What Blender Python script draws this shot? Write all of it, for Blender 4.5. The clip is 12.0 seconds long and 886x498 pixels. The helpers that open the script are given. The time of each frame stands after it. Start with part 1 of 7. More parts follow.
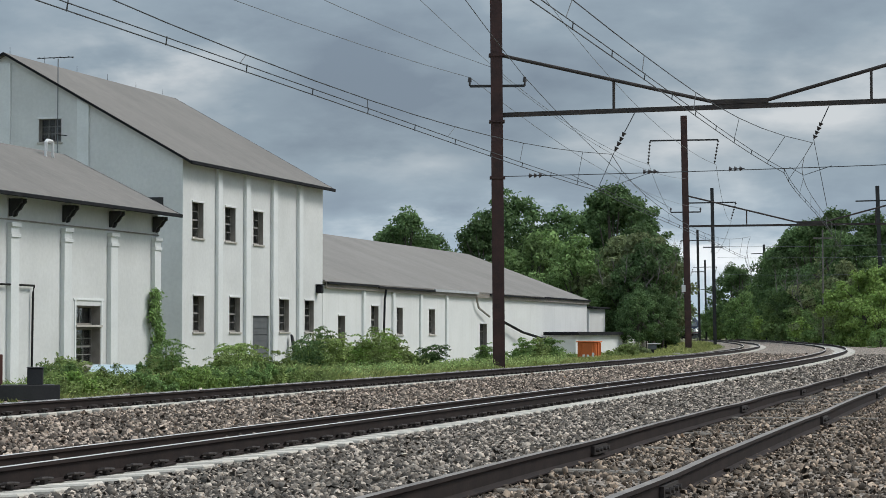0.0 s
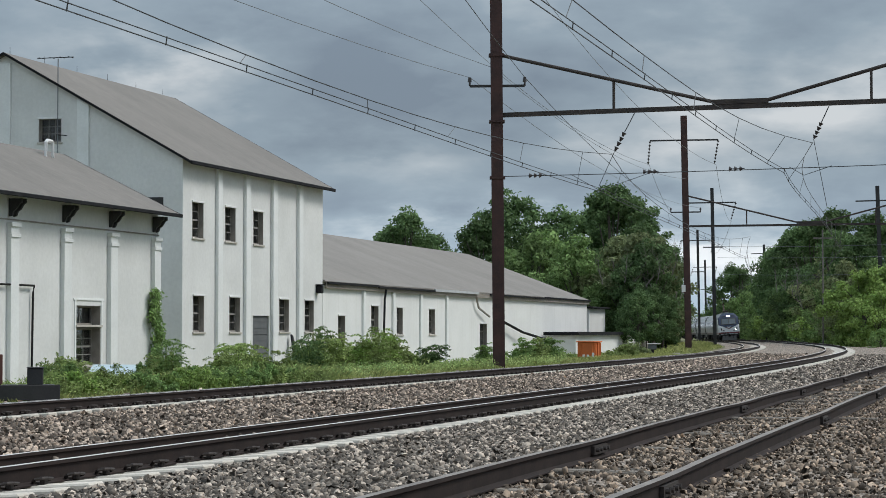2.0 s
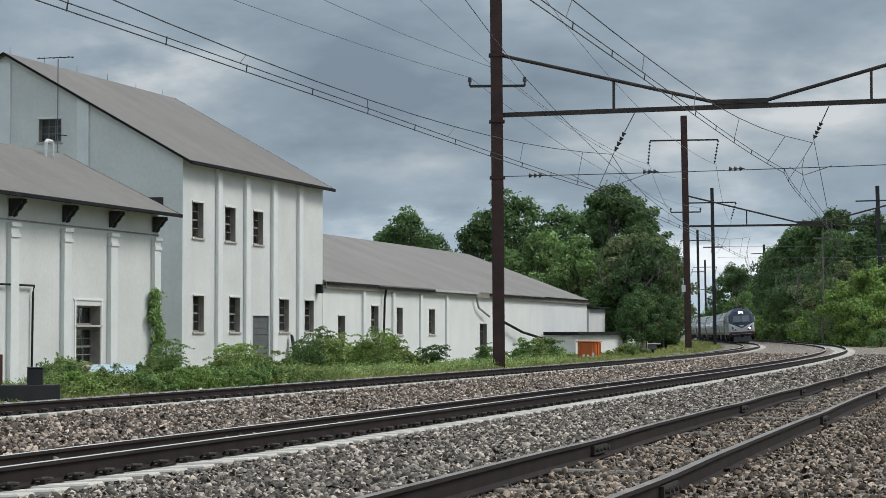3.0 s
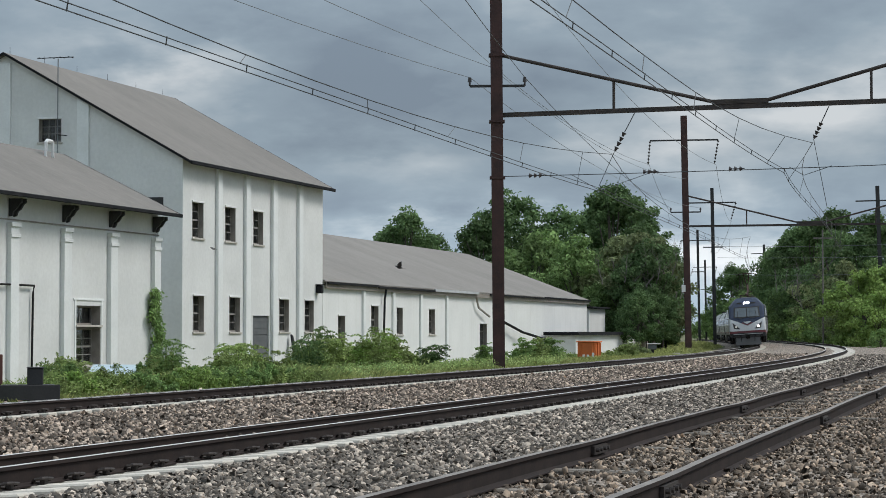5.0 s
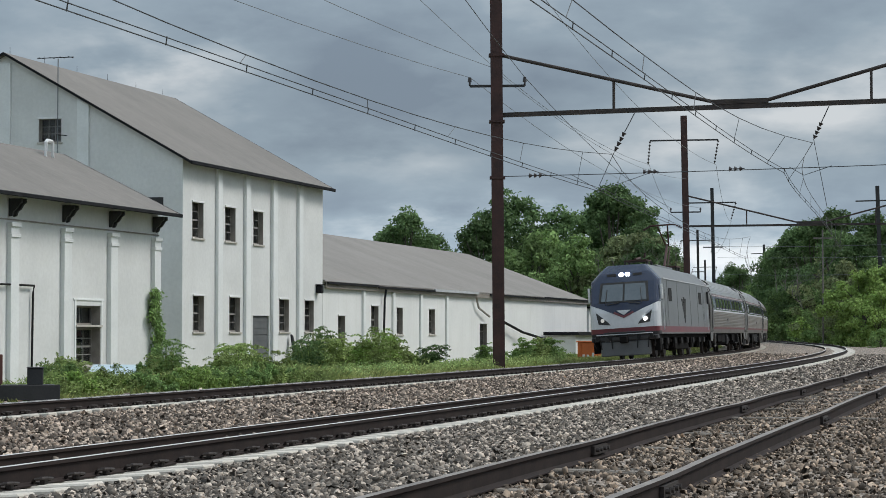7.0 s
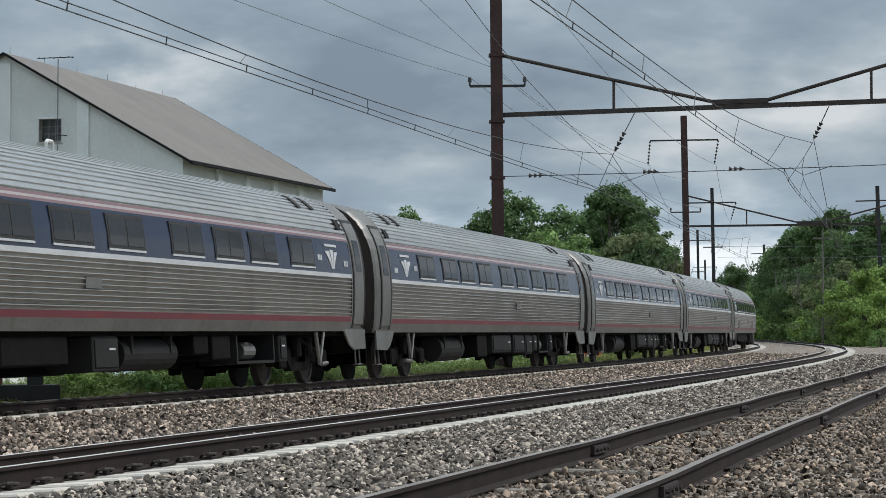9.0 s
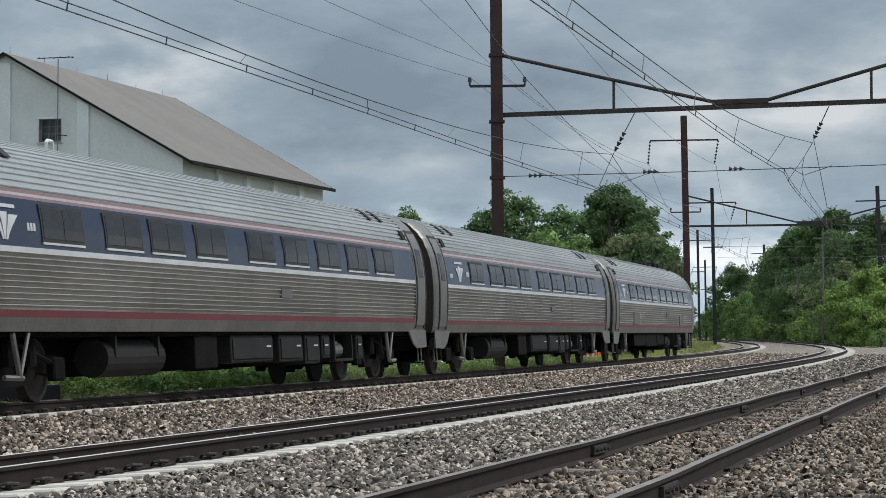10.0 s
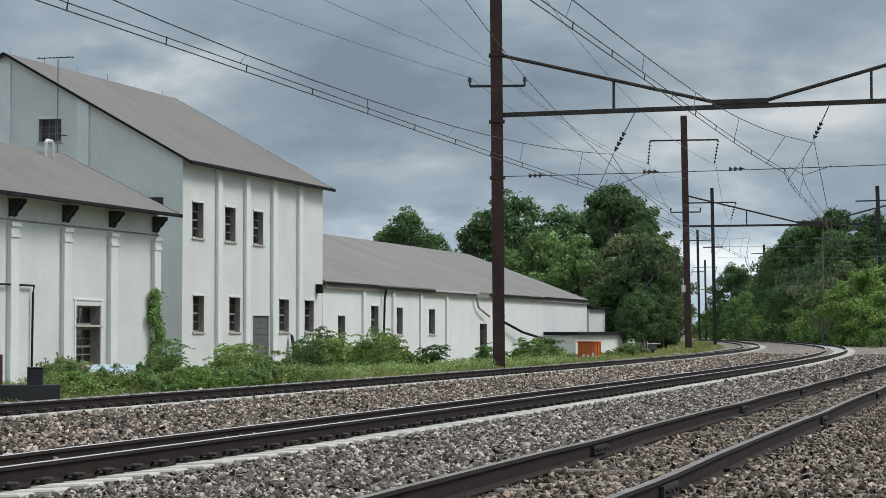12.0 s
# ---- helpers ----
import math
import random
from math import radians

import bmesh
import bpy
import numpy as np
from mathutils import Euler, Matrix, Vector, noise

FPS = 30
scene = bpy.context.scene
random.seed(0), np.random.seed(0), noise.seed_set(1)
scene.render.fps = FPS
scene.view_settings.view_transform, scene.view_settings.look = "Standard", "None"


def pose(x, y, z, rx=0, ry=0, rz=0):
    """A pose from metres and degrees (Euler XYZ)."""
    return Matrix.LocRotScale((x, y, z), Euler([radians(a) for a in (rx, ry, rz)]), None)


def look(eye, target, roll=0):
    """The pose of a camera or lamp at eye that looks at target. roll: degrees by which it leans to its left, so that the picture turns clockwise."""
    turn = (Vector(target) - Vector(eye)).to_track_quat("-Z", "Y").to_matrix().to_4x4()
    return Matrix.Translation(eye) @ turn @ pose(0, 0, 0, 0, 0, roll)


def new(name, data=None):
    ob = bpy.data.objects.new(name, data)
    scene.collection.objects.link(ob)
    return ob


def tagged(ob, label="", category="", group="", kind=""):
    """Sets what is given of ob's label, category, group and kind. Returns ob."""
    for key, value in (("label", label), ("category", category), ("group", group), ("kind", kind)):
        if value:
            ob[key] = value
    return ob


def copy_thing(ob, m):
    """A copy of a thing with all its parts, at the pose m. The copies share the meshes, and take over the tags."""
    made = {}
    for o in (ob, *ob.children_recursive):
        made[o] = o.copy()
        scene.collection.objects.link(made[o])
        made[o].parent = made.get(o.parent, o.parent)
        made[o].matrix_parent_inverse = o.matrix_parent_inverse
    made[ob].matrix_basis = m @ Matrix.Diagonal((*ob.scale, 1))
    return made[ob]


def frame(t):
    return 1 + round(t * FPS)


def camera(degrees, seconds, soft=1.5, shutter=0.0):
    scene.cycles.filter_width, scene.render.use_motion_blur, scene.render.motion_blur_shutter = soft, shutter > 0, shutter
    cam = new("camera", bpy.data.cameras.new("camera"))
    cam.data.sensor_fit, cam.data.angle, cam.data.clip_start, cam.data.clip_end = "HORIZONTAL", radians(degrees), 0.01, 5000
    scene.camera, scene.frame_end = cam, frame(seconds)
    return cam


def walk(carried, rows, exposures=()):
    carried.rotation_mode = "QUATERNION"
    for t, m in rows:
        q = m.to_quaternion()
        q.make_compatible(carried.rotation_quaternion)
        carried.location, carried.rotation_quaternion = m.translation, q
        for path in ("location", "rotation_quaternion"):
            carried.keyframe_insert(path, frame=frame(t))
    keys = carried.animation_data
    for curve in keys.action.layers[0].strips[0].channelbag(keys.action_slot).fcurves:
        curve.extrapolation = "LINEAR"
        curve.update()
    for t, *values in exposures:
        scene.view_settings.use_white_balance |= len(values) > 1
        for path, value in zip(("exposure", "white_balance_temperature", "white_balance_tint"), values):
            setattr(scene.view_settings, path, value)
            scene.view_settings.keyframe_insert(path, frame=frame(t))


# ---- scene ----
# ---- camera ----
EYE = (0.0, 0.0, 1.1665)
cam = camera(23.98, 12.0, soft=0.85)
AIM = look(EYE, (0.0, 100.0, 1.1665 + 3.944))
walk(cam, [(0.0, AIM), (12.0, AIM)], exposures=[(0.0, 0.12), (7.0, 0.12), (8.4, 0.18), (11.0, 0.18), (11.6, 0.12), (12.0, 0.12)])

# ---- world and light ----
SUN_AZ, SUN_EL = radians(80), radians(52)
world = bpy.data.worlds.new("overcast")
scene.world = world
world.use_nodes = True
wn, wl = world.node_tree.nodes, world.node_tree.links
wn.clear()


def wnode(kind, **sets):
    n = wn.new(kind)
    for k, v in sets.items():
        n.inputs[k].default_value = v
    return n


sky = wn.new("ShaderNodeTexSky")
sky.sky_type, sky.sun_disc, sky.sun_elevation, sky.sun_rotation = "NISHITA", False, SUN_EL, SUN_AZ
sky.air_density, sky.dust_density = 1.0, 3.0
geo = wn.new("ShaderNodeTexCoord")
sep = wn.new("ShaderNodeSeparateXYZ")
wl.new(geo.outputs["Generated"], sep.inputs[0])
up = wn.new("ShaderNodeMath"); up.operation = "MAXIMUM"; up.inputs[1].default_value = 0.0
wl.new(sep.outputs["Z"], up.inputs[0])
lift = wn.new("ShaderNodeMath"); lift.operation = "ADD"; lift.inputs[1].default_value = 0.30
wl.new(up.outputs[0], lift.inputs[0])
# cloud sheet seen in perspective
dx = wn.new("ShaderNodeMath"); dx.operation = "DIVIDE"
dy = wn.new("ShaderNodeMath"); dy.operation = "DIVIDE"
wl.new(sep.outputs["X"], dx.inputs[0]); wl.new(lift.outputs[0], dx.inputs[1])
wl.new(sep.outputs["Y"], dy.inputs[0]); wl.new(lift.outputs[0], dy.inputs[1])
flat = wn.new("ShaderNodeCombineXYZ")
wl.new(dx.outputs[0], flat.inputs[0]); wl.new(dy.outputs[0], flat.inputs[1])
big = wnode("ShaderNodeTexNoise", Scale=2.3, Detail=6.0, Roughness=0.50, Distortion=0.15)
wl.new(flat.outputs[0], big.inputs["Vector"])
fine = wnode("ShaderNodeTexNoise", Scale=7.5, Detail=5.0, Roughness=0.55)
wl.new(flat.outputs[0], fine.inputs["Vector"])
mixn = wn.new("ShaderNodeMath"); mixn.operation = "MULTIPLY_ADD"; mixn.inputs[1].default_value = 0.35
wl.new(fine.outputs[0], mixn.inputs[0]); wl.new(big.outputs[0], mixn.inputs[2])
# the larger banks of cloud: (east over north, rise over north, half-width, half-height, lighter or darker)
BANKS = ((-0.109, 0.113, 0.060, 0.020, 0.09), (-0.024, 0.084, 0.038, 0.010, 0.17), (0.145, 0.034, 0.055, 0.012, 0.20), (0.196, 0.107, 0.035, 0.016, 0.06), (-0.200, 0.148, 0.03, 0.02, 0.05),
         (0.058, 0.068, 0.06, 0.010, -0.09), (-0.030, 0.059, 0.055, 0.013, -0.15), (-0.160, 0.140, 0.05, 0.018, -0.07), (-0.123, 0.155, 0.06, 0.012, -0.06), (-0.040, 0.120, 0.04, 0.014, -0.07))


def wmath(op, a, b=None):
    n = wn.new("ShaderNodeMath")
    n.operation = op
    for k, v in ((0, a), (1, b)):
        if isinstance(v, (int, float)):
            n.inputs[k].default_value = v
        elif v is not None:
            wl.new(v, n.inputs[k])
    return n.outputs[0]


north = wmath("ADD", wmath("ABSOLUTE", sep.outputs["Y"]), 0.02)
east, rise = wmath("DIVIDE", sep.outputs["X"], north), wmath("DIVIDE", sep.outputs["Z"], north)
ragged = wmath("SUBTRACT", fine.outputs[0], 0.5)
total = mixn.outputs[0]
for ce, cr, he, hr, amount in BANKS:
    du = wmath("ADD", wmath("DIVIDE", wmath("SUBTRACT", east, ce), he), wmath("MULTIPLY", ragged, 2.2))
    dv = wmath("ADD", wmath("DIVIDE", wmath("SUBTRACT", rise, cr), hr), wmath("MULTIPLY", ragged, -2.6))
    far = wmath("ADD", wmath("MULTIPLY", du, du), wmath("MULTIPLY", dv, dv))
    total = wmath("ADD", total, wmath("MULTIPLY", wmath("EXPONENT", wmath("MULTIPLY", far, -1.0)), amount))
ramp = wn.new("ShaderNodeValToRGB")
wl.new(total, ramp.inputs[0])
els = ramp.color_ramp.elements
els[0].position, els[0].color = 0.50, (0.225, 0.285, 0.355, 1)
els[1].position, els[1].color = 0.88, (0.68, 0.72, 0.75, 1)
e = els.new(0.66); e.color = (0.310, 0.388, 0.458, 1)
e = els.new(0.76); e.color = (0.435, 0.505, 0.562, 1)
# an overcast sky is brighter towards the zenith
zen = wn.new("ShaderNodeMapRange")
zen.inputs["From Min"].default_value, zen.inputs["From Max"].default_value = 0.12, 0.85
zen.inputs["To Min"].default_value, zen.inputs["To Max"].default_value = 1.0, 2.35
wl.new(sep.outputs["Z"], zen.inputs["Value"])
# and pale where the cloud thins above the horizon
low = wn.new("ShaderNodeMapRange")
low.inputs["From Min"].default_value, low.inputs["From Max"].default_value = 0.0, 0.085
low.inputs["To Min"].default_value, low.inputs["To Max"].default_value = 1.75, 1.0
wl.new(sep.outputs["Z"], low.inputs["Value"])
tot = wn.new("ShaderNodeMath"); tot.operation = "MULTIPLY"
wl.new(zen.outputs[0], tot.inputs[0]); wl.new(low.outputs[0], tot.inputs[1])
scl = wn.new("ShaderNodeVectorMath"); scl.operation = "SCALE"
wl.new(ramp.outputs[0], scl.inputs[0]); wl.new(tot.outputs[0], scl.inputs["Scale"])
bg1 = wn.new("ShaderNodeBackground"); bg1.inputs[1].default_value = 0.05
wl.new(sky.outputs[0], bg1.inputs[0])
bg2 = wn.new("ShaderNodeBackground"); bg2.inputs[1].default_value = 0.88
wl.new(scl.outputs[0], bg2.inputs[0])
both = wn.new("ShaderNodeMixShader"); both.inputs[0].default_value = 0.93
wl.new(bg1.outputs[0], both.inputs[1]); wl.new(bg2.outputs[0], both.inputs[2])
wout = wn.new("ShaderNodeOutputWorld")
wl.new(both.outputs[0], wout.inputs[0])

sun_data = bpy.data.lights.new("sun", "SUN")
sun_data.energy, sun_data.angle, sun_data.color = 2.1, radians(20), (1.0, 0.97, 0.92)
sun = new("sun", sun_data)
sd = Vector((math.sin(SUN_AZ) * math.cos(SUN_EL), math.cos(SUN_AZ) * math.cos(SUN_EL), math.sin(SUN_EL)))
sun.matrix_world = look(sd * 50, (0, 0, 0))


# ---- materials ----
def mat(name, c1, c2=None, scale=1.0, rough=0.8, metal=0.0, bump=0.0, bscale=None, fine=12.0, vary=0.0, stretch=(1, 1, 1),
        streak=None, emit=0.0, spec=0.5, skew=False):
    """Two colours mixed by noise at two scales, with fine relief; vary: brightness by object or island."""
    m = bpy.data.materials.new(name)
    m.use_nodes = True
    nt = m.node_tree
    n, l = nt.nodes, nt.links
    b = n["Principled BSDF"]
    b.inputs["Roughness"].default_value = rough
    b.inputs["Metallic"].default_value = metal
    b.inputs["Specular IOR Level"].default_value = spec
    c2 = c2 or tuple(0.8 * v for v in c1)
    tc = n.new("ShaderNodeTexCoord")
    mp = n.new("ShaderNodeMapping"); mp.inputs["Scale"].default_value = stretch
    l.new(tc.outputs["Object"], mp.inputs[0])
    n1 = n.new("ShaderNodeTexNoise"); n1.inputs["Scale"].default_value = scale; n1.inputs["Detail"].default_value = 5
    n2 = n.new("ShaderNodeTexNoise"); n2.inputs["Scale"].default_value = scale * fine; n2.inputs["Detail"].default_value = 4
    l.new(mp.outputs[0], n1.inputs["Vector"]); l.new(mp.outputs[0], n2.inputs["Vector"])
    ad = n.new("ShaderNodeMath"); ad.operation = "MULTIPLY_ADD"; ad.inputs[1].default_value = 0.6
    l.new(n2.outputs[0], ad.inputs[0]); l.new(n1.outputs[0], ad.inputs[2])
    rp = n.new("ShaderNodeValToRGB")
    rp.color_ramp.elements[0].position, rp.color_ramp.elements[1].position = 0.58, 1.02
    rp.color_ramp.elements[0].color, rp.color_ramp.elements[1].color = (*c1, 1), (*c2, 1)
    l.new(ad.outputs[0], rp.inputs[0])
    out = rp.outputs[0]
    if streak:  # rain streaks down a wall: (colour, amount)
        ms = n.new("ShaderNodeMapping"); ms.inputs["Scale"].default_value = (2.2, 2.2, 0.16)
        l.new(tc.outputs["Object"], ms.inputs[0])
        ns = n.new("ShaderNodeTexNoise"); ns.inputs["Scale"].default_value = 1.4; ns.inputs["Detail"].default_value = 6
        l.new(ms.outputs[0], ns.inputs["Vector"])
        rs = n.new("ShaderNodeMapRange")
        rs.inputs["From Min"].default_value, rs.inputs["From Max"].default_value = 0.55, 0.8
        rs.inputs["To Max"].default_value = streak[1]
        l.new(ns.outputs[0], rs.inputs["Value"])
        mx = n.new("ShaderNodeMixRGB")
        mx.inputs[2].default_value = (*streak[0], 1)
        l.new(rs.outputs[0], mx.inputs[0]); l.new(out, mx.inputs[1])
        out = mx.outputs[0]
    if vary:
        gi = n.new("ShaderNodeNewGeometry")
        oi = n.new("ShaderNodeObjectInfo")
        sm = n.new("ShaderNodeMath"); sm.operation = "ADD"
        l.new(gi.outputs["Random Per Island"], sm.inputs[0]); l.new(oi.outputs["Random"], sm.inputs[1])
        fr = n.new("ShaderNodeMath"); fr.operation = "FRACT"
        l.new(sm.outputs[0], fr.inputs[0])
        mr = n.new("ShaderNodeMapRange")
        mr.inputs["To Min"].default_value, mr.inputs["To Max"].default_value = 1 - vary, 1 + vary
        pick = fr
        if skew:  # mostly dark pieces and a few pale ones
            pick = n.new("ShaderNodeMath"); pick.operation = "POWER"; pick.inputs[1].default_value = 2.9
            l.new(fr.outputs[0], pick.inputs[0])
            mr.inputs["To Min"].default_value, mr.inputs["To Max"].default_value = 0.34, 2.9
        l.new(pick.outputs[0], mr.inputs["Value"])
        hv = n.new("ShaderNodeHueSaturation")
        l.new(mr.outputs[0], hv.inputs["Value"]); l.new(out, hv.inputs["Color"])
        out = hv.outputs[0]
    l.new(out, b.inputs["Base Color"])
    if bump:
        nb = n.new("ShaderNodeTexNoise"); nb.inputs["Scale"].default_value = bscale or scale * 20; nb.inputs["Detail"].default_value = 5
        l.new(mp.outputs[0], nb.inputs["Vector"])
        bp = n.new("ShaderNodeBump"); bp.inputs["Strength"].default_value = 0.7; bp.inputs["Distance"].default_value = bump
        l.new(nb.outputs[0], bp.inputs["Height"]); l.new(bp.outputs[0], b.inputs["Normal"])
    if emit:
        b.inputs["Emission Color"].default_value = (*c1, 1)
        b.inputs["Emission Strength"].default_value = emit
    return m


def glass(name, tint=(0.75, 0.8, 0.8), rough=0.03):
    m = bpy.data.materials.new(name)
    m.use_nodes = True
    b = m.node_tree.nodes["Principled BSDF"]
    b.inputs["Base Color"].default_value = (*tint, 1)
    b.inputs["Roughness"].default_value = rough
    b.inputs["Transmission Weight"].default_value = 1.0
    b.inputs["IOR"].default_value = 1.45
    return m


def leafy(name, c1, c2):
    m = mat(name, c1, c2, scale=0.35, rough=0.75, vary=0.45, fine=6.0, spec=0.15)
    b = m.node_tree.nodes["Principled BSDF"]
    # light passes through the leaves
    n, l = m.node_tree.nodes, m.node_tree.links
    base = b.inputs["Base Color"].links[0].from_socket
    oi = n.new("ShaderNodeObjectInfo")
    tone = n.new("ShaderNodeMapRange")
    tone.inputs["To Min"].default_value, tone.inputs["To Max"].default_value = 0.78, 1.42
    l.new(oi.outputs["Random"], tone.inputs["Value"])
    own = n.new("ShaderNodeHueSaturation")
    l.new(tone.outputs[0], own.inputs["Value"]); l.new(base, own.inputs["Color"])
    l.new(own.outputs[0], b.inputs["Base Color"])
    tr = n.new("ShaderNodeBsdfTranslucent")
    mx = n.new("ShaderNodeMixShader")
    mx.inputs[0].default_value = 0.35
    l.new(b.inputs["Base Color"].links[0].from_socket, tr.inputs["Color"])
    l.new(b.outputs[0], mx.inputs[1]); l.new(tr.outputs[0], mx.inputs[2])
    l.new(mx.outputs[0], n["Material Output"].inputs["Surface"])
    return m


M_WALL = mat("white_painted_brick", (0.75, 0.75, 0.735), (0.65, 0.65, 0.635), 0.5, 0.85, bump=0.006, bscale=14, streak=((0.58, 0.57, 0.53), 0.13))
M_WALLB = mat("limewashed_brick", (0.81, 0.81, 0.795), (0.74, 0.74, 0.725), 0.5, 0.85, bump=0.006, bscale=14, streak=((0.52, 0.50, 0.45), 0.22))
M_PILASTER = mat("white_pilaster_paint", (0.81, 0.82, 0.81), (0.72, 0.73, 0.72), 0.9, 0.85, bump=0.004, bscale=18, streak=((0.60, 0.59, 0.55), 0.12))
M_ROOF = mat("weathered_grey_roofing", (0.198, 0.180, 0.162), (0.155, 0.141, 0.127), 0.35, 0.85, bump=0.01, bscale=9, stretch=(1, 0.35, 1), streak=((0.26, 0.24, 0.215), 0.3))
M_ROOFB = mat("pale_weathered_roofing", (0.225, 0.205, 0.186), (0.18, 0.164, 0.148), 0.35, 0.85, bump=0.01, bscale=9, stretch=(1, 0.35, 1), streak=((0.36, 0.33, 0.30), 0.3))
M_EAVE = mat("dark_eave_board", (0.014, 0.015, 0.017), (0.028, 0.028, 0.030), 2.0, 0.8, spec=0.1)
M_FASCIA = mat("weathered_fascia", (0.20, 0.17, 0.145), (0.34, 0.31, 0.28), 1.2, 0.8, stretch=(0.3, 1, 1))
M_WFRAME = mat("grey_brown_window_timber", (0.29, 0.262, 0.235), (0.21, 0.188, 0.168), 3.0, 0.8)
M_SILL = mat("window_sill_stone", (0.42, 0.39, 0.34), (0.52, 0.49, 0.45), 3.0, 0.85)
M_WHITEBAR = mat("old_pale_sash", (0.30, 0.29, 0.27), (0.22, 0.21, 0.195), 5.0, 0.7)
M_GLASS = glass("window_glass")
# Near-black, so that rooms behind the windows look unlit
M_DARKIN = mat("dark_interior", (0.03, 0.03, 0.032), (0.02, 0.02, 0.022), 1.0, 0.9)
M_DOOR = mat("grey_painted_door", (0.13, 0.135, 0.14), (0.10, 0.105, 0.11), 2.0, 0.7)
M_RUST = mat("rusted_steel_brown", (0.074, 0.032, 0.027), (0.036, 0.018, 0.016), 1.6, 0.75, bump=0.003, bscale=30)
M_RAILSIDE = mat("rail_rust_dark", (0.036, 0.025, 0.022), (0.020, 0.015, 0.014), 3.0, 0.8, spec=0.2)
M_RAILTOP = mat("polished_rail_head", (0.88, 0.83, 0.78), (0.76, 0.71, 0.67), 2.0, 0.42, metal=0.75)
M_RAILTOP2 = mat("dull_rail_head", (0.30, 0.26, 0.23), (0.19, 0.16, 0.14), 2.0, 0.55, metal=0.4)
M_CONCRETE = mat("concrete_tie", (0.62, 0.575, 0.51), (0.50, 0.46, 0.40), 2.5, 0.9, bump=0.004, bscale=60, vary=0.08)
M_WOODTIE = mat("weathered_tie_timber", (0.20, 0.175, 0.15), (0.10, 0.085, 0.07), 3.0, 0.9, bump=0.01, bscale=25, vary=0.45, stretch=(1, 4, 4))
M_CLIP = mat("fastening_steel", (0.028, 0.022, 0.021), (0.050, 0.040, 0.035), 5.0, 0.7, metal=0.2)
M_BALLAST = mat("ballast_bed", (0.215, 0.175, 0.142), (0.33, 0.272, 0.225), 7.0, 0.95, bump=0.05, bscale=17, fine=3.0)


def stony(m, cells):
    """Breaks a bed's colour and relief up into stones, cells to the metre."""
    n, l = m.node_tree.nodes, m.node_tree.links
    b = n["Principled BSDF"]
    base = b.inputs["Base Color"].links[0].from_socket
    tc = n.new("ShaderNodeTexCoord")
    vo = n.new("ShaderNodeTexVoronoi"); vo.inputs["Scale"].default_value = cells
    l.new(tc.outputs["Object"], vo.inputs["Vector"])
    sp = n.new("ShaderNodeSeparateColor"); l.new(vo.outputs["Color"], sp.inputs[0])
    pw = n.new("ShaderNodeMath"); pw.operation = "POWER"; pw.inputs[1].default_value = 2.0
    l.new(sp.outputs[0], pw.inputs[0])
    mr = n.new("ShaderNodeMapRange")
    mr.inputs["To Min"].default_value, mr.inputs["To Max"].default_value = 0.5, 2.0
    l.new(pw.outputs[0], mr.inputs["Value"])
    hv = n.new("ShaderNodeHueSaturation")
    l.new(mr.outputs[0], hv.inputs["Value"]); l.new(base, hv.inputs["Color"])
    l.new(hv.outputs[0], b.inputs["Base Color"])
    bp = n.new("ShaderNodeBump"); bp.inputs["Strength"].default_value = 1.0; bp.inputs["Distance"].default_value = 0.05; bp.invert = True
    l.new(vo.outputs["Distance"], bp.inputs["Height"]); l.new(bp.outputs[0], b.inputs["Normal"])
    return m


stony(M_BALLAST, 20.0)
M_STONE = mat("ballast_stone", (0.164, 0.138, 0.114), (0.264, 0.223, 0.185), 2.0, 0.9, vary=0.8, fine=8, skew=True)
M_STONED = mat("ballast_stone_dark", (0.142, 0.107, 0.079), (0.228, 0.174, 0.130), 2.0, 0.92, vary=0.9, fine=8, skew=True)
M_STONEB = mat("ballast_stone_brown", (0.182, 0.142, 0.112), (0.282, 0.224, 0.179), 2.0, 0.92, vary=0.8, fine=8, skew=True)
M_EARTH = mat("grassy_ground", (0.085, 0.105, 0.035), (0.15, 0.135, 0.07), 0.6, 0.95, bump=0.03, bscale=8)
M_GRASS = leafy("grass_blades", (0.225, 0.262, 0.082), (0.35, 0.355, 0.145))
M_WEED = leafy("weed_leaves", (0.180, 0.245, 0.080), (0.28, 0.335, 0.132))
M_LEAF1 = leafy("leaves_mid_green", (0.145, 0.235, 0.080), (0.215, 0.305, 0.115))
M_LEAF2 = leafy("leaves_dark_green", (0.080, 0.138, 0.055), (0.125, 0.188, 0.078))
M_LEAF3 = leafy("leaves_light_green", (0.175, 0.262, 0.070), (0.23, 0.32, 0.098))
M_LEAF4 = leafy("leaves_olive", (0.16, 0.20, 0.092), (0.21, 0.24, 0.12))
M_BARK = mat("bark", (0.075, 0.062, 0.052), (0.12, 0.105, 0.09), 2.0, 0.95, bump=0.02, bscale=12)
M_DEAD = mat("bare_branch", (0.22, 0.20, 0.18), (0.16, 0.145, 0.13), 2.0, 0.95)
M_WIRE = mat("wire_dark", (0.035, 0.038, 0.042), (0.055, 0.058, 0.06), 2.0, 0.6)
M_WIRE2 = mat("wire_grey", (0.16, 0.175, 0.19), (0.20, 0.21, 0.22), 2.0, 0.6)
M_INSUL = mat("insulator_brown", (0.030, 0.026, 0.028), (0.05, 0.04, 0.04), 4.0, 0.35)
M_ORANGE = mat("orange_dumpster_paint", (0.62, 0.155, 0.035), (0.50, 0.12, 0.03), 1.5, 0.6, bump=0.003, bscale=30)
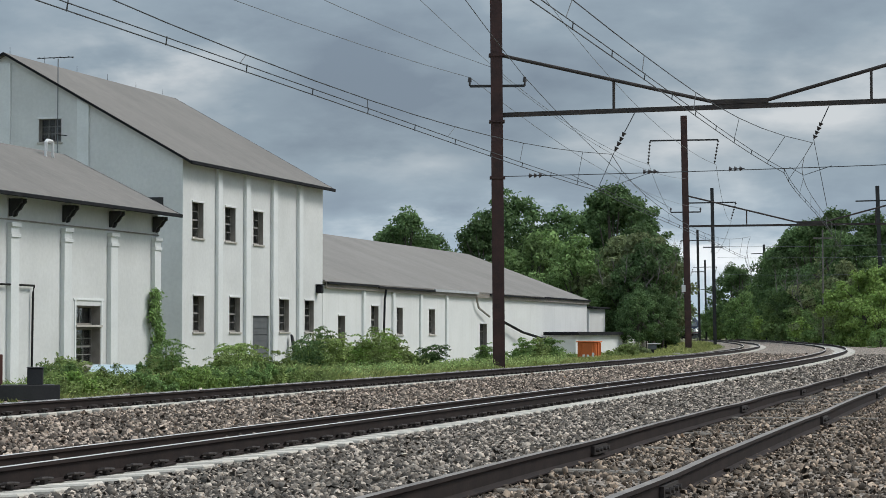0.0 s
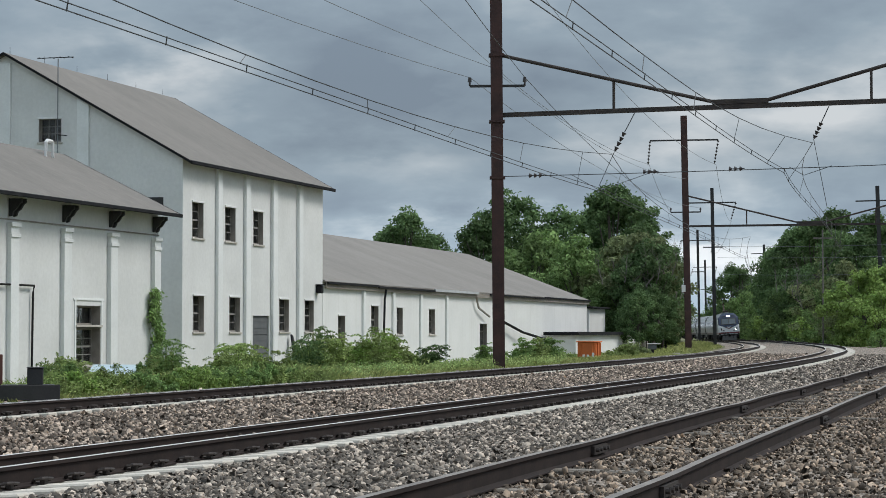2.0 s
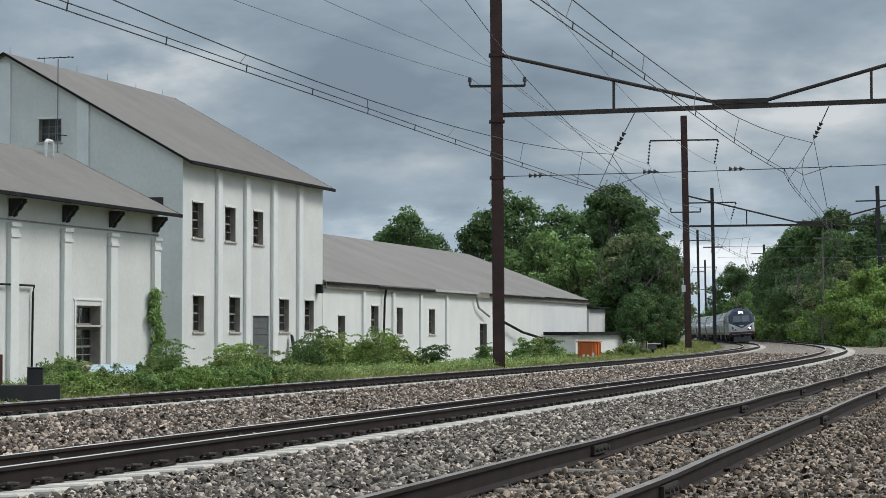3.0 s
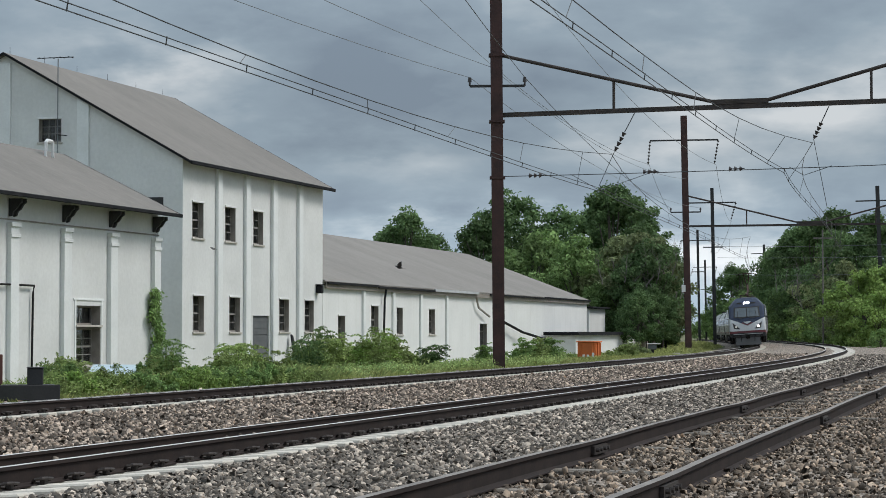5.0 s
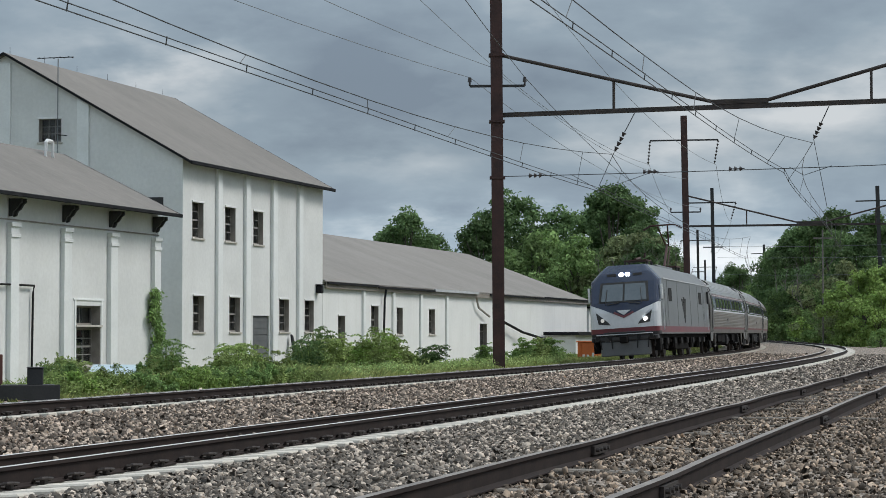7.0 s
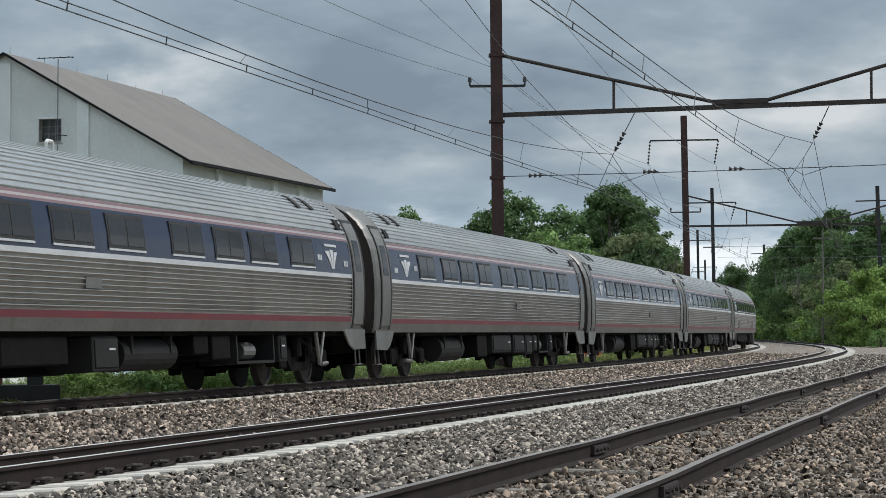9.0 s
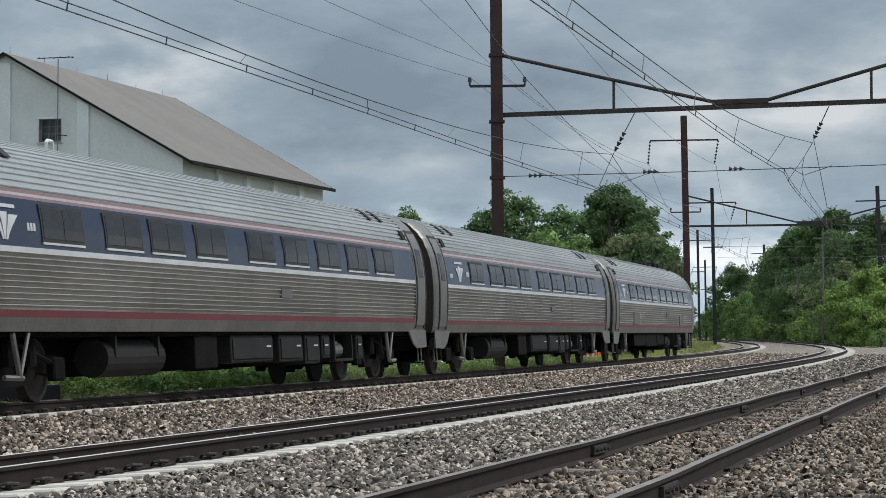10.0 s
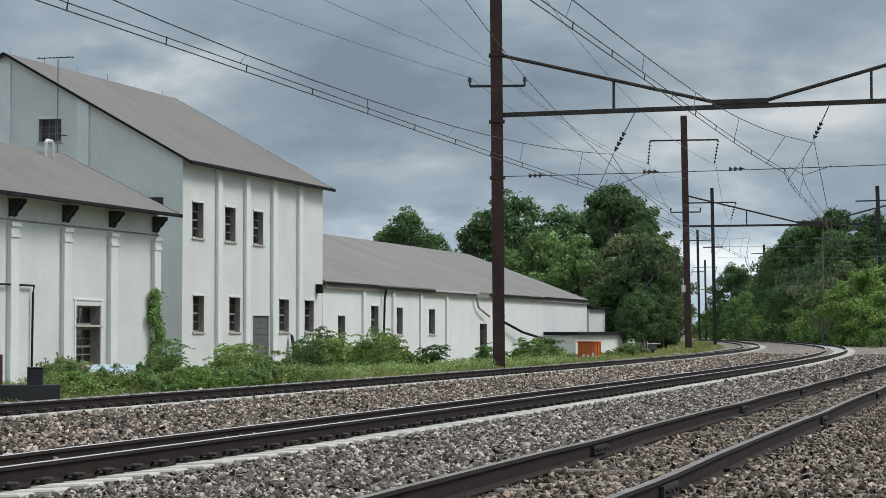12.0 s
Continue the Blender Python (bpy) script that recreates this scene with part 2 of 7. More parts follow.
M_WHITE = mat("white_paint", (0.78, 0.78, 0.77), (0.68, 0.68, 0.67), 2.0, 0.6)
M_BEAM = mat("dark_weathered_steel", (0.030, 0.025, 0.024), (0.060, 0.046, 0.040), 1.5, 0.8)
M_BIRD = mat("dark_feathers", (0.020, 0.019, 0.019), (0.045, 0.042, 0.040), 30.0, 0.7)
M_BLACK = mat("black_steel", (0.018, 0.018, 0.02), (0.035, 0.033, 0.033), 2.0, 0.6)
M_STEEL = mat("stainless_steel", (0.62, 0.61, 0.59), (0.50, 0.49, 0.47), 0.8, 0.30, metal=0.97, stretch=(0.25, 1, 1.5), streak=((0.32, 0.30, 0.275), 0.45))
# Darker steel: grime and mirrored ground low down, shade on the cab roof
M_STEELLOW = mat("grimy_and_shaded_steel", (0.44, 0.425, 0.40), (0.30, 0.29, 0.27), 0.9, 0.34, metal=0.95, stretch=(0.25, 1, 1.5), streak=((0.20, 0.185, 0.165), 0.5))
M_STEELFLAT = mat("grimy_steel_panel", (0.235, 0.230, 0.220), (0.165, 0.160, 0.152), 1.0, 0.5, metal=0.6, streak=((0.14, 0.128, 0.112), 0.6))
M_BLUE = mat("dark_blue_band", (0.013, 0.021, 0.050), (0.020, 0.029, 0.058), 0.6, 0.20, streak=((0.060, 0.066, 0.08), 0.4))
M_PINK = mat("faded_red_stripe", (0.205, 0.105, 0.115), (0.17, 0.105, 0.11), 0.8, 0.22)
M_PALE = mat("pale_stripe", (0.42, 0.36, 0.355), (0.34, 0.30, 0.295), 0.8, 0.22)
M_RED = mat("red_stripe", (0.17, 0.032, 0.042), (0.125, 0.032, 0.038), 0.8, 0.45)
M_WHITESTRIPE = mat("white_stripe", (0.55, 0.56, 0.575), (0.44, 0.45, 0.46), 1.2, 0.5)
M_CARGLASS = mat("tinted_window", (0.022, 0.024, 0.027), (0.035, 0.037, 0.04), 0.7, 0.08, spec=0.2)
M_BELLOWS = mat("brown_black_bellows", (0.050, 0.043, 0.038), (0.030, 0.026, 0.024), 2.0, 0.85, spec=0.2)
M_RUBBER = mat("black_rubber", (0.02, 0.02, 0.021), (0.032, 0.031, 0.03), 3.0, 0.8)
# Underfloor shade is put into these two colours, so they are near black
M_UNDER = mat("shade_darkened_black", (0.006, 0.0055, 0.0054), (0.012, 0.011, 0.0105), 1.5, 0.9, spec=0.1)
M_UNDERBOX = mat("shade_darkened_grey", (0.028, 0.027, 0.027), (0.018, 0.0175, 0.0175), 1.5, 0.8, spec=0.2)
M_LOCO = mat("silver_grey_paint", (0.175, 0.178, 0.178), (0.14, 0.143, 0.143), 0.7, 0.4, metal=0.3, streak=((0.13, 0.125, 0.117), 0.35))
# Pale part-metal base puts the mirrored sky into the glass colour
M_SHIELD = mat("windshield_glass", (0.13, 0.145, 0.155), (0.10, 0.115, 0.125), 0.6, 0.06, metal=0.35)
M_LOCOWHITE = mat("white_nose_paint", (0.60, 0.61, 0.625), (0.50, 0.51, 0.525), 0.9, 0.4)
M_LAMP = mat("headlight_glow", (1.0, 0.97, 0.92), (1.0, 0.97, 0.92), 1.0, 0.3, emit=14.0)
M_LAMPDIM = mat("dim_lamp", (0.55, 0.53, 0.50), (0.50, 0.48, 0.45), 1.0, 0.2, emit=0.5)


# ---- mesh helpers ----
def part(name, bm, material, parent=None, label="", smooth=False):
    me = bpy.data.meshes.new(name)
    bm.to_mesh(me)
    bm.free()
    for m in (material if isinstance(material, (list, tuple)) else [material]):
        me.materials.append(m)
    if smooth:
        me.polygons.foreach_set("use_smooth", [True] * len(me.polygons))
    ob = new(name, me)
    if parent is not None:
        ob.parent = parent
    if label:
        ob["label"] = label
    return ob


def thing(name, m, label, category, group="", kind=""):
    ob = new(name)
    ob.empty_display_size = 0.3
    ob.matrix_basis = m
    return tagged(ob, label, category, group, kind)


def share(name, ob, parent, m):
    """Another object on the same mesh."""
    o = new(name, ob.data)
    o.parent = parent
    o.matrix_basis = m
    return o


def box(bm, x0, x1, y0, y1, z0, z1, mi=0, bev=0.0):
    v = [bm.verts.new(p) for p in ((x0, y0, z0), (x1, y0, z0), (x1, y1, z0), (x0, y1, z0), (x0, y0, z1), (x1, y0, z1), (x1, y1, z1), (x0, y1, z1))]
    fs = [bm.faces.new([v[i] for i in q]) for q in ((0, 3, 2, 1), (4, 5, 6, 7), (0, 1, 5, 4), (1, 2, 6, 5), (2, 3, 7, 6), (3, 0, 4, 7))]
    for q in fs:
        q.material_index = mi
    if bev:
        es = list({e for q in fs for e in q.edges})
        bmesh.ops.bevel(bm, geom=es, offset=bev, segments=1, affect="EDGES")
    return v


def boxes(*specs, bev=0.0):
    bm = bmesh.new()
    for s in specs:
        box(bm, *s, bev=bev)
    return bm


def prism(bm, pts, axis, a0, a1, mi=0):
    """A polygon of (u, v) pairs drawn out along an axis: 'x' takes (y, z), 'y' takes (x, z), 'z' takes (x, y)."""
    def p3(u, v, a):
        return {"x": (a, u, v), "y": (u, a, v), "z": (u, v, a)}[axis]
    lo = [bm.verts.new(p3(u, v, a0)) for u, v in pts]
    hi = [bm.verts.new(p3(u, v, a1)) for u, v in pts]
    fs = [bm.faces.new(lo), bm.faces.new(hi[::-1])]
    for i in range(len(pts)):
        j = (i + 1) % len(pts)
        fs.append(bm.faces.new((lo[i], hi[i], hi[j], lo[j])))
    for q in fs:
        q.material_index = mi
    bmesh.ops.recalc_face_normals(bm, faces=fs)


def tube(bm, a, b, r0, r1=None, seg=6, mi=0):
    a, b = Vector(a), Vector(b)
    r1 = r0 if r1 is None else r1
    q = (b - a).to_track_quat("Z", "Y")
    rings = []
    for c, r in ((a, r0), (b, r1)):
        rings.append([bm.verts.new(c + q @ Vector((r * math.cos(k * math.tau / seg), r * math.sin(k * math.tau / seg), 0))) for k in range(seg)])
    fs = [bm.faces.new((rings[0][k], rings[0][(k + 1) % seg], rings[1][(k + 1) % seg], rings[1][k])) for k in range(seg)]
    fs += [bm.faces.new(rings[0][::-1]), bm.faces.new(rings[1])]
    for f_ in fs:
        f_.material_index = mi


def polytube(bm, pts, r, seg=5, mi=0):
    """One bent tube through the points."""
    pts = [Vector(p) for p in pts]
    rings = []
    for k, p in enumerate(pts):
        d = pts[min(k + 1, len(pts) - 1)] - pts[max(k - 1, 0)]
        q = d.to_track_quat("Z", "Y")
        rings.append([bm.verts.new(p + q @ Vector((r * math.cos(i * math.tau / seg), r * math.sin(i * math.tau / seg), 0))) for i in range(seg)])
    for a, b in zip(rings[:-1], rings[1:]):
        for i in range(seg):
            bm.faces.new((a[i], a[(i + 1) % seg], b[(i + 1) % seg], b[i])).material_index = mi
    bm.faces.new(rings[0][::-1]).material_index = mi
    bm.faces.new(rings[-1]).material_index = mi


# ---- plan of the tracks: the centre line of the far main track as X(Y), prolonged straight ----
COEF = (-16.2142, 27.2562, 1.5327, -2.7708, 0.4552)


def line_x(y):
    u = np.minimum(y, 300.0) / 100
    d = np.maximum(y - 300.0, 0.0)  # past here an even bend to the left
    return sum(c * u ** k for k, c in enumerate(COEF)) + 0.107 * d - 0.00036 * d * d


def slope_x(y):
    if y > 300.0:
        return 0.107 - 0.00072 * (y - 300.0)
    u = y / 100
    return sum(k * c * u ** (k - 1) for k, c in enumerate(COEF) if k) / 100


def rail_z(y):
    """The line falls very slightly away from the eye."""
    return 0.1009 - 0.00115 * y


TY = np.arange(4.0, 420.01, 0.5)
TX = np.array([line_x(y) for y in TY])
TS = np.concatenate([[0.0], np.cumsum(np.hypot(np.diff(TX), np.diff(TY)))])
SLOPE0, SLOPE1 = slope_x(4.0), slope_x(420.0)


def along(s, off=0.0):
    """Place and unit tangent of the far main track's centre line at arc length s, moved off metres to the right."""
    if s < 0:
        d = s / math.hypot(1, SLOPE0)
        x, y, g = TX[0] + d * SLOPE0, TY[0] + d, SLOPE0
    elif s > TS[-1]:
        d = (s - TS[-1]) / math.hypot(1, SLOPE1)
        x, y, g = TX[-1] + d * SLOPE1, TY[-1] + d, SLOPE1
    else:
        y = float(np.interp(s, TS, TY))
        x, g = line_x(y), slope_x(y)
    h = math.hypot(1, g)
    t = Vector((g / h, 1 / h, 0))
    n = Vector((t.y, -t.x, 0))
    return Vector((x, y, rail_z(y))) + n * off, t, n


GAUGE, CANT, SPACING = 1.505, 0.095, 7.03
C_SLOPE, C_Z = 0.2766, 0.12
JOINTS = {-1: (5.7, 16.8, 25.6, 35.5, 43.7), 1: (0.7, 13.2, 24.0)}  # joints along each of the siding's rails


def side_track(d, off=0.0):
    """The siding runs straight: place at d metres along it."""
    h = math.hypot(1, C_SLOPE)
    t = Vector((C_SLOPE / h, 1 / h, 0))
    n = Vector((t.y, -t.x, 0))
    return Vector((0.710, 14.83, C_Z)) + t * d + n * off, t, n

# ---- ground ----
def strip(name, offs, s0, s1, step, material, label, category, jitter=0.0):
    """A sheet that follows the tracks: offs are (metres to the right, height) pairs."""
    bm = bmesh.new()
    rows, s = [], s0
    while s <= s1:
        row = []
        for o, z in offs:
            p, t, n = along(s, o)
            row.append(bm.verts.new((p.x, p.y, p.z + z + jitter * noise.noise((p.x * 0.7, p.y * 0.7, 3.1)))))
        rows.append(row)
        s += step if s < 110 else step * 3
    for a, b in zip(rows[:-1], rows[1:]):
        for i in range(len(offs) - 1):
            bm.faces.new((a[i], a[i + 1], b[i + 1], b[i]))
    return tagged(part(name, bm, material, smooth=True), label, category, kind="structure")


bm = bmesh.new()
xs = [-2500, -700, -250, -120, -70, -45, -30, -20, -10, 0, 12, 25, 40, 60, 90, 150, 300, 800, 2500]
ys = [-2500, -600, -150, -40, 0, 20, 40, 60, 80, 100, 120, 140, 160, 190, 230, 280, 340, 420, 600, 1000, 2500]
vs = [[bm.verts.new((x, y, -0.95 if abs(x) < 400 and y < 500 else -1.0)) for x in xs] for y in ys]
for j in range(len(ys) - 1):
    for i in range(len(xs) - 1):
        bm.faces.new((vs[j][i], vs[j][i + 1], vs[j + 1][i + 1], vs[j + 1][i]))
tagged(part("ground", bm, M_EARTH, smooth=True), "rough grassy earth spreading away from the tracks", "ground", kind="structure")
strip("ballast", [(-3.9, -0.98), (-3.1, -0.45), (-2.35, -0.27), (-0.8, -0.245), (0.8, -0.215), (2.1, -0.21), (3.3, -0.27), (4.6, -0.27), (5.4, -0.235),
                  (6.3, -0.24), (7.9, -0.25), (8.5, -0.195), (9.3, -0.20), (10.4, -0.22), (12.0, -0.155), (14.5, -0.140), (17.0, -0.15), (20, -0.28), (26, -0.6), (30, -0.98)],
      -60, 400, 1.0, M_BALLAST, "grey crushed stone bed under the railway tracks", "ballast", 0.02)
strip("grass_verge", [(-16, -0.96), (-9, -0.75), (-6, -0.5), (-4.2, -0.32), (-3.2, -0.30), (-2.6, -0.32), (-2.5, -0.6)], -60, 330, 2.0, M_EARTH,
      "grassy strip between the tracks and the white buildings", "verge", 0.05)


# ---- tracks ----
RAIL = [(-0.035, 0.0), (0.035, 0.0), (0.037, -0.03), (0.012, -0.045), (0.010, -0.15), (0.070, -0.172), (0.070, -0.183), (-0.070, -0.183),
        (-0.070, -0.172), (-0.010, -0.15), (-0.012, -0.045), (-0.037, -0.03)]


def rail(parent, frames, top, label=""):
    bm = bmesh.new()
    rings = []
    for p, t, n in frames:
        rings.append([bm.verts.new(p + n * u + Vector((0, 0, v))) for u, v in RAIL])
    for a, b in zip(rings[:-1], rings[1:]):
        for i in range(len(RAIL)):
            j = (i + 1) % len(RAIL)
            bm.faces.new((a[i], a[j], b[j], b[i])).material_index = 1 if i == 0 else 0
    for ring in (rings[0], rings[-1]):
        bm.faces.new(ring)
    bmesh.ops.recalc_face_normals(bm, faces=bm.faces)
    return part("rail", bm, [M_RAILSIDE, top], parent, label)


def tie_mesh(w, l, h, bev):
    bm = bmesh.new()
    box(bm, -w / 2, w / 2, -l / 2, l / 2, -h, 0, bev=bev)
    return bm


def clip_mesh():
    """A looped spring clip on its cast shoulder, over the rail's foot."""
    bm = bmesh.new()
    box(bm, -0.11, 0.11, 0.03, 0.17, -0.19, -0.176)
    box(bm, -0.035, 0.035, 0.085, 0.135, -0.176, -0.125, bev=0.008)
    polytube(bm, [(-0.10, 0.045, -0.158), (-0.10, 0.11, -0.142), (-0.07, 0.15, -0.128), (0.02, 0.155, -0.120), (0.09, 0.13, -0.118), (0.11, 0.085, -0.128), (0.08, 0.05, -0.150), (-0.03, 0.05, -0.160)], 0.015, 6)
    return bm


def frame_at(p, t, roll=0.0):
    """x along the track, y to its left, z up."""
    return Matrix.Translation(p) @ Matrix.Rotation(math.atan2(t.y, t.x), 4, "Z") @ Matrix.Rotation(roll, 4, "X")


def rows_main(off, z, s0, s1):
    out, s = [], s0
    while s < s1:
        p, t, n = along(s, off)
        out.append((p + Vector((0, 0, z)), t, n))
        s += 2.5 if s < 150 else 5
    return out


ROLL = math.atan2(CANT, GAUGE)


def main_track(name, off, label, tie_range, clip_ranges):
    tr = thing(name, Matrix(), label, "railway track", "main line tracks", "structure")
    rail(tr, rows_main(off + GAUGE / 2, 0.0, -60, 410), M_RAILTOP)
    rail(tr, rows_main(off - GAUGE / 2, -CANT, -60, 410), M_RAILTOP)
    first = clip0 = None
    s = tie_range[0]
    while s < tie_range[1]:
        p, t, n = along(s, off)
        m = frame_at(p + Vector((0, 0, -CANT / 2 - 0.186)), t, -ROLL)
        m = m @ pose(random.uniform(-0.02, 0.02), random.uniform(-0.02, 0.02), random.uniform(-0.004, 0.004), 0, 0, random.uniform(-0.6, 0.6))
        if first is None:
            first = part("tie", tie_mesh(0.30, 2.66, 0.22, 0.015), M_CONCRETE, tr, "pale concrete tie")
            first.matrix_basis = m
        else:
            share("tie", first, tr, m)
        for side, (lo, hi) in clip_ranges.items():
            if lo < s < hi:
                q, t, n = along(s, off + side * GAUGE / 2)
                z = 0 if side > 0 else -CANT
                mc = frame_at(q + Vector((0, 0, z)), t) @ Matrix.Rotation(math.pi, 4, "Z")
                if clip0 is None:
                    clip0 = part("rail_clip", clip_mesh(), M_CLIP, tr, "dark spring clip")
                    clip0.matrix_basis = mc
                else:
                    share("rail_clip", clip0, tr, mc)
        s += 0.61
    return tr


main_track("main_track_1", 0.0, "far main line track with rusty-sided rails on concrete ties", (18, 240), {1: (20, 85)})
main_track("main_track_2", SPACING, "middle main line track with polished rail heads on concrete ties", (8, 290), {1: (10, 105)})

siding = thing("siding_track", Matrix(), "worn rusty siding track on grey weathered timber ties", "railway track", kind="structure")
for sgn in (-1, 1):
    sunk = []
    for k in range(330):
        p, t, n = side_track(-30 + 0.5 * k if k < 200 else 70 + (k - 200), sgn * GAUGE / 2)
        d = -30 + 0.5 * k if k < 200 else 70 + (k - 200)
        # worn joints sink a little
        p.z -= sum(0.014 * math.exp(-((d - q) / 1.8) ** 2) for q in JOINTS[sgn])
        sunk.append((p, t, n))
    rail(siding, sunk, M_RAILTOP2)
wt = None
for k in range(150):
    p, t, n = side_track(-2 + k * 0.56)
    m = frame_at(p + Vector((0, 0, -0.185 - random.uniform(0, 0.05) + (0.016 if k % 7 == 3 else 0.0))), t) @ pose(random.uniform(-0.05, 0.05), random.uniform(-0.08, 0.08), 0, random.uniform(-0.8, 0.8), 0, random.uniform(-2, 2))
    if wt is None:
        wt = part("tie", tie_mesh(0.22, 2.55, 0.17, 0.015), M_WOODTIE, siding)
        wt.matrix_basis = m
    else:
        share("tie", wt, siding, m)
# joint bars on the siding's rails
bj = bmesh.new()
for sy in (-0.03, 0.03):
    box(bj, -0.33, 0.33, sy - 0.018, sy + 0.018, -0.135, -0.05)
for x in (-0.25, -0.1, 0.1, 0.25):
    tube(bj, (x, -0.085, -0.09), (x, 0.085, -0.09), 0.022, 0.022, 6)
bar = None
for sgn, ds in JOINTS.items():
    for d in ds:
        p, t, n = side_track(d, sgn * GAUGE / 2)
        p.z -= 0.014
        if bar is None:
            bar = part("joint_bar", bj, M_CLIP, siding, "bolted rusty joint bar")
            bar.matrix_basis = frame_at(p, t)
        else:
            share("joint_bar", bar, siding, frame_at(p, t))


# ---- buildings: x along the front, y backwards, z up ----
def wall_cells(bm, x0, x1, y0, y1, z0, z1, holes):
    """A thick wall, with openings (x0, x1, z0, z1) right through it."""
    cuts = sorted({x0, x1, *[h[0] for h in holes], *[h[1] for h in holes]})
    for a, b in zip(cuts[:-1], cuts[1:]):
        c = (a + b) / 2
        z = z0
        for h in sorted((h for h in holes if h[0] < c < h[1]), key=lambda h: h[2]):
            if h[2] > z:
                box(bm, a, b, y0, y1, z, h[2])
            z = h[3]
        if z < z1:
            box(bm, a, b, y0, y1, z, z1)
    bmesh.ops.remove_doubles(bm, verts=bm.verts, dist=0.001)


def gable(bm, xa, xb, depth, z0, ze, zr, holes=()):
    """A gable wall between x = xa and xb: eaves at ze, ridge at zr; openings (y0, y1, z0, z1)."""
    half = depth / 2

    def top(y):
        return ze + (zr - ze) * (1 - abs(y - half) / half)
    cuts = sorted({0.0, half, depth, *[h[0] for h in holes], *[h[1] for h in holes]})
    for a, b in zip(cuts[:-1], cuts[1:]):
        c, z = (a + b) / 2, z0
        for h in holes:
            if h[0] < c < h[1]:
                box(bm, xa, xb, a, b, z, h[2])
                z = h[3]
        prism(bm, [(a, z), (b, z), (b, top(b)), (a, top(a))], "x", xa, xb)
    bmesh.ops.remove_doubles(bm, verts=bm.verts, dist=0.001)


def window(parent, x0, x1, z0, z1, cols=2, rows=4, deep=0.22, reveal=True, head=True, side=False, label=""):
    """A sash window set back in the front wall (or, with side, in the wall on x = 0)."""
    w, h = x1 - x0, z1 - z0
    m = pose(x0, deep, z0) if not side else pose(deep, x1, z0, 0, 0, -90)
    bm = bmesh.new()
    fr = 0.07
    box(bm, 0, fr, 0, 0.09, 0, h); box(bm, w - fr, w, 0, 0.09, 0, h)
    box(bm, fr, w - fr, 0, 0.09, 0, fr); box(bm, fr, w - fr, 0, 0.09, h - fr, h)
    win = part("window", bm, M_WFRAME, parent, label)
    win.matrix_basis = m
    for k in range(1, cols):
        x = fr + (w - 2 * fr) * k / cols
        part("glazing_bar", boxes((x - 0.016, x + 0.016, 0.02, 0.06, fr, h - fr)), M_WHITEBAR, win, "pale peeling glazing bar")
    for k in range(1, rows):
        z = fr + (h - 2 * fr) * k / rows
        t = 0.035 if k * 2 == rows else 0.014
        part("glazing_bar", boxes((fr, w - fr, 0.022, 0.058, z - t, z + t)), M_WHITEBAR, win, "pale peeling glazing bar")
    bm = bmesh.new()
    box(bm, fr, w - fr, 0.037, 0.043, fr, h - fr)
    part("pane", bm, M_GLASS, win).visible_shadow = False
    bm = bmesh.new()
    box(bm, -0.06, w + 0.06, -deep - 0.07, 0.0, -0.09, -0.004, bev=0.012)
    part("sill", bm, M_SILL, win)
    if reveal:
        if head:
            part("head", boxes((-0.03, w + 0.03, -deep - 0.05, -deep + 0.06, h - 0.06, h + 0.02), bev=0.01), M_WHITE, win, "white painted window head")
        bm = bmesh.new()
        box(bm, w - 0.03, w - 0.004, -deep + 0.01, -0.002, 0, h)
        box(bm, 0.004, 0.03, -deep + 0.01, -0.002, 0, h)
        box(bm, 0.03, w - 0.03, -deep + 0.065, -0.002, h - 0.03, h - 0.004)
        part("lining", bm, M_WFRAME, win, "brown timber lining of the opening")
    return win


def roof(parent, x0, x1, depth, ze, zr, over, thick, material, edge):
    """Two roof slopes with thickness; over: how far the eaves stand out."""
    half = depth / 2
    k = (zr - ze) / half
    bm = bmesh.new()
    for s in (0, 1):
        ya, za = -over, ze - over * k
        pts = [(ya, za + 0.02), (half, zr + 0.02), (half, zr + 0.02 + thick), (ya, za + 0.02 + thick)]
        if s:
            pts = [(depth - y, z) for y, z in pts]
        prism(bm, pts, "x", x0, x1)
    r = part("roof", bm, material, parent)
    # dark verge boards and eaves boards
    for x in (x0 - 0.04, x1):
        for s in (0, 1):
            bm = bmesh.new()
            ya, za = -over - 0.03, ze - (over + 0.03) * k
            pts = [(ya, za + 0.01), (half, zr + 0.01), (half, zr + 0.03 + thick), (ya, za + 0.03 + thick)]
            if s:
                pts = [(depth - y, z) for y, z in pts]
            prism(bm, pts, "x", x, x + 0.04)
            part("verge_board", bm, edge, r)
    bm = bmesh.new()
    box(bm, x0, x1, -over - 0.09, -over - 0.002, ze - over * k - 0.03, ze - over * k + thick + 0.03, bev=0.02)
    part("gutter", bm, edge, r, "dark eaves gutter")
    return r


LONG = 0.9282
ROT = 73.90

# tall gabled mill
mill = thing("mill_building", pose(-11.196, 89.57, 0, 0, 0, ROT), "tall white gabled brick mill with grey roof and pilasters", "building")
ML, MD, ME, MR = 19.5, 16.96, 8.62, 13.36
wins_up = [(1.13, 2.51, 5.25, 6.85), (5.19, 6.60, 5.25, 6.85), (8.97, 10.38, 5.25, 6.85)]
wins_lo = [(1.25, 2.63, 1.14, 2.77), (5.80, 7.25, 1.14, 2.77), (12.71, 14.20, 1.14, 2.77), (16.60, 18.10, 1.14, 2.77)]
mdoor = (8.95, 11.30, -0.8, 1.90)
bm = bmesh.new()
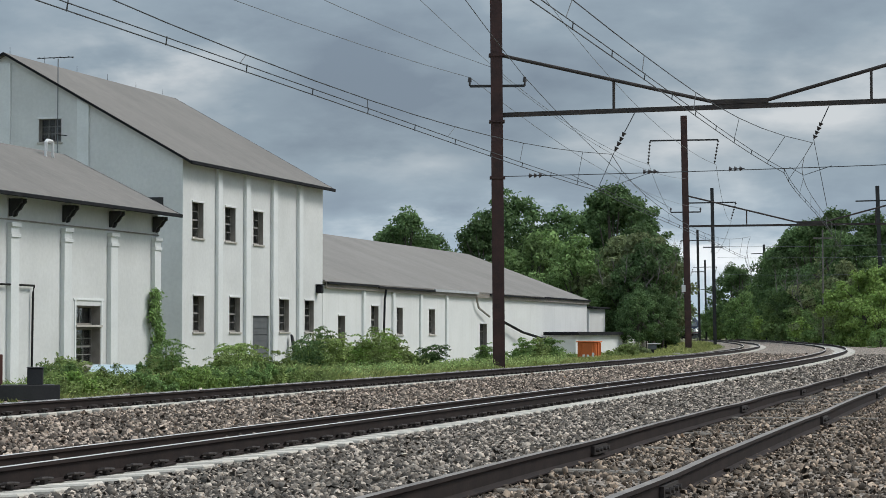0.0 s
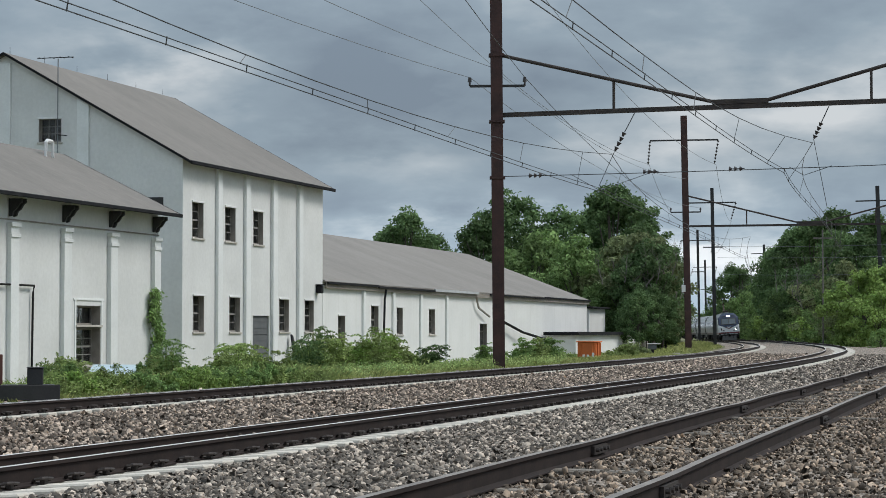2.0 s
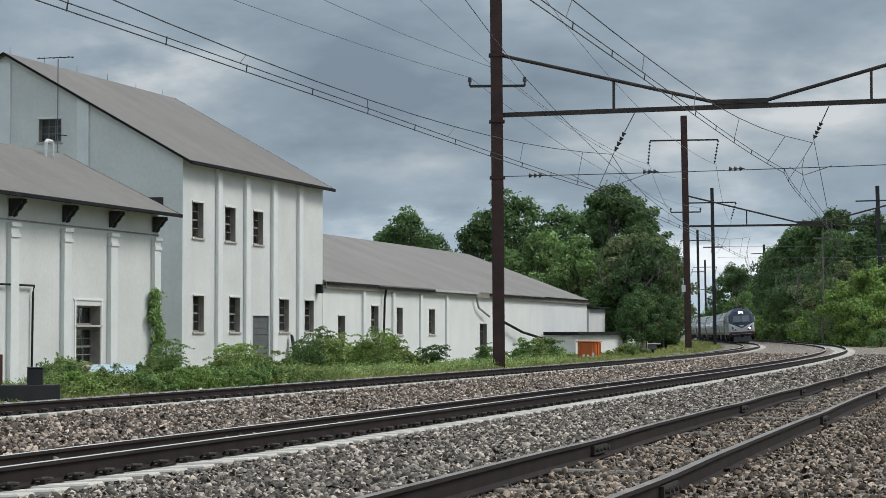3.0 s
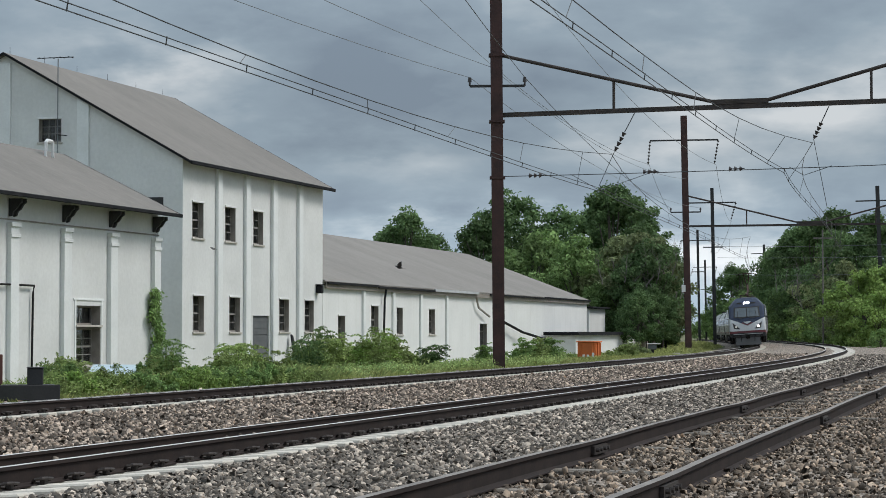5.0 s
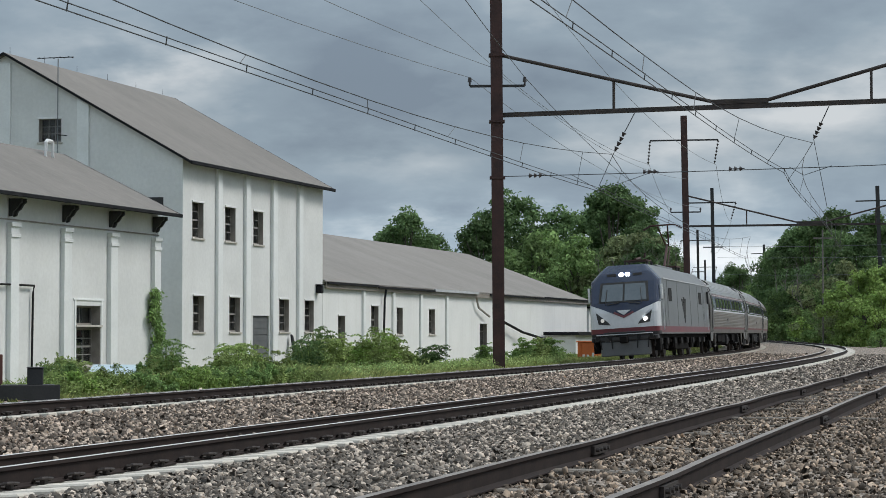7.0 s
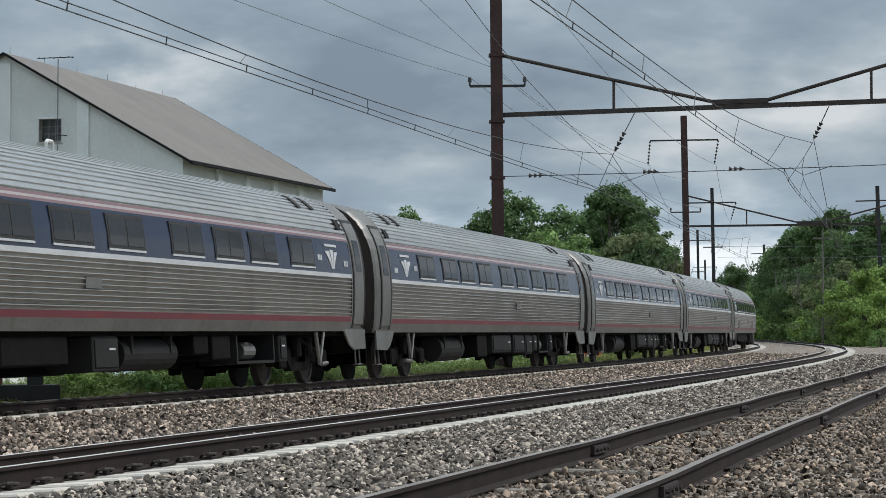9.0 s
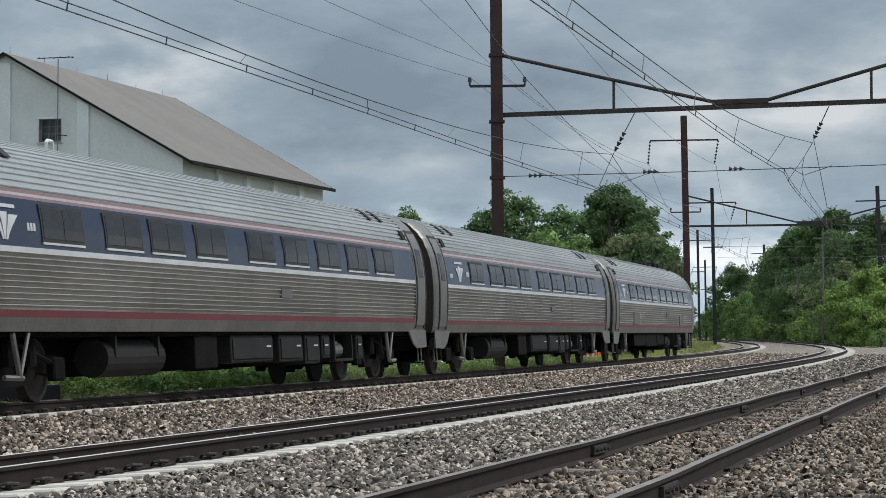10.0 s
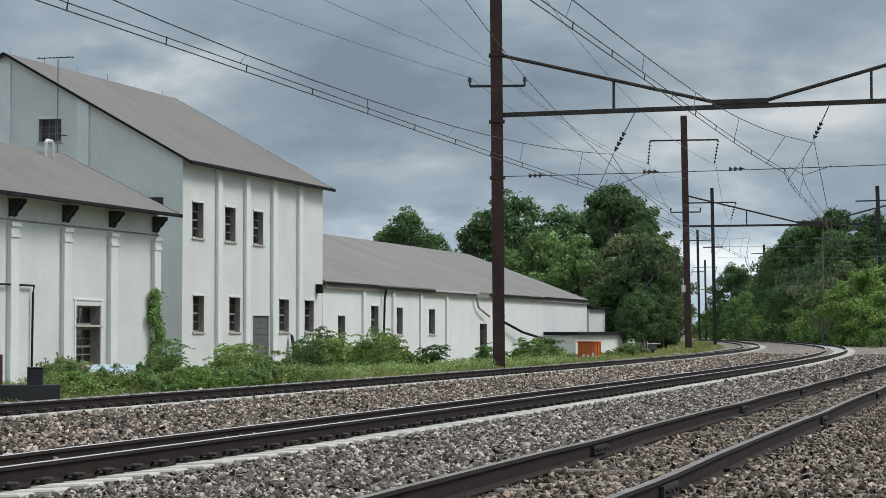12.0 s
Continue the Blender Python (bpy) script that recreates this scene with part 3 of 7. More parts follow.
wall_cells(bm, 0.35, ML - 0.35, 0, 0.35, -1.0, ME, wins_up + wins_lo + [mdoor])
part("wall", bm, M_WALL, mill)
part("wall", boxes((0.35, ML - 0.35, MD - 0.35, MD, -1.0, ME)), M_WALL, mill)
bm = bmesh.new()
gable(bm, 0, 0.35, MD, -1.0, ME, MR, [(5.76, 6.86, 9.47, 10.54)])
part("gable_wall", bm, M_WALL, mill)
bm = bmesh.new()
gable(bm, ML - 0.35, ML, MD, -1.0, ME, MR)
part("gable_wall", bm, M_WALL, mill)
for xa, xb in ((3.96, 4.53), (7.64, 8.25), (11.43, 12.09), (15.32, 15.93)):
    part("pilaster", boxes((xa, xb, -0.16, -0.002, -1.0, ME - 0.02), bev=0.015), M_PILASTER, mill)
bm = bmesh.new()
prism(bm, [(4.40, -1.0), (4.95, -1.0), (4.95, ME + 4.95 * 0.572 - 0.1), (4.40, ME + 4.40 * 0.572 - 0.1)], "x", -0.14, -0.002)
part("pilaster", bm, M_PILASTER, mill)
bm = bmesh.new()
prism(bm, [(8.20, -1.0), (8.76, -1.0), (8.76, MR - 0.4), (8.20, MR - 0.35)], "x", -0.14, -0.002)
part("pilaster", bm, M_PILASTER, mill)
for k, wdw in enumerate(wins_up + wins_lo):
    window(mill, *wdw, cols=2, rows=4)
window(mill, 5.76, 6.86, 9.47, 10.54, cols=3, rows=3, side=True)
shut = part("shutter_door", boxes((mdoor[0], mdoor[1], 0.10, 0.16, mdoor[2], mdoor[3])), M_DOOR, mill, "dark grey closed shutter door")
for k in range(9):
    part("panel", boxes((mdoor[0], mdoor[1], 0.085, 0.098, mdoor[2] + 0.3 * k + 0.02, mdoor[2] + 0.3 * k + 0.28)), M_DOOR, shut)
part("floor_slab", boxes((0.36, ML - 0.36, 0.36, MD - 0.36, -0.95, -0.8)), M_DARKIN, mill)
roof(mill, -0.25, ML + 0.55, MD, ME, MR, 0.45, 0.10, M_ROOF, M_EAVE)
for k in range(6):
    x = 0.4 + k * 3.6
    bm = bmesh.new()
    tube(bm, (x, MD / 2, MR + 0.1), (x, MD / 2, MR + 0.42), 0.012, 0.006, 5)
    part("lightning_rod", bm, M_EAVE, mill)

# low front building with bracketed eaves
office = thing("warehouse_building", pose(-14.316, 70.18, 0, 0, 0, ROT), "low white brick warehouse with bracketed eaves and pilasters", "building")
OL0, OL1, OD, OE, OR = -14.0, 12.45, 8.56, 6.02, 8.12
odoor = (4.75, 6.93, -0.8, 2.09)
bm = bmesh.new()
wall_cells(bm, OL0, OL1, 0, 0.35, -1.0, OE, [odoor])
part("wall", bm, M_WALL, office)
part("wall", boxes((OL0, OL1, OD - 0.35, OD, -1.0, OE)), M_WALL, office)
for xa in (OL0, OL1 - 0.35):
    bm = bmesh.new()
    gable(bm, xa, xa + 0.35, OD, -1.0, OE, OR)
    o = part("gable_wall", bm, M_WALL, office)
    o.location.x = 0.005 if xa > 0 else -0.005
for xa in (-8.5, -4.6, -0.82, 3.42, 7.53, 11.75):
    bm = boxes((xa, xa + 0.62, -0.16, -0.002, -1.0, 4.30))
    p_ = part("pilaster", bm, M_PILASTER, office)
    part("capital", boxes((xa - 0.04, xa + 0.66, -0.20, -0.004, 4.304, 4.42), (xa, xa + 0.62, -0.16, -0.004, 4.42, 4.66), (xa - 0.05, xa + 0.67, -0.22, -0.004, 4.66, 4.80), bev=0.008), M_PILASTER, p_)
    bm = bmesh.new()
    for dx_ in (0.08, 0.40):
        prism(bm, [(-0.02, 5.00), (-0.12, 5.02), (-0.18, 5.18), (-0.28, 5.24), (-0.40, 5.42), (-0.48, 5.46), (-0.48, 5.60), (-0.02, 5.60)], "x", xa + dx_, xa + dx_ + 0.11)
    part("bracket", bm, M_BLACK, office, "black carved eaves bracket")
part("cornice", boxes((OL0, OL1, -0.05, -0.002, 4.88, 4.925)), M_FASCIA, office, "thin brown string course")
# dark sheet behind the glazing stands in for the unlit room
part("dark_backing", boxes((odoor[0] - 0.2, odoor[1] + 0.2, 0.46, 0.50, -0.8, 2.3)), M_DARKIN, office)
window(office, 4.75, 6.93, -0.05, 1.28, cols=3, rows=4, deep=0.33, head=False, label="tall brown framed window under a transom")
window(office, 4.75, 6.93, 1.40, 2.09, cols=2, rows=1, deep=0.33, head=False, label="dark transom light")
part("transom", boxes((4.75, 6.93, 0.29, 0.44, 1.284, 1.396)), M_SILL, office, "pale transom bar")
part("door_panel", boxes((4.75, 6.93, 0.30, 0.38, -0.8, -0.145)), M_WFRAME, office)
part("lintel", boxes((4.5, 7.2, -0.03, -0.002, 2.28, 2.34), (4.62, 4.74, -0.03, -0.002, -0.8, 2.28), (6.95, 7.07, -0.03, -0.002, -0.8, 2.28)), M_PILASTER, office)
roof(office, OL0 - 0.4, OL1 + 0.40, OD, OE, OR, 0.80, 0.08, M_ROOF, M_EAVE)
bm = bmesh.new()
polytube(bm, [(-6, -0.12, 2.73), (1.05, -0.12, 2.72), (1.0, -0.10, 2.45), (0.98, -0.08, -0.5)], 0.04, 6)
part("downpipe", bm, M_UNDERBOX, office, "grey pipe along the wall")
bm = bmesh.new()
polytube(bm, [(9.8, 3.6, 7.6), (9.8, 3.6, 8.44), (9.9, 3.6, 8.5), (10.3, 3.6, 8.5), (10.4, 3.6, 8.44), (10.4, 3.6, 7.6)], 0.07, 8)
part("vent_pipe", bm, M_WHITE, office, "white bent vent pipe on the roof")

# long low shed
shed = thing("shed_building", pose(-6.165, 106.97, 0, 0, 0, 74.62), "long low white brick shed with sagging grey roof", "building")
SL, SD, SE, SR = 73.0, 20.4, 3.72, 7.56
SO = 0.2  # how far the eaves stand out
swins = [(2.68, 4.02, 0.6, 2.04), (8.98, 10.47, 0.98, 2.62), (14.25, 15.6, 0.98, 2.58), (21.57, 23.08, 0.98, 2.56)]
sdoor = (34.92, 37.05, -0.9, 1.72)
bm = bmesh.new()
wall_cells(bm, 0.01, SL, 0, 0.35, -1.1, SE, swins + [sdoor])
part("wall", bm, M_WALLB, shed)
part("wall", boxes((0.01, SL, SD - 0.35, SD, -1.1, SE)), M_WALLB, shed)
bm = bmesh.new()
gable(bm, SL + 0.002, SL + 0.35, SD, -1.1, SE, SR)
part("gable_wall", bm, M_WALLB, shed)
for xa in (7.1, 13.16, 19.3, 25.6):
    part("pilaster", boxes((xa, xa + 0.5, -0.12, -0.002, -1.1, SE - 0.25), bev=0.01), M_PILASTER, shed)
for wdw in swins:
    window(shed, *wdw, cols=2, rows=4)
window(shed, 34.95, 37.02, -0.9, 1.72, cols=3, rows=5, label="half-glazed double door")
bm = bmesh.new()
k_ = (SR - SE) / (SD / 2)
for s_ in (0, 1):
    pts = [(-SO, SE - SO * k_ + 0.02), (SD / 2, SR + 0.02), (SD / 2, SR + 0.10), (-SO, SE - SO * k_ + 0.10)]
    if s_:
        pts = [(SD - y, z) for y, z in pts]
    prism(bm, pts, "x", 0.02, SL + 0.6)
part("roof", bm, M_ROOFB, shed)
for a, b, d in ((0.1, 9.5, 0.0), (9.6, 22.0, -0.05), (37.0, 55.0, -0.03), (55.1, SL + 0.6, 0.02)):
    bm = bmesh.new()
    box(bm, a, b, -SO - 0.11, -SO - 0.002, SE - SO * k_ - 0.05 + d, SE - SO * k_ + 0.07 + d)
    part("gutter", bm, M_EAVE, shed, "dark sagging eaves gutter")
part("fascia", boxes((0.1, SL + 0.5, -SO + 0.01, -SO + 0.05, SE - 0.34, SE - 0.09)), M_FASCIA, shed, "weathered brown fascia board")
part("flashing", boxes((22.05, 33.5, -SO - 0.12, -SO - 0.002, SE - 0.14, SE + 0.01)), M_WHITESTRIPE, shed, "pale metal eaves flashing")
bm = bmesh.new()
polytube(bm, [(11.2, -0.24, 3.5), (11.1, -0.18, 3.0), (10.9, -0.15, -0.6)], 0.07, 6)
part("downpipe", bm, M_EAVE, shed, "dark downpipe")
bm = bmesh.new()
polytube(bm, [(40.0, -0.3, 1.9), (46.0, -0.5, 1.1), (56.0, -0.9, 0.3)], 0.09, 6)
part("drain_pipe", bm, M_EAVE, shed, "dark slanting drain pipe")
bm = bmesh.new()
polytube(bm, [(33.0, -0.22, 3.4), (33.8, -0.2, 2.7), (36.5, -0.3, 2.15)], 0.07, 6)
part("drain_pipe", bm, M_FASCIA, shed)

annex = thing("annex_building", pose(-6.165, 106.97, 0, 0, 0, 74.62) @ pose((SL + 0.8) * LONG, -0.1, 0), "small white flat-roofed annex at the shed's end", "building")
part("wall", boxes((0, 7.6, 0, 8.0, -1.1, 3.05), bev=0.01), M_WALLB, annex)
part("roof", boxes((-0.2, 8.3, -0.35, 8.4, 3.06, 3.22), bev=0.03), M_EAVE, annex, "dark overhanging flat roof")
leanto = thing("lean_to_shed", pose(-6.165, 106.97, 0, 0, 0, 74.62) @ pose(55 * LONG, -2.6, 0), "low whitewashed lean-to with dark roof edge", "shed")
part("wall", boxes((0, 38, 0, 2.3, -1.1, 0.86)), M_WALLB, leanto)
part("roof", boxes((-0.3, 31, -0.3, 2.4, 0.87, 1.12)), M_EAVE, leanto)
part("end_wall", boxes((30, 38.1, -0.08, -0.003, -1.1, 0.96)), M_CONCRETE, leanto, "white rendered end wall")

for b_ in (mill, office, shed, annex, leanto):
    b_.scale.x = LONG

# ---- catenary poles, beams and wires ----
def h_pole(bm, w, d, z0, z1, taper=1.0):
    """A broad-flanged steel column."""
    h, e, t = w / 2, d / 2, 0.05
    prism(bm, [(-h, -e), (h, -e), (h, -e + t), (t / 2, -e + t), (t / 2, e - t), (h, e - t), (h, e), (-h, e), (-h, e - t), (-t / 2, e - t), (-t / 2, -e + t), (-h, -e + t)], "z", z0, z1)


def insulator_string(bm, a, b, r=0.09, n=4):
    a, b = Vector(a), Vector(b)
    for k in range(n):
        p, q = a.lerp(b, (k + 0.1) / n), a.lerp(b, (k + 0.55) / n)
        tube(bm, p, q, r, r * 0.45, 8)
    tube(bm, a, b, 0.022, 0.022, 5)


def pole(x, y, z0, z1, w, label, lean=0.0):
    """A column that leans some degrees to the left."""
    t = thing("catenary_pole", pose(x + 9.0 * math.tan(radians(lean)), y, 0, 0, -lean, 0), label, "catenary pole", "catenary poles")
    bm = bmesh.new()
    h_pole(bm, w, w, z0, z1)
    part("column", bm, M_RUST if w > 0.4 else M_BLACK, t)
    part("base", boxes((-w * 0.8, w * 0.8, -w * 0.8, w * 0.8, z0 - 0.5, z0 + 0.04), bev=0.03), M_CONCRETE, t, "concrete footing")
    return t


def arm(parent, name, xa, xb, z, r=0.06, pins=True):
    p_ = part(name, boxes((xa, xb, -r, r, z - r, z + r), bev=0.01), M_BLACK, parent, "dark steel cross arm")
    if pins:
        for x in (xa, xb):
            bm = bmesh.new()
            tube(bm, (x, 0, z), (x, 0, z + 0.16), 0.04, 0.04, 6)
            tube(bm, (x, 0, z + 0.16), (x, 0, z + 0.34), 0.085, 0.06, 8)
            part("pin_insulator", bm, M_INSUL, p_)
    return p_


def beam(x, y, yaw, span, zl, zu, size, rise=0.0):
    """A bridge between two poles: a lower beam, and a tie that dips to it in the middle."""
    t = thing("catenary_beam", pose(x, y, 0, 0, 0, yaw), "dark steel beam bridging the tracks between two poles", "catenary beam", "catenary beams")
    bm = bmesh.new()
    prism(bm, [(0.15, zl - size), (span - 0.15, zl - size + rise), (span - 0.15, zl + size + rise), (0.15, zl + size)], "y", -size * 0.9, size * 0.9)
    part("lower_beam", bm, M_BEAM, t)
    mid, gap = span / 2, 0.05 * span
    zt = zl + size + 0.10 + rise / 2
    for a, b in (((0.15, 0, zu), (mid - gap, 0, zt)), ((mid + gap, 0, zt), (span - 0.15, 0, zu + rise))):
        part("tie_rod", tube_bm2(a, b, size * 0.8), M_BEAM, t)
    part("tie_plate", boxes((mid - gap - 0.1, mid + gap + 0.1, -size * 1.1, size * 1.1, zt - 0.09, zt + 0.09)), M_BEAM, t)
    for q in (0.245 * span, 0.755 * span):
        zz = zu + (zt - zu) * q / (mid - gap) if q < mid else zt + (zu + rise - zt) * (q - mid - gap) / (mid - gap)
        part("strut", boxes((q - 0.045, q + 0.045, -0.045, 0.045, zl + size, zz)), M_BEAM, t)
    return t


def tube_bm2(a, b, r):
    bm = bmesh.new()
    tube(bm, a, b, r, r, 8)
    return bm


YAW = math.degrees(math.atan2(-0.314, 0.94))
P1, P2, P3, P4 = (2.11, 81.26), (18.85, 161.59), (29.7, 229.00), (39.7, 324.11)
SPAN = 19.13
p1 = pole(*P1, -0.35, 16.5, 0.46, "tall rust-brown steel catenary pole beside the far track", 0.42)
arm(p1, "cross_arm", -1.05, 1.10, 10.75, 0.05)
bm = bmesh.new()
for z, y_ in ((9.35, 0.2), (11.95, 0.2), (7.15, 0.2)):
    box(bm, -0.30, 0.30, -0.28, 0.28, z - 0.05, z + 0.05)
part("collar", bm, M_RUST, p1)
p2 = pole(*P2, -0.4, 17.9, 0.46, "rust-brown steel catenary pole beside the curve", 0.95)
arm(p2, "cross_arm", -1.15, 1.15, 10.4, 0.05)
tp = arm(p2, "top_bracket", -2.65, 2.65, 16.0, 0.06, pins=False)
for s in (-1, 1):
    bm = bmesh.new()
    insulator_string(bm, (s * 2.65, 0, 15.95), (s * 2.65 - 0.2 - (0.15 if s > 0 else 0.0), 0, 14.1), 0.10, 7)
    part("insulator", bm, M_INSUL, tp)
for q, top, w, lab in ((P3, 16.9, 0.34, "slim dark catenary pole on the bend"), (P4, 16.9, 0.34, "distant dark catenary pole"), ((57.9, 459.9), 16.9, 0.38, "distant dark catenary pole")):
    pl = pole(*q, -0.9, top, w, lab, 0.9)
    arm(pl, "cross_arm", -1.1, 1.1, 10.4, 0.06, pins=False)
    a_ = arm(pl, "top_bracket", -2.6, 2.6, 15.3, 0.07, pins=False)
    for s in (-1, 1):
        bm = bmesh.new()
        insulator_string(bm, (s * 2.6, 0, 15.25), (s * 2.6 - 0.6, 0, 13.3), 0.12, 6)
        part("insulator", bm, M_INSUL, a_)
for x, y, lab in ((47.2, 225.3, "slim dark catenary pole in front of the trees"), (58.5, 378.6, "distant dark catenary pole among the trees")):
    pl = pole(x, y, -0.9, 16.9, 0.36, lab, 1.5)
    arm(pl, "top_bracket", -2.4, 2.4, 15.3, 0.07, pins=False)
e1 = (P1[0] + SPAN * 0.9485, P1[1] - SPAN * 0.3168)
e2 = (P2[0] + SPAN * 0.9655, P2[1] - SPAN * 0.2604)
pole(*e1, -0.35, 16.5, 0.46, "tall rust-brown steel catenary pole beside the siding")
pole(*e2, -0.4, 17.9, 0.46, "rust-brown steel catenary pole outside the curve")
b1 = beam(*P1, YAW, SPAN, 9.60, 11.95, 0.088, 0.05)
b2 = beam(*P2, math.degrees(math.atan2(-0.2585, 0.96)), SPAN, 9.30, 11.65, 0.08)


def beam_point(t, z, p=P1, d=(0.94, -0.314)):
    return Vector((p[0] + d[0] * t, p[1] + d[1] * t, z))


def hanger(p, q, name="suspension_insulator"):
    t = thing(name, Matrix(), "dark ribbed insulator hanging from the catenary beam", "insulator", "insulators")
    bm = bmesh.new()
    p, q = Vector(p), Vector(q)
    tube(bm, p, p.lerp(q, 0.5), 0.02, 0.02, 5)
    part("rod", bm, M_WIRE, t)
    for k in range(4):
        a, b = p.lerp(q, 0.5 + 0.5 * (k + 0.05) / 4), p.lerp(q, 0.5 + 0.5 * (k + 0.85) / 4)
        bm = bmesh.new()
        tube(bm, a, a.lerp(b, 0.6), 0.10, 0.05, 10)
        tube(bm, a.lerp(b, 0.6), b, 0.05, 0.04, 8)
        part("insulator_disc", bm, M_INSUL, t)


HA = (beam_point(5.55, 9.5), beam_point(4.75, 8.05))
HB = (beam_point(13.0, 9.52), beam_point(12.42, 8.30))
hanger(*HA)
hanger(*HB)


def sag(a, b, drop, n=12):
    a, b = Vector(a), Vector(b)
    out = []
    for k in range(n + 1):
        u = k / n
        p = a.lerp(b, u)
        p.z -= drop * 4 * u * (1 - u)
        out.append(p)
    return out


def wire(name, pts, r, label, material=None, group="overhead wires"):
    bm = bmesh.new()
    polytube(bm, pts, r, 5)
    return tagged(part(name, bm, material or M_WIRE), label, "wire", group)


def overhead_line(off, zc, zm, hold, seed, lift, reach):
    """Messenger, auxiliary and contact wires above a track, span by span, with droppers."""
    rnd = random.Random(seed)
    t = thing("catenary_line", Matrix(), "overhead contact line of dark wires with droppers and clips", "overhead line", "overhead lines")
    stations = [(-55.0, None), (11.0, None), (80.5, hold), (155.0, None), (230.0, None), (310.0, None)]
    mess, aux, con, drops, clips = [], [], [], [], []
    for (sa, ha), (sb, hb) in zip(stations[:-1], stations[1:]):
        n = 16
        for k in range(n + (1 if sb == stations[-1][0] else 0)):
            u = k / n
            s = sa + (sb - sa) * u
            # the wires lean outwards at the supports on the bend
            o = off + 0.85 * (1 - 4 * u * (1 - u)) ** 2 * (1 if s > 40 else 0)
            held = 1.0 if (u >= 0.5 and hb is not None) or (u < 0.5 and ha is not None) else 0.0
            p, tt, nn = along(s, o + held * reach * (2 * u - 1) ** 4)
            z = zm + (1.3 + (lift - 1.3) * held) * (2 * u - 1) ** 2
            mess.append(p + Vector((0, 0, z)))
            p2_, _, _ = along(s, off + (o - off) * 0.6)
            con.append(p2_ + Vector((0, 0, zc)))
            aux.append(p2_ + nn * 0.02 + Vector((0, 0, zc + 0.13)))
            if k % 2 == 1:
                drops.append((mess[-1], aux[-1] + tt * rnd.uniform(-0.9, 0.2)))
            clips.append((con[-1], aux[-1]))
    for nm, pts, r in (("messenger_wire", mess, 0.013), ("auxiliary_wire", aux, 0.012), ("contact_wire", con, 0.013)):
        bm = bmesh.new()
        polytube(bm, pts, r, 5)
        part(nm, bm, M_WIRE, t)
    for a, b in drops:
        bm = bmesh.new()
        tube(bm, a, b, 0.010, 0.010, 4)
        part("dropper", bm, M_WIRE, t)
    for a, b in clips:
        bm = bmesh.new()
        tube(bm, a - Vector((0, 0, 0.02)), b + Vector((0, 0, 0.02)), 0.014, 0.014, 5)
        part("wire_clip", bm, M_WIRE, t)
    return t


overhead_line(0.0, 6.60, 6.94, HA, 1, 1.15, 0.0)
overhead_line(SPACING, 7.24, 7.82, HB, 2, 0.55, 0.75)

# steady span across the tracks, with insulators
sp = thing("steady_span", Matrix(), "thin span wire with ribbed insulators across the tracks", "span wire")
a, b = beam_point(0.2, 7.20), beam_point(19.0, 7.35)
bm = bmesh.new()
polytube(bm, sag(a, b, 0.05), 0.016, 5)
part("wire", bm, M_WIRE, sp)
for u in (0.075, 0.318, 0.495):
    bm = bmesh.new()
    p = a.lerp(b, u)
    insulator_string(bm, p - (b - a).normalized() * 0.30, p + (b - a).normalized() * 0.30, 0.10, 3)
    part("insulator", bm, M_INSUL, sp)
bm = bmesh.new()
p, q = a.lerp(b, 0.80), a.lerp(b, 0.86)
tube(bm, p, q, 0.035, 0.035, 6)
part("turnbuckle", bm, M_WIRE, sp)

# pull-off wires where the line is held on the bend
for x0, y0, z0, x1, y1, z1 in ((HA[1].x, HA[1].y, HA[1].z, 6.1, 81.3, 6.85), (HB[1].x, HB[1].y, HB[1].z, 14.24, 77.2, 5.75)):
    wire("pull_off_wire", [Vector((x0, y0, z0)), Vector((x1, y1, z1))], 0.012, "thin slanting pull-off wire", M_WIRE)
for a, b in ((beam_point(11.5, 7.29), beam_point(12.05, 6.97)), (beam_point(13.1, 7.3), beam_point(12.05, 6.97)), (beam_point(3.0, 7.22), (6.2, 82.2, 6.72)), ((6.2, 82.2, 6.72), beam_point(6.3, 7.25))):
    wire("bridle_wire", [Vector(a), Vector(b)], 0.012, "thin bridle wire below the span", M_WIRE)

# feeders on the cross arms and pole tops
def from_arm(px, py, pz, ahead, back, drop, r, label, m):
    mid = Vector((px, py, pz))
    wire("feeder_wire", sag(mid, Vector(ahead), drop) , r, label, m)
    wire("feeder_wire", sag(Vector(back), mid, drop), r, label, m)


from_arm(P1[0] + 1.10, P1[1], 11.08, (P2[0] - 1.15, P2[1], 10.72), (-7.5, 4.6, 13.6), 0.6, 0.014, "dark feeder wire between pole arms", M_WIRE)
from_arm(P1[0] - 1.05, P1[1], 11.08, (P2[0] + 1.15, P2[1], 10.72), (-21.0, 9.2, 12.0), 1.0, 0.011, "thin grey feeder wire", M_WIRE2)
from_arm(P1[0] - 0.25, P1[1], 11.5, (P2[0], P2[1], 13.0), (-18.0, 9.2, 12.6), 1.0, 0.011, "thin grey feeder wire", M_WIRE2)
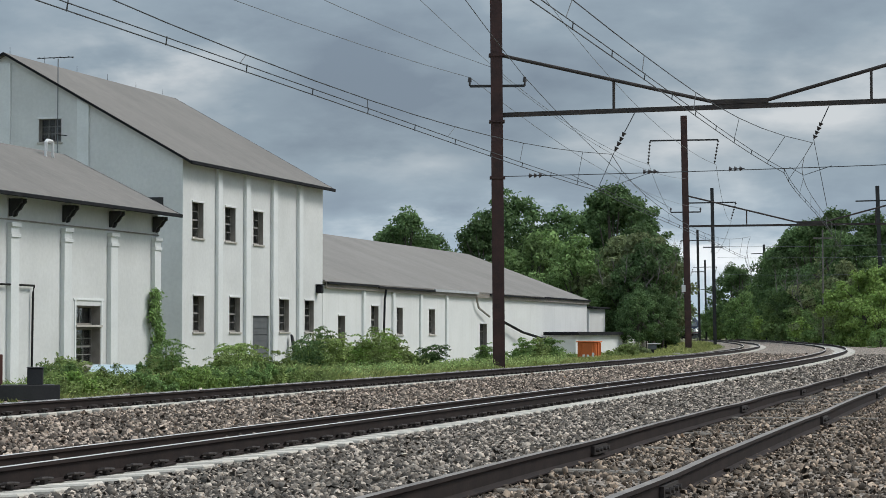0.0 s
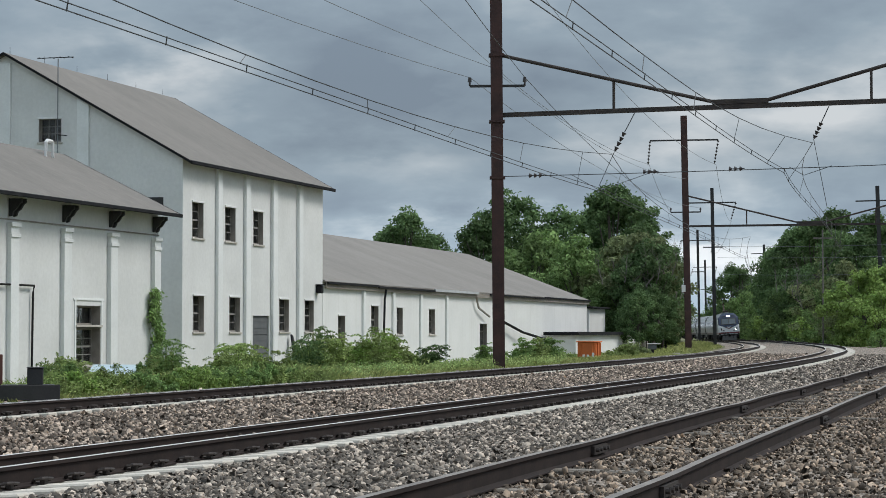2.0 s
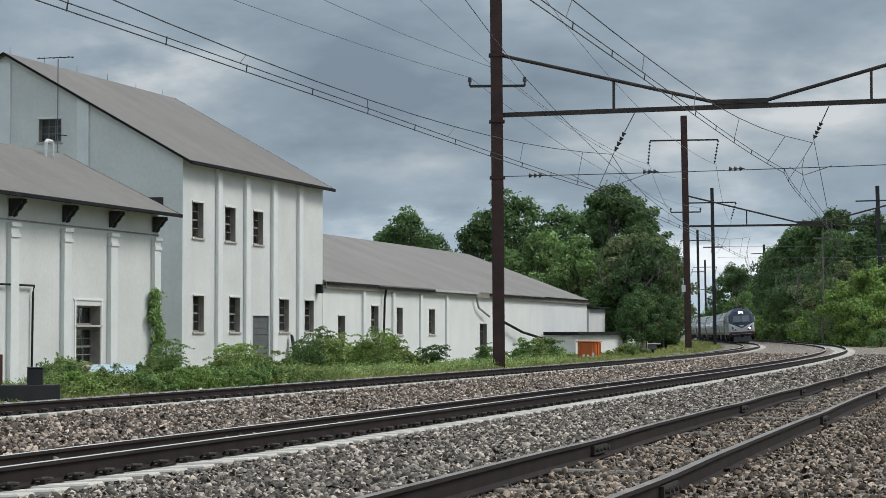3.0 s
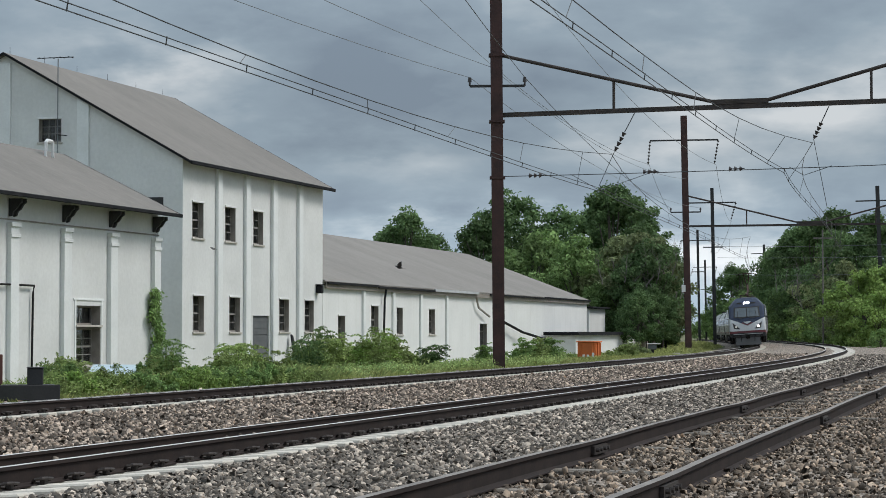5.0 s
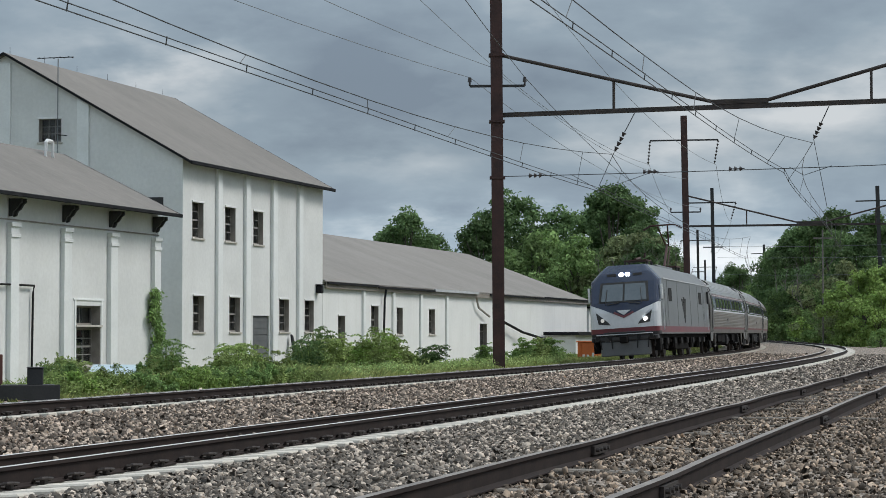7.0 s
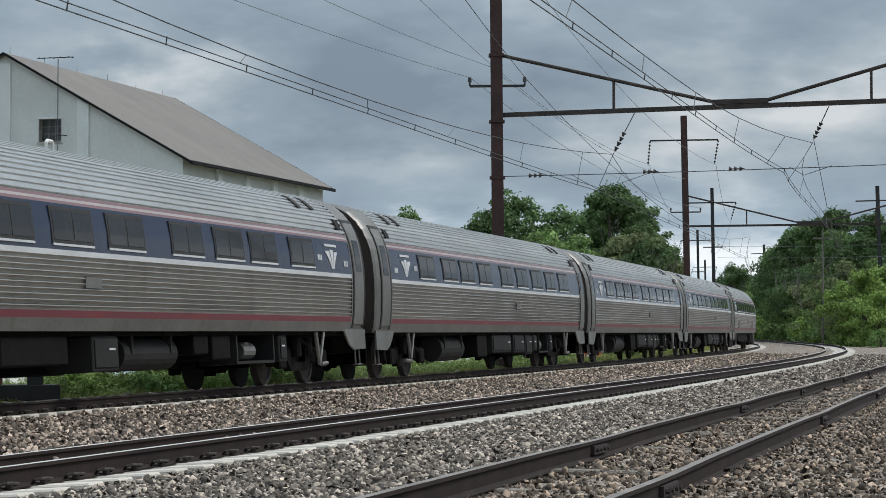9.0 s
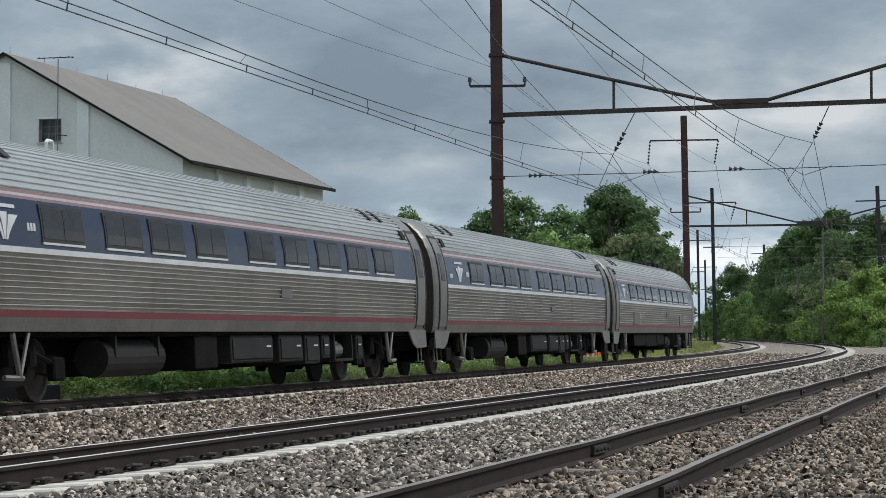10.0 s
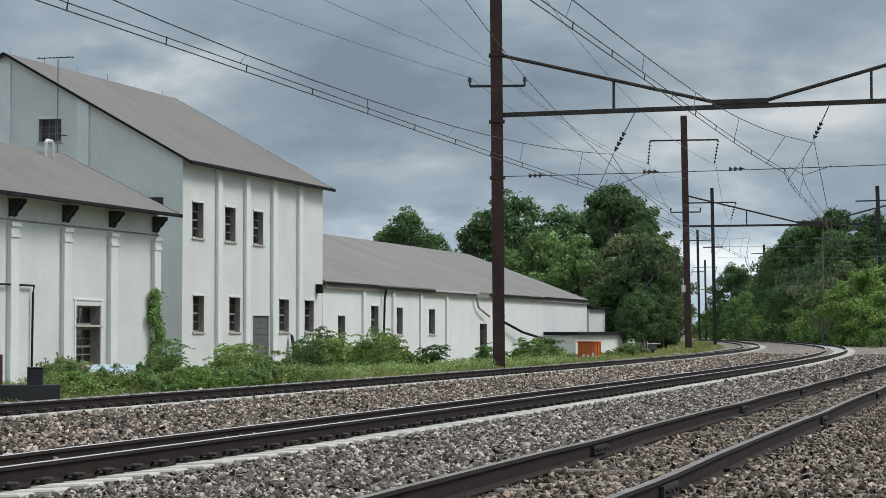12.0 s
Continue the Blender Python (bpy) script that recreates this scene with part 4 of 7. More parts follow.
for s in (-1, 1):
    wire("feeder_wire", sag(Vector((P2[0] + s * 2.6 - 0.25, P2[1], 14.1)), Vector((P3[0] + s * 2.6 - 0.6, P3[1], 13.3)), 1.3), 0.016, "dark feeder wire on hung insulators", M_WIRE2)
    wire("feeder_wire", sag(Vector((P1[0] + s * 2.6 - 2.4, P1[1] - 4.0, 15.5)), Vector((P2[0] + s * 2.6 - 0.25, P2[1], 14.1)), 1.3), 0.013, "dark feeder wire on hung insulators", M_WIRE2)
    wire("feeder_wire", sag(Vector((P3[0] + s * 2.6 - 0.6, P3[1], 13.3)), Vector((P4[0] + s * 2.6 - 0.6, P4[1], 13.3)), 1.3), 0.018, "dark feeder wire on hung insulators", M_WIRE2)
for z, yy in ((10.5, 221.6), (9.2, 219.8), (7.2, 214.2)):
    wire("feeder_wire", sag(Vector((30.0, yy + 8, z)), Vector((60.0, yy - 6, z + 0.3)), 0.3), 0.018, "thin wire crossing before the trees", M_WIRE2)
wp = thing("utility_pole", pose(41.2, 226.2, 0), "grey weathered wooden utility pole before the trees", "utility pole")
part("shaft", tube_bm2((0, 0, -1), (0, 0, 12.2), 0.085), M_DEAD, wp)
part("crossbar", boxes((-1.0, 1.0, -0.06, 0.06, 11.2, 11.35)), M_DEAD, wp)

# ---- train: x forward, y to the train's left, z up from the rail heads ----
SHELL = [(1.46, 0.98), (1.51, 1.12), (1.55, 1.36), (1.585, 1.75), (1.60, 2.10), (1.585, 2.45), (1.545, 2.75), (1.475, 2.98), (1.365, 3.22),
         (1.205, 3.43), (0.985, 3.62), (0.70, 3.76), (0.36, 3.84), (0.0, 3.862)]
S_Z = [z for _, z in SHELL]
S_Y = [y for y, _ in SHELL]


def side_y(z):
    return float(np.interp(z, S_Z, S_Y))


def coach_profile():
    """(y, z, material) from the sill to the crown, fluted above and below the blue band."""
    rows = [(side_y(0.98), 0.98, 1), (side_y(1.17), 1.17, 2), (side_y(1.275), 1.275, 0)]
    z = 1.28
    while z < 1.99:  # each flute overhangs: a broad underside and a narrow ledge that faces the sky
        y = side_y(z)
        rows += [(y - 0.032, z, 7), (y + 0.014, z + 0.054, 7), (y + 0.008, z + 0.066, 7), (y - 0.032, z + 0.0795, 7)]
        z += 0.080
    rows += [(side_y(2.05), 2.05, 3), (side_y(2.13), 2.13, 4), (side_y(2.45), 2.45, 4), (side_y(2.80), 2.80, 5), (side_y(2.845), 2.845, 6),
             (side_y(2.885), 2.885, 5), (side_y(2.935), 2.935, 0)]
    k = 0
    a = np.array(SHELL)
    seg = np.r_[0, np.cumsum(np.hypot(np.diff(a[:, 0]), np.diff(a[:, 1])))]
    s = float(np.interp(2.96, a[:, 1], seg))
    while s < seg[-1] - 0.1:
        for ds, out in ((0.0, -0.022), (0.010, 0.004), (0.072, 0.004), (0.082, -0.022)):
            y, z = float(np.interp(s + ds, seg, a[:, 0])), float(np.interp(s + ds, seg, a[:, 1]))
            ny = max(0.0, y / 1.6)
            rows.append((y + out * ny, z + out * (1 - ny * 0.8), 0))
        s += 0.11
    rows.append((0.0, 3.865, 0))
    return rows


def loft(bm, rings, mats=None):
    """rings: lists of points; faces between them, with a material for each column."""
    vv = [[bm.verts.new(p) for p in r] for r in rings]
    for a, b in zip(vv[:-1], vv[1:]):
        for i in range(len(a) - 1):
            f_ = bm.faces.new((a[i], b[i], b[i + 1], a[i + 1]))
            if mats:
                f_.material_index = mats[i]
    return vv


def mirror_profile(rows):
    right = [(-y, z) for y, z, _ in rows]
    left = [(y, z) for y, z, _ in rows][::-1][1:]
    m = [r[2] for r in rows]
    return right + left, m[:-1] + m[:-1][::-1]


def patch(bm, x0, x1, z0, z1, off, side=1, n=5, mi=0, lean=0.0, depth=0.03, x0t=None, x1t=None):
    """A plate that follows the coach's side; lean shifts its top along x; x0t, x1t give a top of another width."""
    rows = []
    for k in range(n + 1):
        u = k / n
        z = z0 + (z1 - z0) * u
        y = side_y(z)
        xa = x0 + ((x0t if x0t is not None else x0) - x0) * u + lean * u
        xb = x1 + ((x1t if x1t is not None else x1) - x1) * u + lean * u
        rows.append([(xa, side * (y + off - depth), z), (xa, side * (y + off), z), (xb, side * (y + off), z), (xb, side * (y + off - depth), z)])
    vv = [[bm.verts.new(p) for p in r] for r in rows]
    fs = []
    for a, b in zip(vv[:-1], vv[1:]):
        for i in range(3):
            fs.append(bm.faces.new((a[i], a[i + 1], b[i + 1], b[i])))
    fs.append(bm.faces.new(vv[0])); fs.append(bm.faces.new(vv[-1][::-1]))
    for f_ in fs:
        f_.material_index = mi
    bmesh.ops.recalc_face_normals(bm, faces=fs)
    return bm


def blade(bm, ex, f, a0, a1, b0, b1, z0, zt, face, side):
    """A curved blade of an emblem: between a0 and a1 at the top, sweeping down to b0 and b1."""
    rows = []
    for k in range(7):
        u = k / 6
        g = u ** 1.35
        z = z0 + (zt - z0) * u
        rows.append([(ex + f * (b0 + (a0 - b0) * g), face(z), z), (ex + f * (b1 + (a1 - b1) * g), face(z), z)])
    front = [[bm.verts.new(p) for p in r] for r in rows]
    back = [[bm.verts.new((p[0], p[1] - side * 0.02, p[2])) for p in r] for r in rows]
    fs = []
    for k in range(6):
        fs.append(bm.faces.new((front[k][0], front[k][1], front[k + 1][1], front[k + 1][0])))
        for i in (0, 1):
            fs.append(bm.faces.new((front[k][i], front[k + 1][i], back[k + 1][i], back[k][i])))
    bmesh.ops.recalc_face_normals(bm, faces=fs)


def wheel_mesh(r):
    bm = bmesh.new()
    prof = [(0.0, 0.0), (0.0, 0.06), (0.09, 0.06), (0.13, 0.035), (r - 0.10, 0.03), (r - 0.06, 0.06), (r, 0.06), (r, -0.05), (r + 0.028, -0.06), (r + 0.028, -0.075), (r - 0.06, -0.075), (0.0, -0.05)]
    seg = 22
    vv = [[bm.verts.new((q * math.cos(k * math.tau / seg), h, q * math.sin(k * math.tau / seg))) for q, h in prof[1:-1]] for k in range(seg)]
    for k in range(seg):
        a, b = vv[k], vv[(k + 1) % seg]
        for i in range(len(a) - 1):
            bm.faces.new((a[i], a[i + 1], b[i + 1], b[i]))
    bm.faces.new([v[0] for v in vv]); bm.faces.new([v[-1] for v in vv][::-1])
    bmesh.ops.recalc_face_normals(bm, faces=bm.faces)
    return bm


def truck(parent, x, base, r, label):
    bm = bmesh.new()
    for s in (-1, 1):
        prism(bm, [(-base / 2 - 0.45, r + 0.02), (-base / 2 - 0.3, r + 0.2), (-0.5, r + 0.22), (-0.35, r - 0.05), (0.35, r - 0.05), (0.5, r + 0.22),
                   (base / 2 + 0.3, r + 0.2), (base / 2 + 0.45, r + 0.02), (base / 2 + 0.25, r - 0.12), (0.7, r - 0.02), (0.5, r - 0.22), (-0.5, r - 0.22), (-0.7, r - 0.02), (-base / 2 - 0.25, r - 0.12)],
              "y", s * 1.02 - 0.08, s * 1.02 + 0.08)
        for ax in (-base / 2, base / 2):
            box(bm, ax - 0.2, ax + 0.2, s * 1.14 - 0.06, s * 1.14 + 0.08, r - 0.17, r + 0.17, bev=0.03)
        tube(bm, (-0.35, s * 1.16, r + 0.05), (-0.35, s * 1.16, r + 0.42), 0.12, 0.12, 10)
        tube(bm, (0.35, s * 1.16, r + 0.05), (0.35, s * 1.16, r + 0.42), 0.12, 0.12, 10)
        tube(bm, (-1.0, s * 1.2, r + 0.1), (0.2, s * 1.2, r + 0.38), 0.04, 0.04, 6)
    box(bm, -0.5, 0.5, -1.0, 1.0, r - 0.1, r + 0.35)
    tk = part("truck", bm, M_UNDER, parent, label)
    tk.location = (x, 0, 0)
    for ax in (-base / 2, base / 2):
        for s in (-1, 1):
            w = part("wheel", wheel_mesh(r), M_CLIP, tk)
            w.location = (ax, s * 0.74, r)
            if s < 0:
                w.rotation_euler.z = math.pi
        part("axle", tube_bm((ax, -0.72, r), (ax, 0.72, r), 0.08), M_UNDER, tk)
    return tk


def tube_bm(a, b, r, r1=None, seg=10):
    bm = bmesh.new()
    tube(bm, a, b, r, r1, seg)
    return bm


# what hangs below the floor, front to rear: kind, x from, x to, lower edge
UNDER_A = (("tank", 6.1, 3.7, 0.30), ("dark_box", 2.5, 1.4, 0.36), ("box", 0.7, -1.6, 0.44), ("box", -2.0, -3.4, 0.42), ("box", -3.6, -4.5, 0.36), ("box", -4.7, -5.2, 0.46), ("rack", -5.5, -6.8, 0.42), ("box", -7.1, -7.55, 0.42))
UNDER_B = (("dark_box", 7.2, 4.9, 0.54), ("dark_box", 4.85, 2.6, 0.50), ("box", 1.7, 0.7, 0.38), ("tank", 0.2, -2.1, 0.26), ("dark_box", -2.6, -3.3, 0.6), ("dark_box", -3.5, -4.4, 0.5), ("rack", -4.7, -6.8, 0.44), ("box", -7.1, -7.55, 0.42))
UNDER_C = (("dark_box", 6.8, 3.6, 0.5), ("dark_box", 3.5, 0.4, 0.46), ("dark_box", 0.2, -2.0, 0.5), ("reservoirs", -2.3, -3.5, 0.5), ("tank", -3.8, -4.9, 0.26), ("rack", -5.2, -6.4, 0.42), ("box", -6.6, -7.6, 0.40))


def underside(c, layout):
    """The boxes, tanks and racks below a coach's floor, on both its sides."""
    for side in (-1, 1):
        for kind, xa, xb, low in layout:
            lo, hi = sorted((xa, xb))
            bm = bmesh.new()
            if kind == "tank":
                tube(bm, (lo, side * 1.0, 0.90 - low), (hi, side * 1.0, 0.90 - low), low, low, 18)
                for x in (lo + 0.3, hi - 0.3):
                    box(bm, x - 0.04, x + 0.04, side * 1.0 - low - 0.015, side * 1.0 + low + 0.015, 0.90 - low, 0.918)
                part("air_tank", bm, M_UNDERBOX, c, "dark round tank on straps")
            elif kind == "reservoirs":
                for k in range(3):
                    x = lo + 0.2 + k * 0.4
                    tube(bm, (x, side * 0.7, 0.68), (x, side * 1.36, 0.68), 0.16, 0.15, 14)
                part("reservoir", bm, M_UNDERBOX, c, "row of three round reservoir ends")
            elif kind == "rack":
                y0, y1 = sorted((side * 1.38, side * 0.62))
                for x in (lo, hi - 0.06):
                    box(bm, x, x + 0.06, y0, y1, low, 0.917)
                box(bm, lo, hi, y0, y1, low - 0.03, low + 0.02)
                part("rack", bm, M_UNDERBOX, c, "open steel equipment rack")
                bm = bmesh.new()
                m = (lo + hi) / 2
                tube(bm, (m - 0.35, side * 1.1, low + 0.2), (m + 0.3, side * 1.1, low + 0.2), 0.15, 0.15, 12)
                box(bm, m - 0.1, m + 0.15, side * 1.1 - 0.12, side * 1.1 + 0.12, low + 0.3, 0.8, bev=0.02)
                part("compressor", bm, M_STEELFLAT, c, "grey compressor in the rack")
            else:
                box(bm, lo, hi, side * 0.97 - 0.4, side * 0.97 + 0.4, low, 0.917, bev=0.02)
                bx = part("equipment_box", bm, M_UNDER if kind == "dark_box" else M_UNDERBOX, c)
                if kind == "box":
                    part("cover", boxes((lo + 0.06, hi - 0.06, side * 1.382 - 0.012, side * 1.382 + 0.012, low + 0.06, 0.86), bev=0.006), M_UNDERBOX, bx, "plain grey cover")
                    part("plate", boxes((lo + 0.18, min(hi - 0.1, lo + 0.42), side * 1.396 - 0.006, side * 1.396 + 0.006, 0.70, 0.73)), M_WHITESTRIPE, bx, "small pale plate")


def corner_skirt(s, side):
    """The plate under a vestibule door, slanted towards the truck."""
    bm = bmesh.new()
    prism(bm, [(s * 11.05, 1.02), (s * 12.58, 1.02), (s * 12.58, 0.62), (s * 11.75, 0.60), (s * 11.45, 0.70)], "y", side * 1.452 - 0.02, side * 1.452 + 0.02)
    return bm


def coach(label, flip=False, cab=False):
    c = thing("coach", Matrix(), label, "coach", "train coaches")
    d = -1 if flip else 1
    prof, mats = mirror_profile(coach_profile())
    xa, xb = -11.45, 11.45
    if cab:
        xa = -11.05
    bm = bmesh.new()
    loft(bm, [[(x, y, z) for y, z in pr] for x, pr in ((xa, prof), (0.0, prof), (xb, prof))], mats)
    bmesh.ops.recalc_face_normals(bm, faces=bm.faces)
    body = part("body", bm, [M_STEEL, M_STEELFLAT, M_RED, M_WHITESTRIPE, M_BLUE, M_PINK, M_PALE, M_STEELLOW], c)
    # smooth ends with the vestibules; they reach lower than the sides
    ends = [(y, z, 0) for y, z in SHELL]
    eprof, _ = mirror_profile(ends)
    spans = [(11.452, 12.4, 12.62, 1)]
    spans.append((11.452, 12.4, 12.62, -1) if not cab else (11.052, 12.0, 12.3, -1))
    for a, b, e, s in spans:
        bm = bmesh.new()
        if s < 0 and cab:
            rings = []
            for x, ky, kz, zlow in ((11.052, 1.0, 1.0, 0.98), (12.0, 0.985, 0.99, 0.98), (12.35, 0.95, 0.965, 1.0), (12.65, 0.88, 0.925, 1.06), (12.82, 0.78, 0.87, 1.15), (12.90, 0.62, 0.80, 1.3)):
                rings.append([(-x, y * ky, max(zlow, 0.98 + (z - 0.98) * (kz - 0.0) if z > 0.98 else zlow)) for y, z in eprof])
            vv = loft(bm, rings)
            bm.faces.new(vv[-1])
        else:
            vv = loft(bm, [[(s * x, y * k, z if z < 3 else 3 + (z - 3) * k2) for y, z in eprof] for x, k, k2 in ((a, 1, 1), (b, 0.995, 1.0), (e - 0.08, 0.97, 0.97), (e, 0.93, 0.93))])
            bm.faces.new([bm.verts.new(v.co) for v in vv[-1]])
        bmesh.ops.recalc_face_normals(bm, faces=bm.faces)
        ev = part("end_shell", bm, M_STEELFLAT, body, "smooth grimy steel end")
        if not (s < 0 and cab):
            for side in (-1, 1):
                x0, x1 = sorted((s * 11.62, s * 12.28))
                dr = part("door", patch(bmesh.new(), x0, x1, 1.12, 3.22, 0.014, side, 10), M_STEELFLAT, c, "closed steel vestibule door")
                bm = bmesh.new()
                patch(bm, x0 - 0.08, x0 - 0.002, 1.05, 3.28, 0.02, side, 10)
                patch(bm, x1 + 0.002, x1 + 0.08, 1.05, 3.28, 0.02, side, 10)
                patch(bm, x0, x1, 3.225, 3.29, 0.02, side, 2)
                part("door_seal", bm, M_RUBBER, dr)
                part("door_window", patch(bmesh.new(), (x0 + x1) / 2 - 0.2, (x0 + x1) / 2 + 0.2, 2.2, 2.85, 0.022, side, 4), M_CARGLASS, dr)
            # roof hatches
            for hx in (10.2, 9.35):
                for side in (-1, 1):
                    x0, x1 = sorted((s * hx, s * (hx - 0.22)))
                    part("roof_vent", patch(bmesh.new(), x0, x1, 3.42, 3.68, 0.04, side, 3, depth=0.06), M_RUBBER, c, "dark slot vent")
    # gangway between the coaches
    for s in ((1, -1) if not cab else (1,)):
        bm = bmesh.new()
        ring = mirror_profile([(y, z, 0) for y, z in SHELL])[0]
        folds = [(12.45 + 0.054 * q, 0.945 if q % 2 else 0.915) for q in range(11)]
        loft(bm, [[(s * x, y * k, 0.82 + (z - 0.82) * (k + 0.04)) for y, z in ring] for x, k in folds])
        bmesh.ops.solidify(bm, geom=bm.faces[:], thickness=0.03)
        part("gangway", bm, M_BELLOWS, c, "dark folded gangway bellows")
    # windows
    mids = [7.9, 5.85, 3.8, 1.75, -0.75, -2.75, -4.75, -6.75, -8.75]
    if not cab:
        mids = [8.2, 5.9, 4.05, 2.0, -0.65, -2.7, -4.8, -6.85, -8.9]
    for side in (-1, 1):
        for mx in mids:
            mx = mx * d
            w = part("window", patch(bmesh.new(), mx - 0.75, mx + 0.75, 2.22, 2.75, 0.014, side, 3), M_RUBBER, c, "dark rubber-framed double window")
            bm = bmesh.new()
            patch(bm, mx - 0.69, mx - 0.03, 2.27, 2.70, 0.020, side, 3)
            part("pane", bm, M_CARGLASS, w)
            bm = bmesh.new()
            patch(bm, mx + 0.03, mx + 0.69, 2.27, 2.70, 0.020, side, 3)
            part("pane", bm, M_CARGLASS, w)
            part("sill", patch(bmesh.new(), mx - 0.74, mx + 0.74, 2.185, 2.218, 0.024, side, 1), M_WHITESTRIPE, w, "pale window sill")
        # pale emblem and bars for lettering
        ex = 10.15 * d
        bm = bmesh.new()
        f = -d
        patch(bm, ex - 0.40, ex + 0.40, 2.65, 2.70, 0.012, side, 1)
        for a0, a1, b0, b1, zt in ((0.46, 0.17, 0.08, 0.03, 2.56), (0.12, -0.12, 0.015, -0.03, 2.59), (-0.17, -0.38, -0.045, -0.085, 2.55)):
            blade(bm, ex, f, a0, a1, b0, b1, 2.21, zt, lambda z: side * (side_y(z) + 0.012), side)
        part("emblem", bm, M_WHITESTRIPE, c, "pale three-bladed emblem")
        for bx, bz in ((11.05, 2.28), (9.3, 2.36)):
            bm = bmesh.new()
            for q in range(3):
                patch(bm, bx * d - 0.15 + 0.1 * q, bx * d - 0.08 + 0.1 * q, bz, bz + 0.11, 0.012, side, 1)
            part("lettering_bars", bm, M_WHITESTRIPE, c)
        part("hatch", patch(bmesh.new(), -2.0 * d - 0.3, -2.0 * d + 0.3, 1.60, 1.76, 0.016, side, 1, depth=0.09), M_STEELFLAT, c, "small plain steel hatch")
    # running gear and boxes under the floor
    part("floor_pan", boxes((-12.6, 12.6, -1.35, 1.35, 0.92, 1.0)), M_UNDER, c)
    # the wide second block is added to black out the gaps between boxes
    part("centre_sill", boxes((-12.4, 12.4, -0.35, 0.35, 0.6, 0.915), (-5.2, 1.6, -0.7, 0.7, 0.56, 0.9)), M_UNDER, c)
    for s in (1, -1):
        truck(c, s * 9.05, 2.6, 0.457, "black truck with coil springs")
        for side in (-1, 1):
            bm = bmesh.new()
            x = s * 9.5
            tube(bm, (x + 0.22, side * 1.42, 0.96), (x, side * 1.40, 0.34), 0.045, 0.045, 6)
            tube(bm, (x - 0.30, side * 1.42, 0.96), (x, side * 1.40, 0.34), 0.035, 0.035, 6)
            tube(bm, (x - 0.1, side * 1.40, 0.34), (x + 0.5 * s, side * 1.40, 0.36), 0.04, 0.04, 6)
            part("strut", bm, M_STEELFLAT, c, "grey V-shaped strut")
        for side in (-1, 1):
            if cab and s < 0:
                continue
            part("end_skirt", corner_skirt(s, side), M_STEELFLAT, c, "grimy steel skirt below the door")
            bm = bmesh.new()
            for q in (12.12, 12.42):
                tube(bm, (s * q, side * 1.36, 0.62), (s * q, side * 1.36, 0.30), 0.018, 0.018, 5)
            box(bm, *sorted((s * 12.09, s * 12.45)), side * 1.36 - 0.06, side * 1.36 + 0.06, 0.29, 0.315)
            part("step", bm, M_STEELFLAT, c, "thin steel stirrup step")
            bm = bmesh.new()
            tube(bm, (s * 12.56, side * 1.40, 1.05), (s * 12.56, side * 1.47, 2.0), 0.016, 0.016, 5)
            part("handrail", bm, M_STEEL, c, "thin steel handrail")
            part("marker_plate", patch(bmesh.new(), *sorted((s * 11.0, s * 11.28)), 3.05, 3.24, 0.03, side, 2, depth=0.05), M_UNDERBOX, c, "small dark square plate")
    underside(c, UNDER_B if flip else (UNDER_C if cab else UNDER_A))
    if cab:
        # the ribs take the darker steel for the shadowed look of this roof
        for y in (-0.85, -0.68, -0.51, -0.34, -0.17, 0.0, 0.17, 0.34, 0.51, 0.68, 0.85):
            part("roof_rib", boxes((-9.2, 11.4, y - 0.035, y + 0.035, 3.60, float(np.interp(abs(y), S_Y[::-1], S_Z[::-1])) + 0.03)), M_STEELLOW, c, "raised roof rib in shade-darkened steel")
        for side in (-1, 1):
            for px_, pw in ((7.1, 0.72), (-6.9, 0.6)):
                part("access_panel", patch(bmesh.new(), px_ - pw, px_ + pw, 1.285, 1.70, 0.018, side, 3, depth=0.06), M_STEELFLAT, c, "plain steel access panel")
        for x, w, h in ((-9.9, 0.28, 0.24), (-8.6, 0.28, 0.26), (-6.9, 0.5, 0.14), (-5.6, 0.4, 0.12), (-4.4, 0.3, 0.12)):
            part("roof_box", boxes((x - w / 2, x + w / 2, -0.3, 0.3, 3.855, 3.875 + h), bev=0.02), M_UNDERBOX, c, "dark roof equipment")
        bm = bmesh.new()
        polytube(bm, [(-8.4, 0.2, 3.98), (-10.3, 0.2, 4.02), (-10.6, 0.2, 3.98)], 0.05, 6)
        polytube(bm, [(-8.4, -0.2, 3.98), (-10.3, -0.2, 4.02), (-10.6, -0.2, 3.98)], 0.05, 6)
        part("roof_frame", bm, M_UNDER, c)
        bm = bmesh.new()
        box(bm, -12.915, -12.75, -0.42, 0.42, 2.3, 2.85, bev=0.03)
        part("end_window", bm, M_CARGLASS, c)
        for side in (-1, 1):
            bm = bmesh.new()
            rows = []
            for k in range(6):
                z = 2.05 + 0.72 * k / 5
                wide = (0.10, 0.15, 0.16, 0.16, 0.15, 0.10)[k]
                rows.append([(x, side * (side_y(z) * float(np.interp(-x, [12.0, 12.35, 12.65, 12.82], [0.985, 0.95, 0.88, 0.78])) + 0.012), z) for x in (-12.52 - wide, -12.52, -12.52 + wide)])
            loft(bm, rows)
            bmesh.ops.recalc_face_normals(bm, faces=bm.faces)
            bmesh.ops.solidify(bm, geom=bm.faces[:], thickness=0.02)
            part("cab_window", bm, M_CARGLASS, c, "dark slim cab corner window")
        part("pilot", boxes((-12.85, -12.4, -1.2, 1.2, 0.3, 0.95), bev=0.03), M_BLACK, c)
        part("coupler", boxes((-13.2, -12.3, -0.14, 0.14, 0.62, 0.9), bev=0.03), M_BLACK, c)
    return c


coaches = [coach("stainless steel fluted coach with blue band and red stripes", flip=True)]
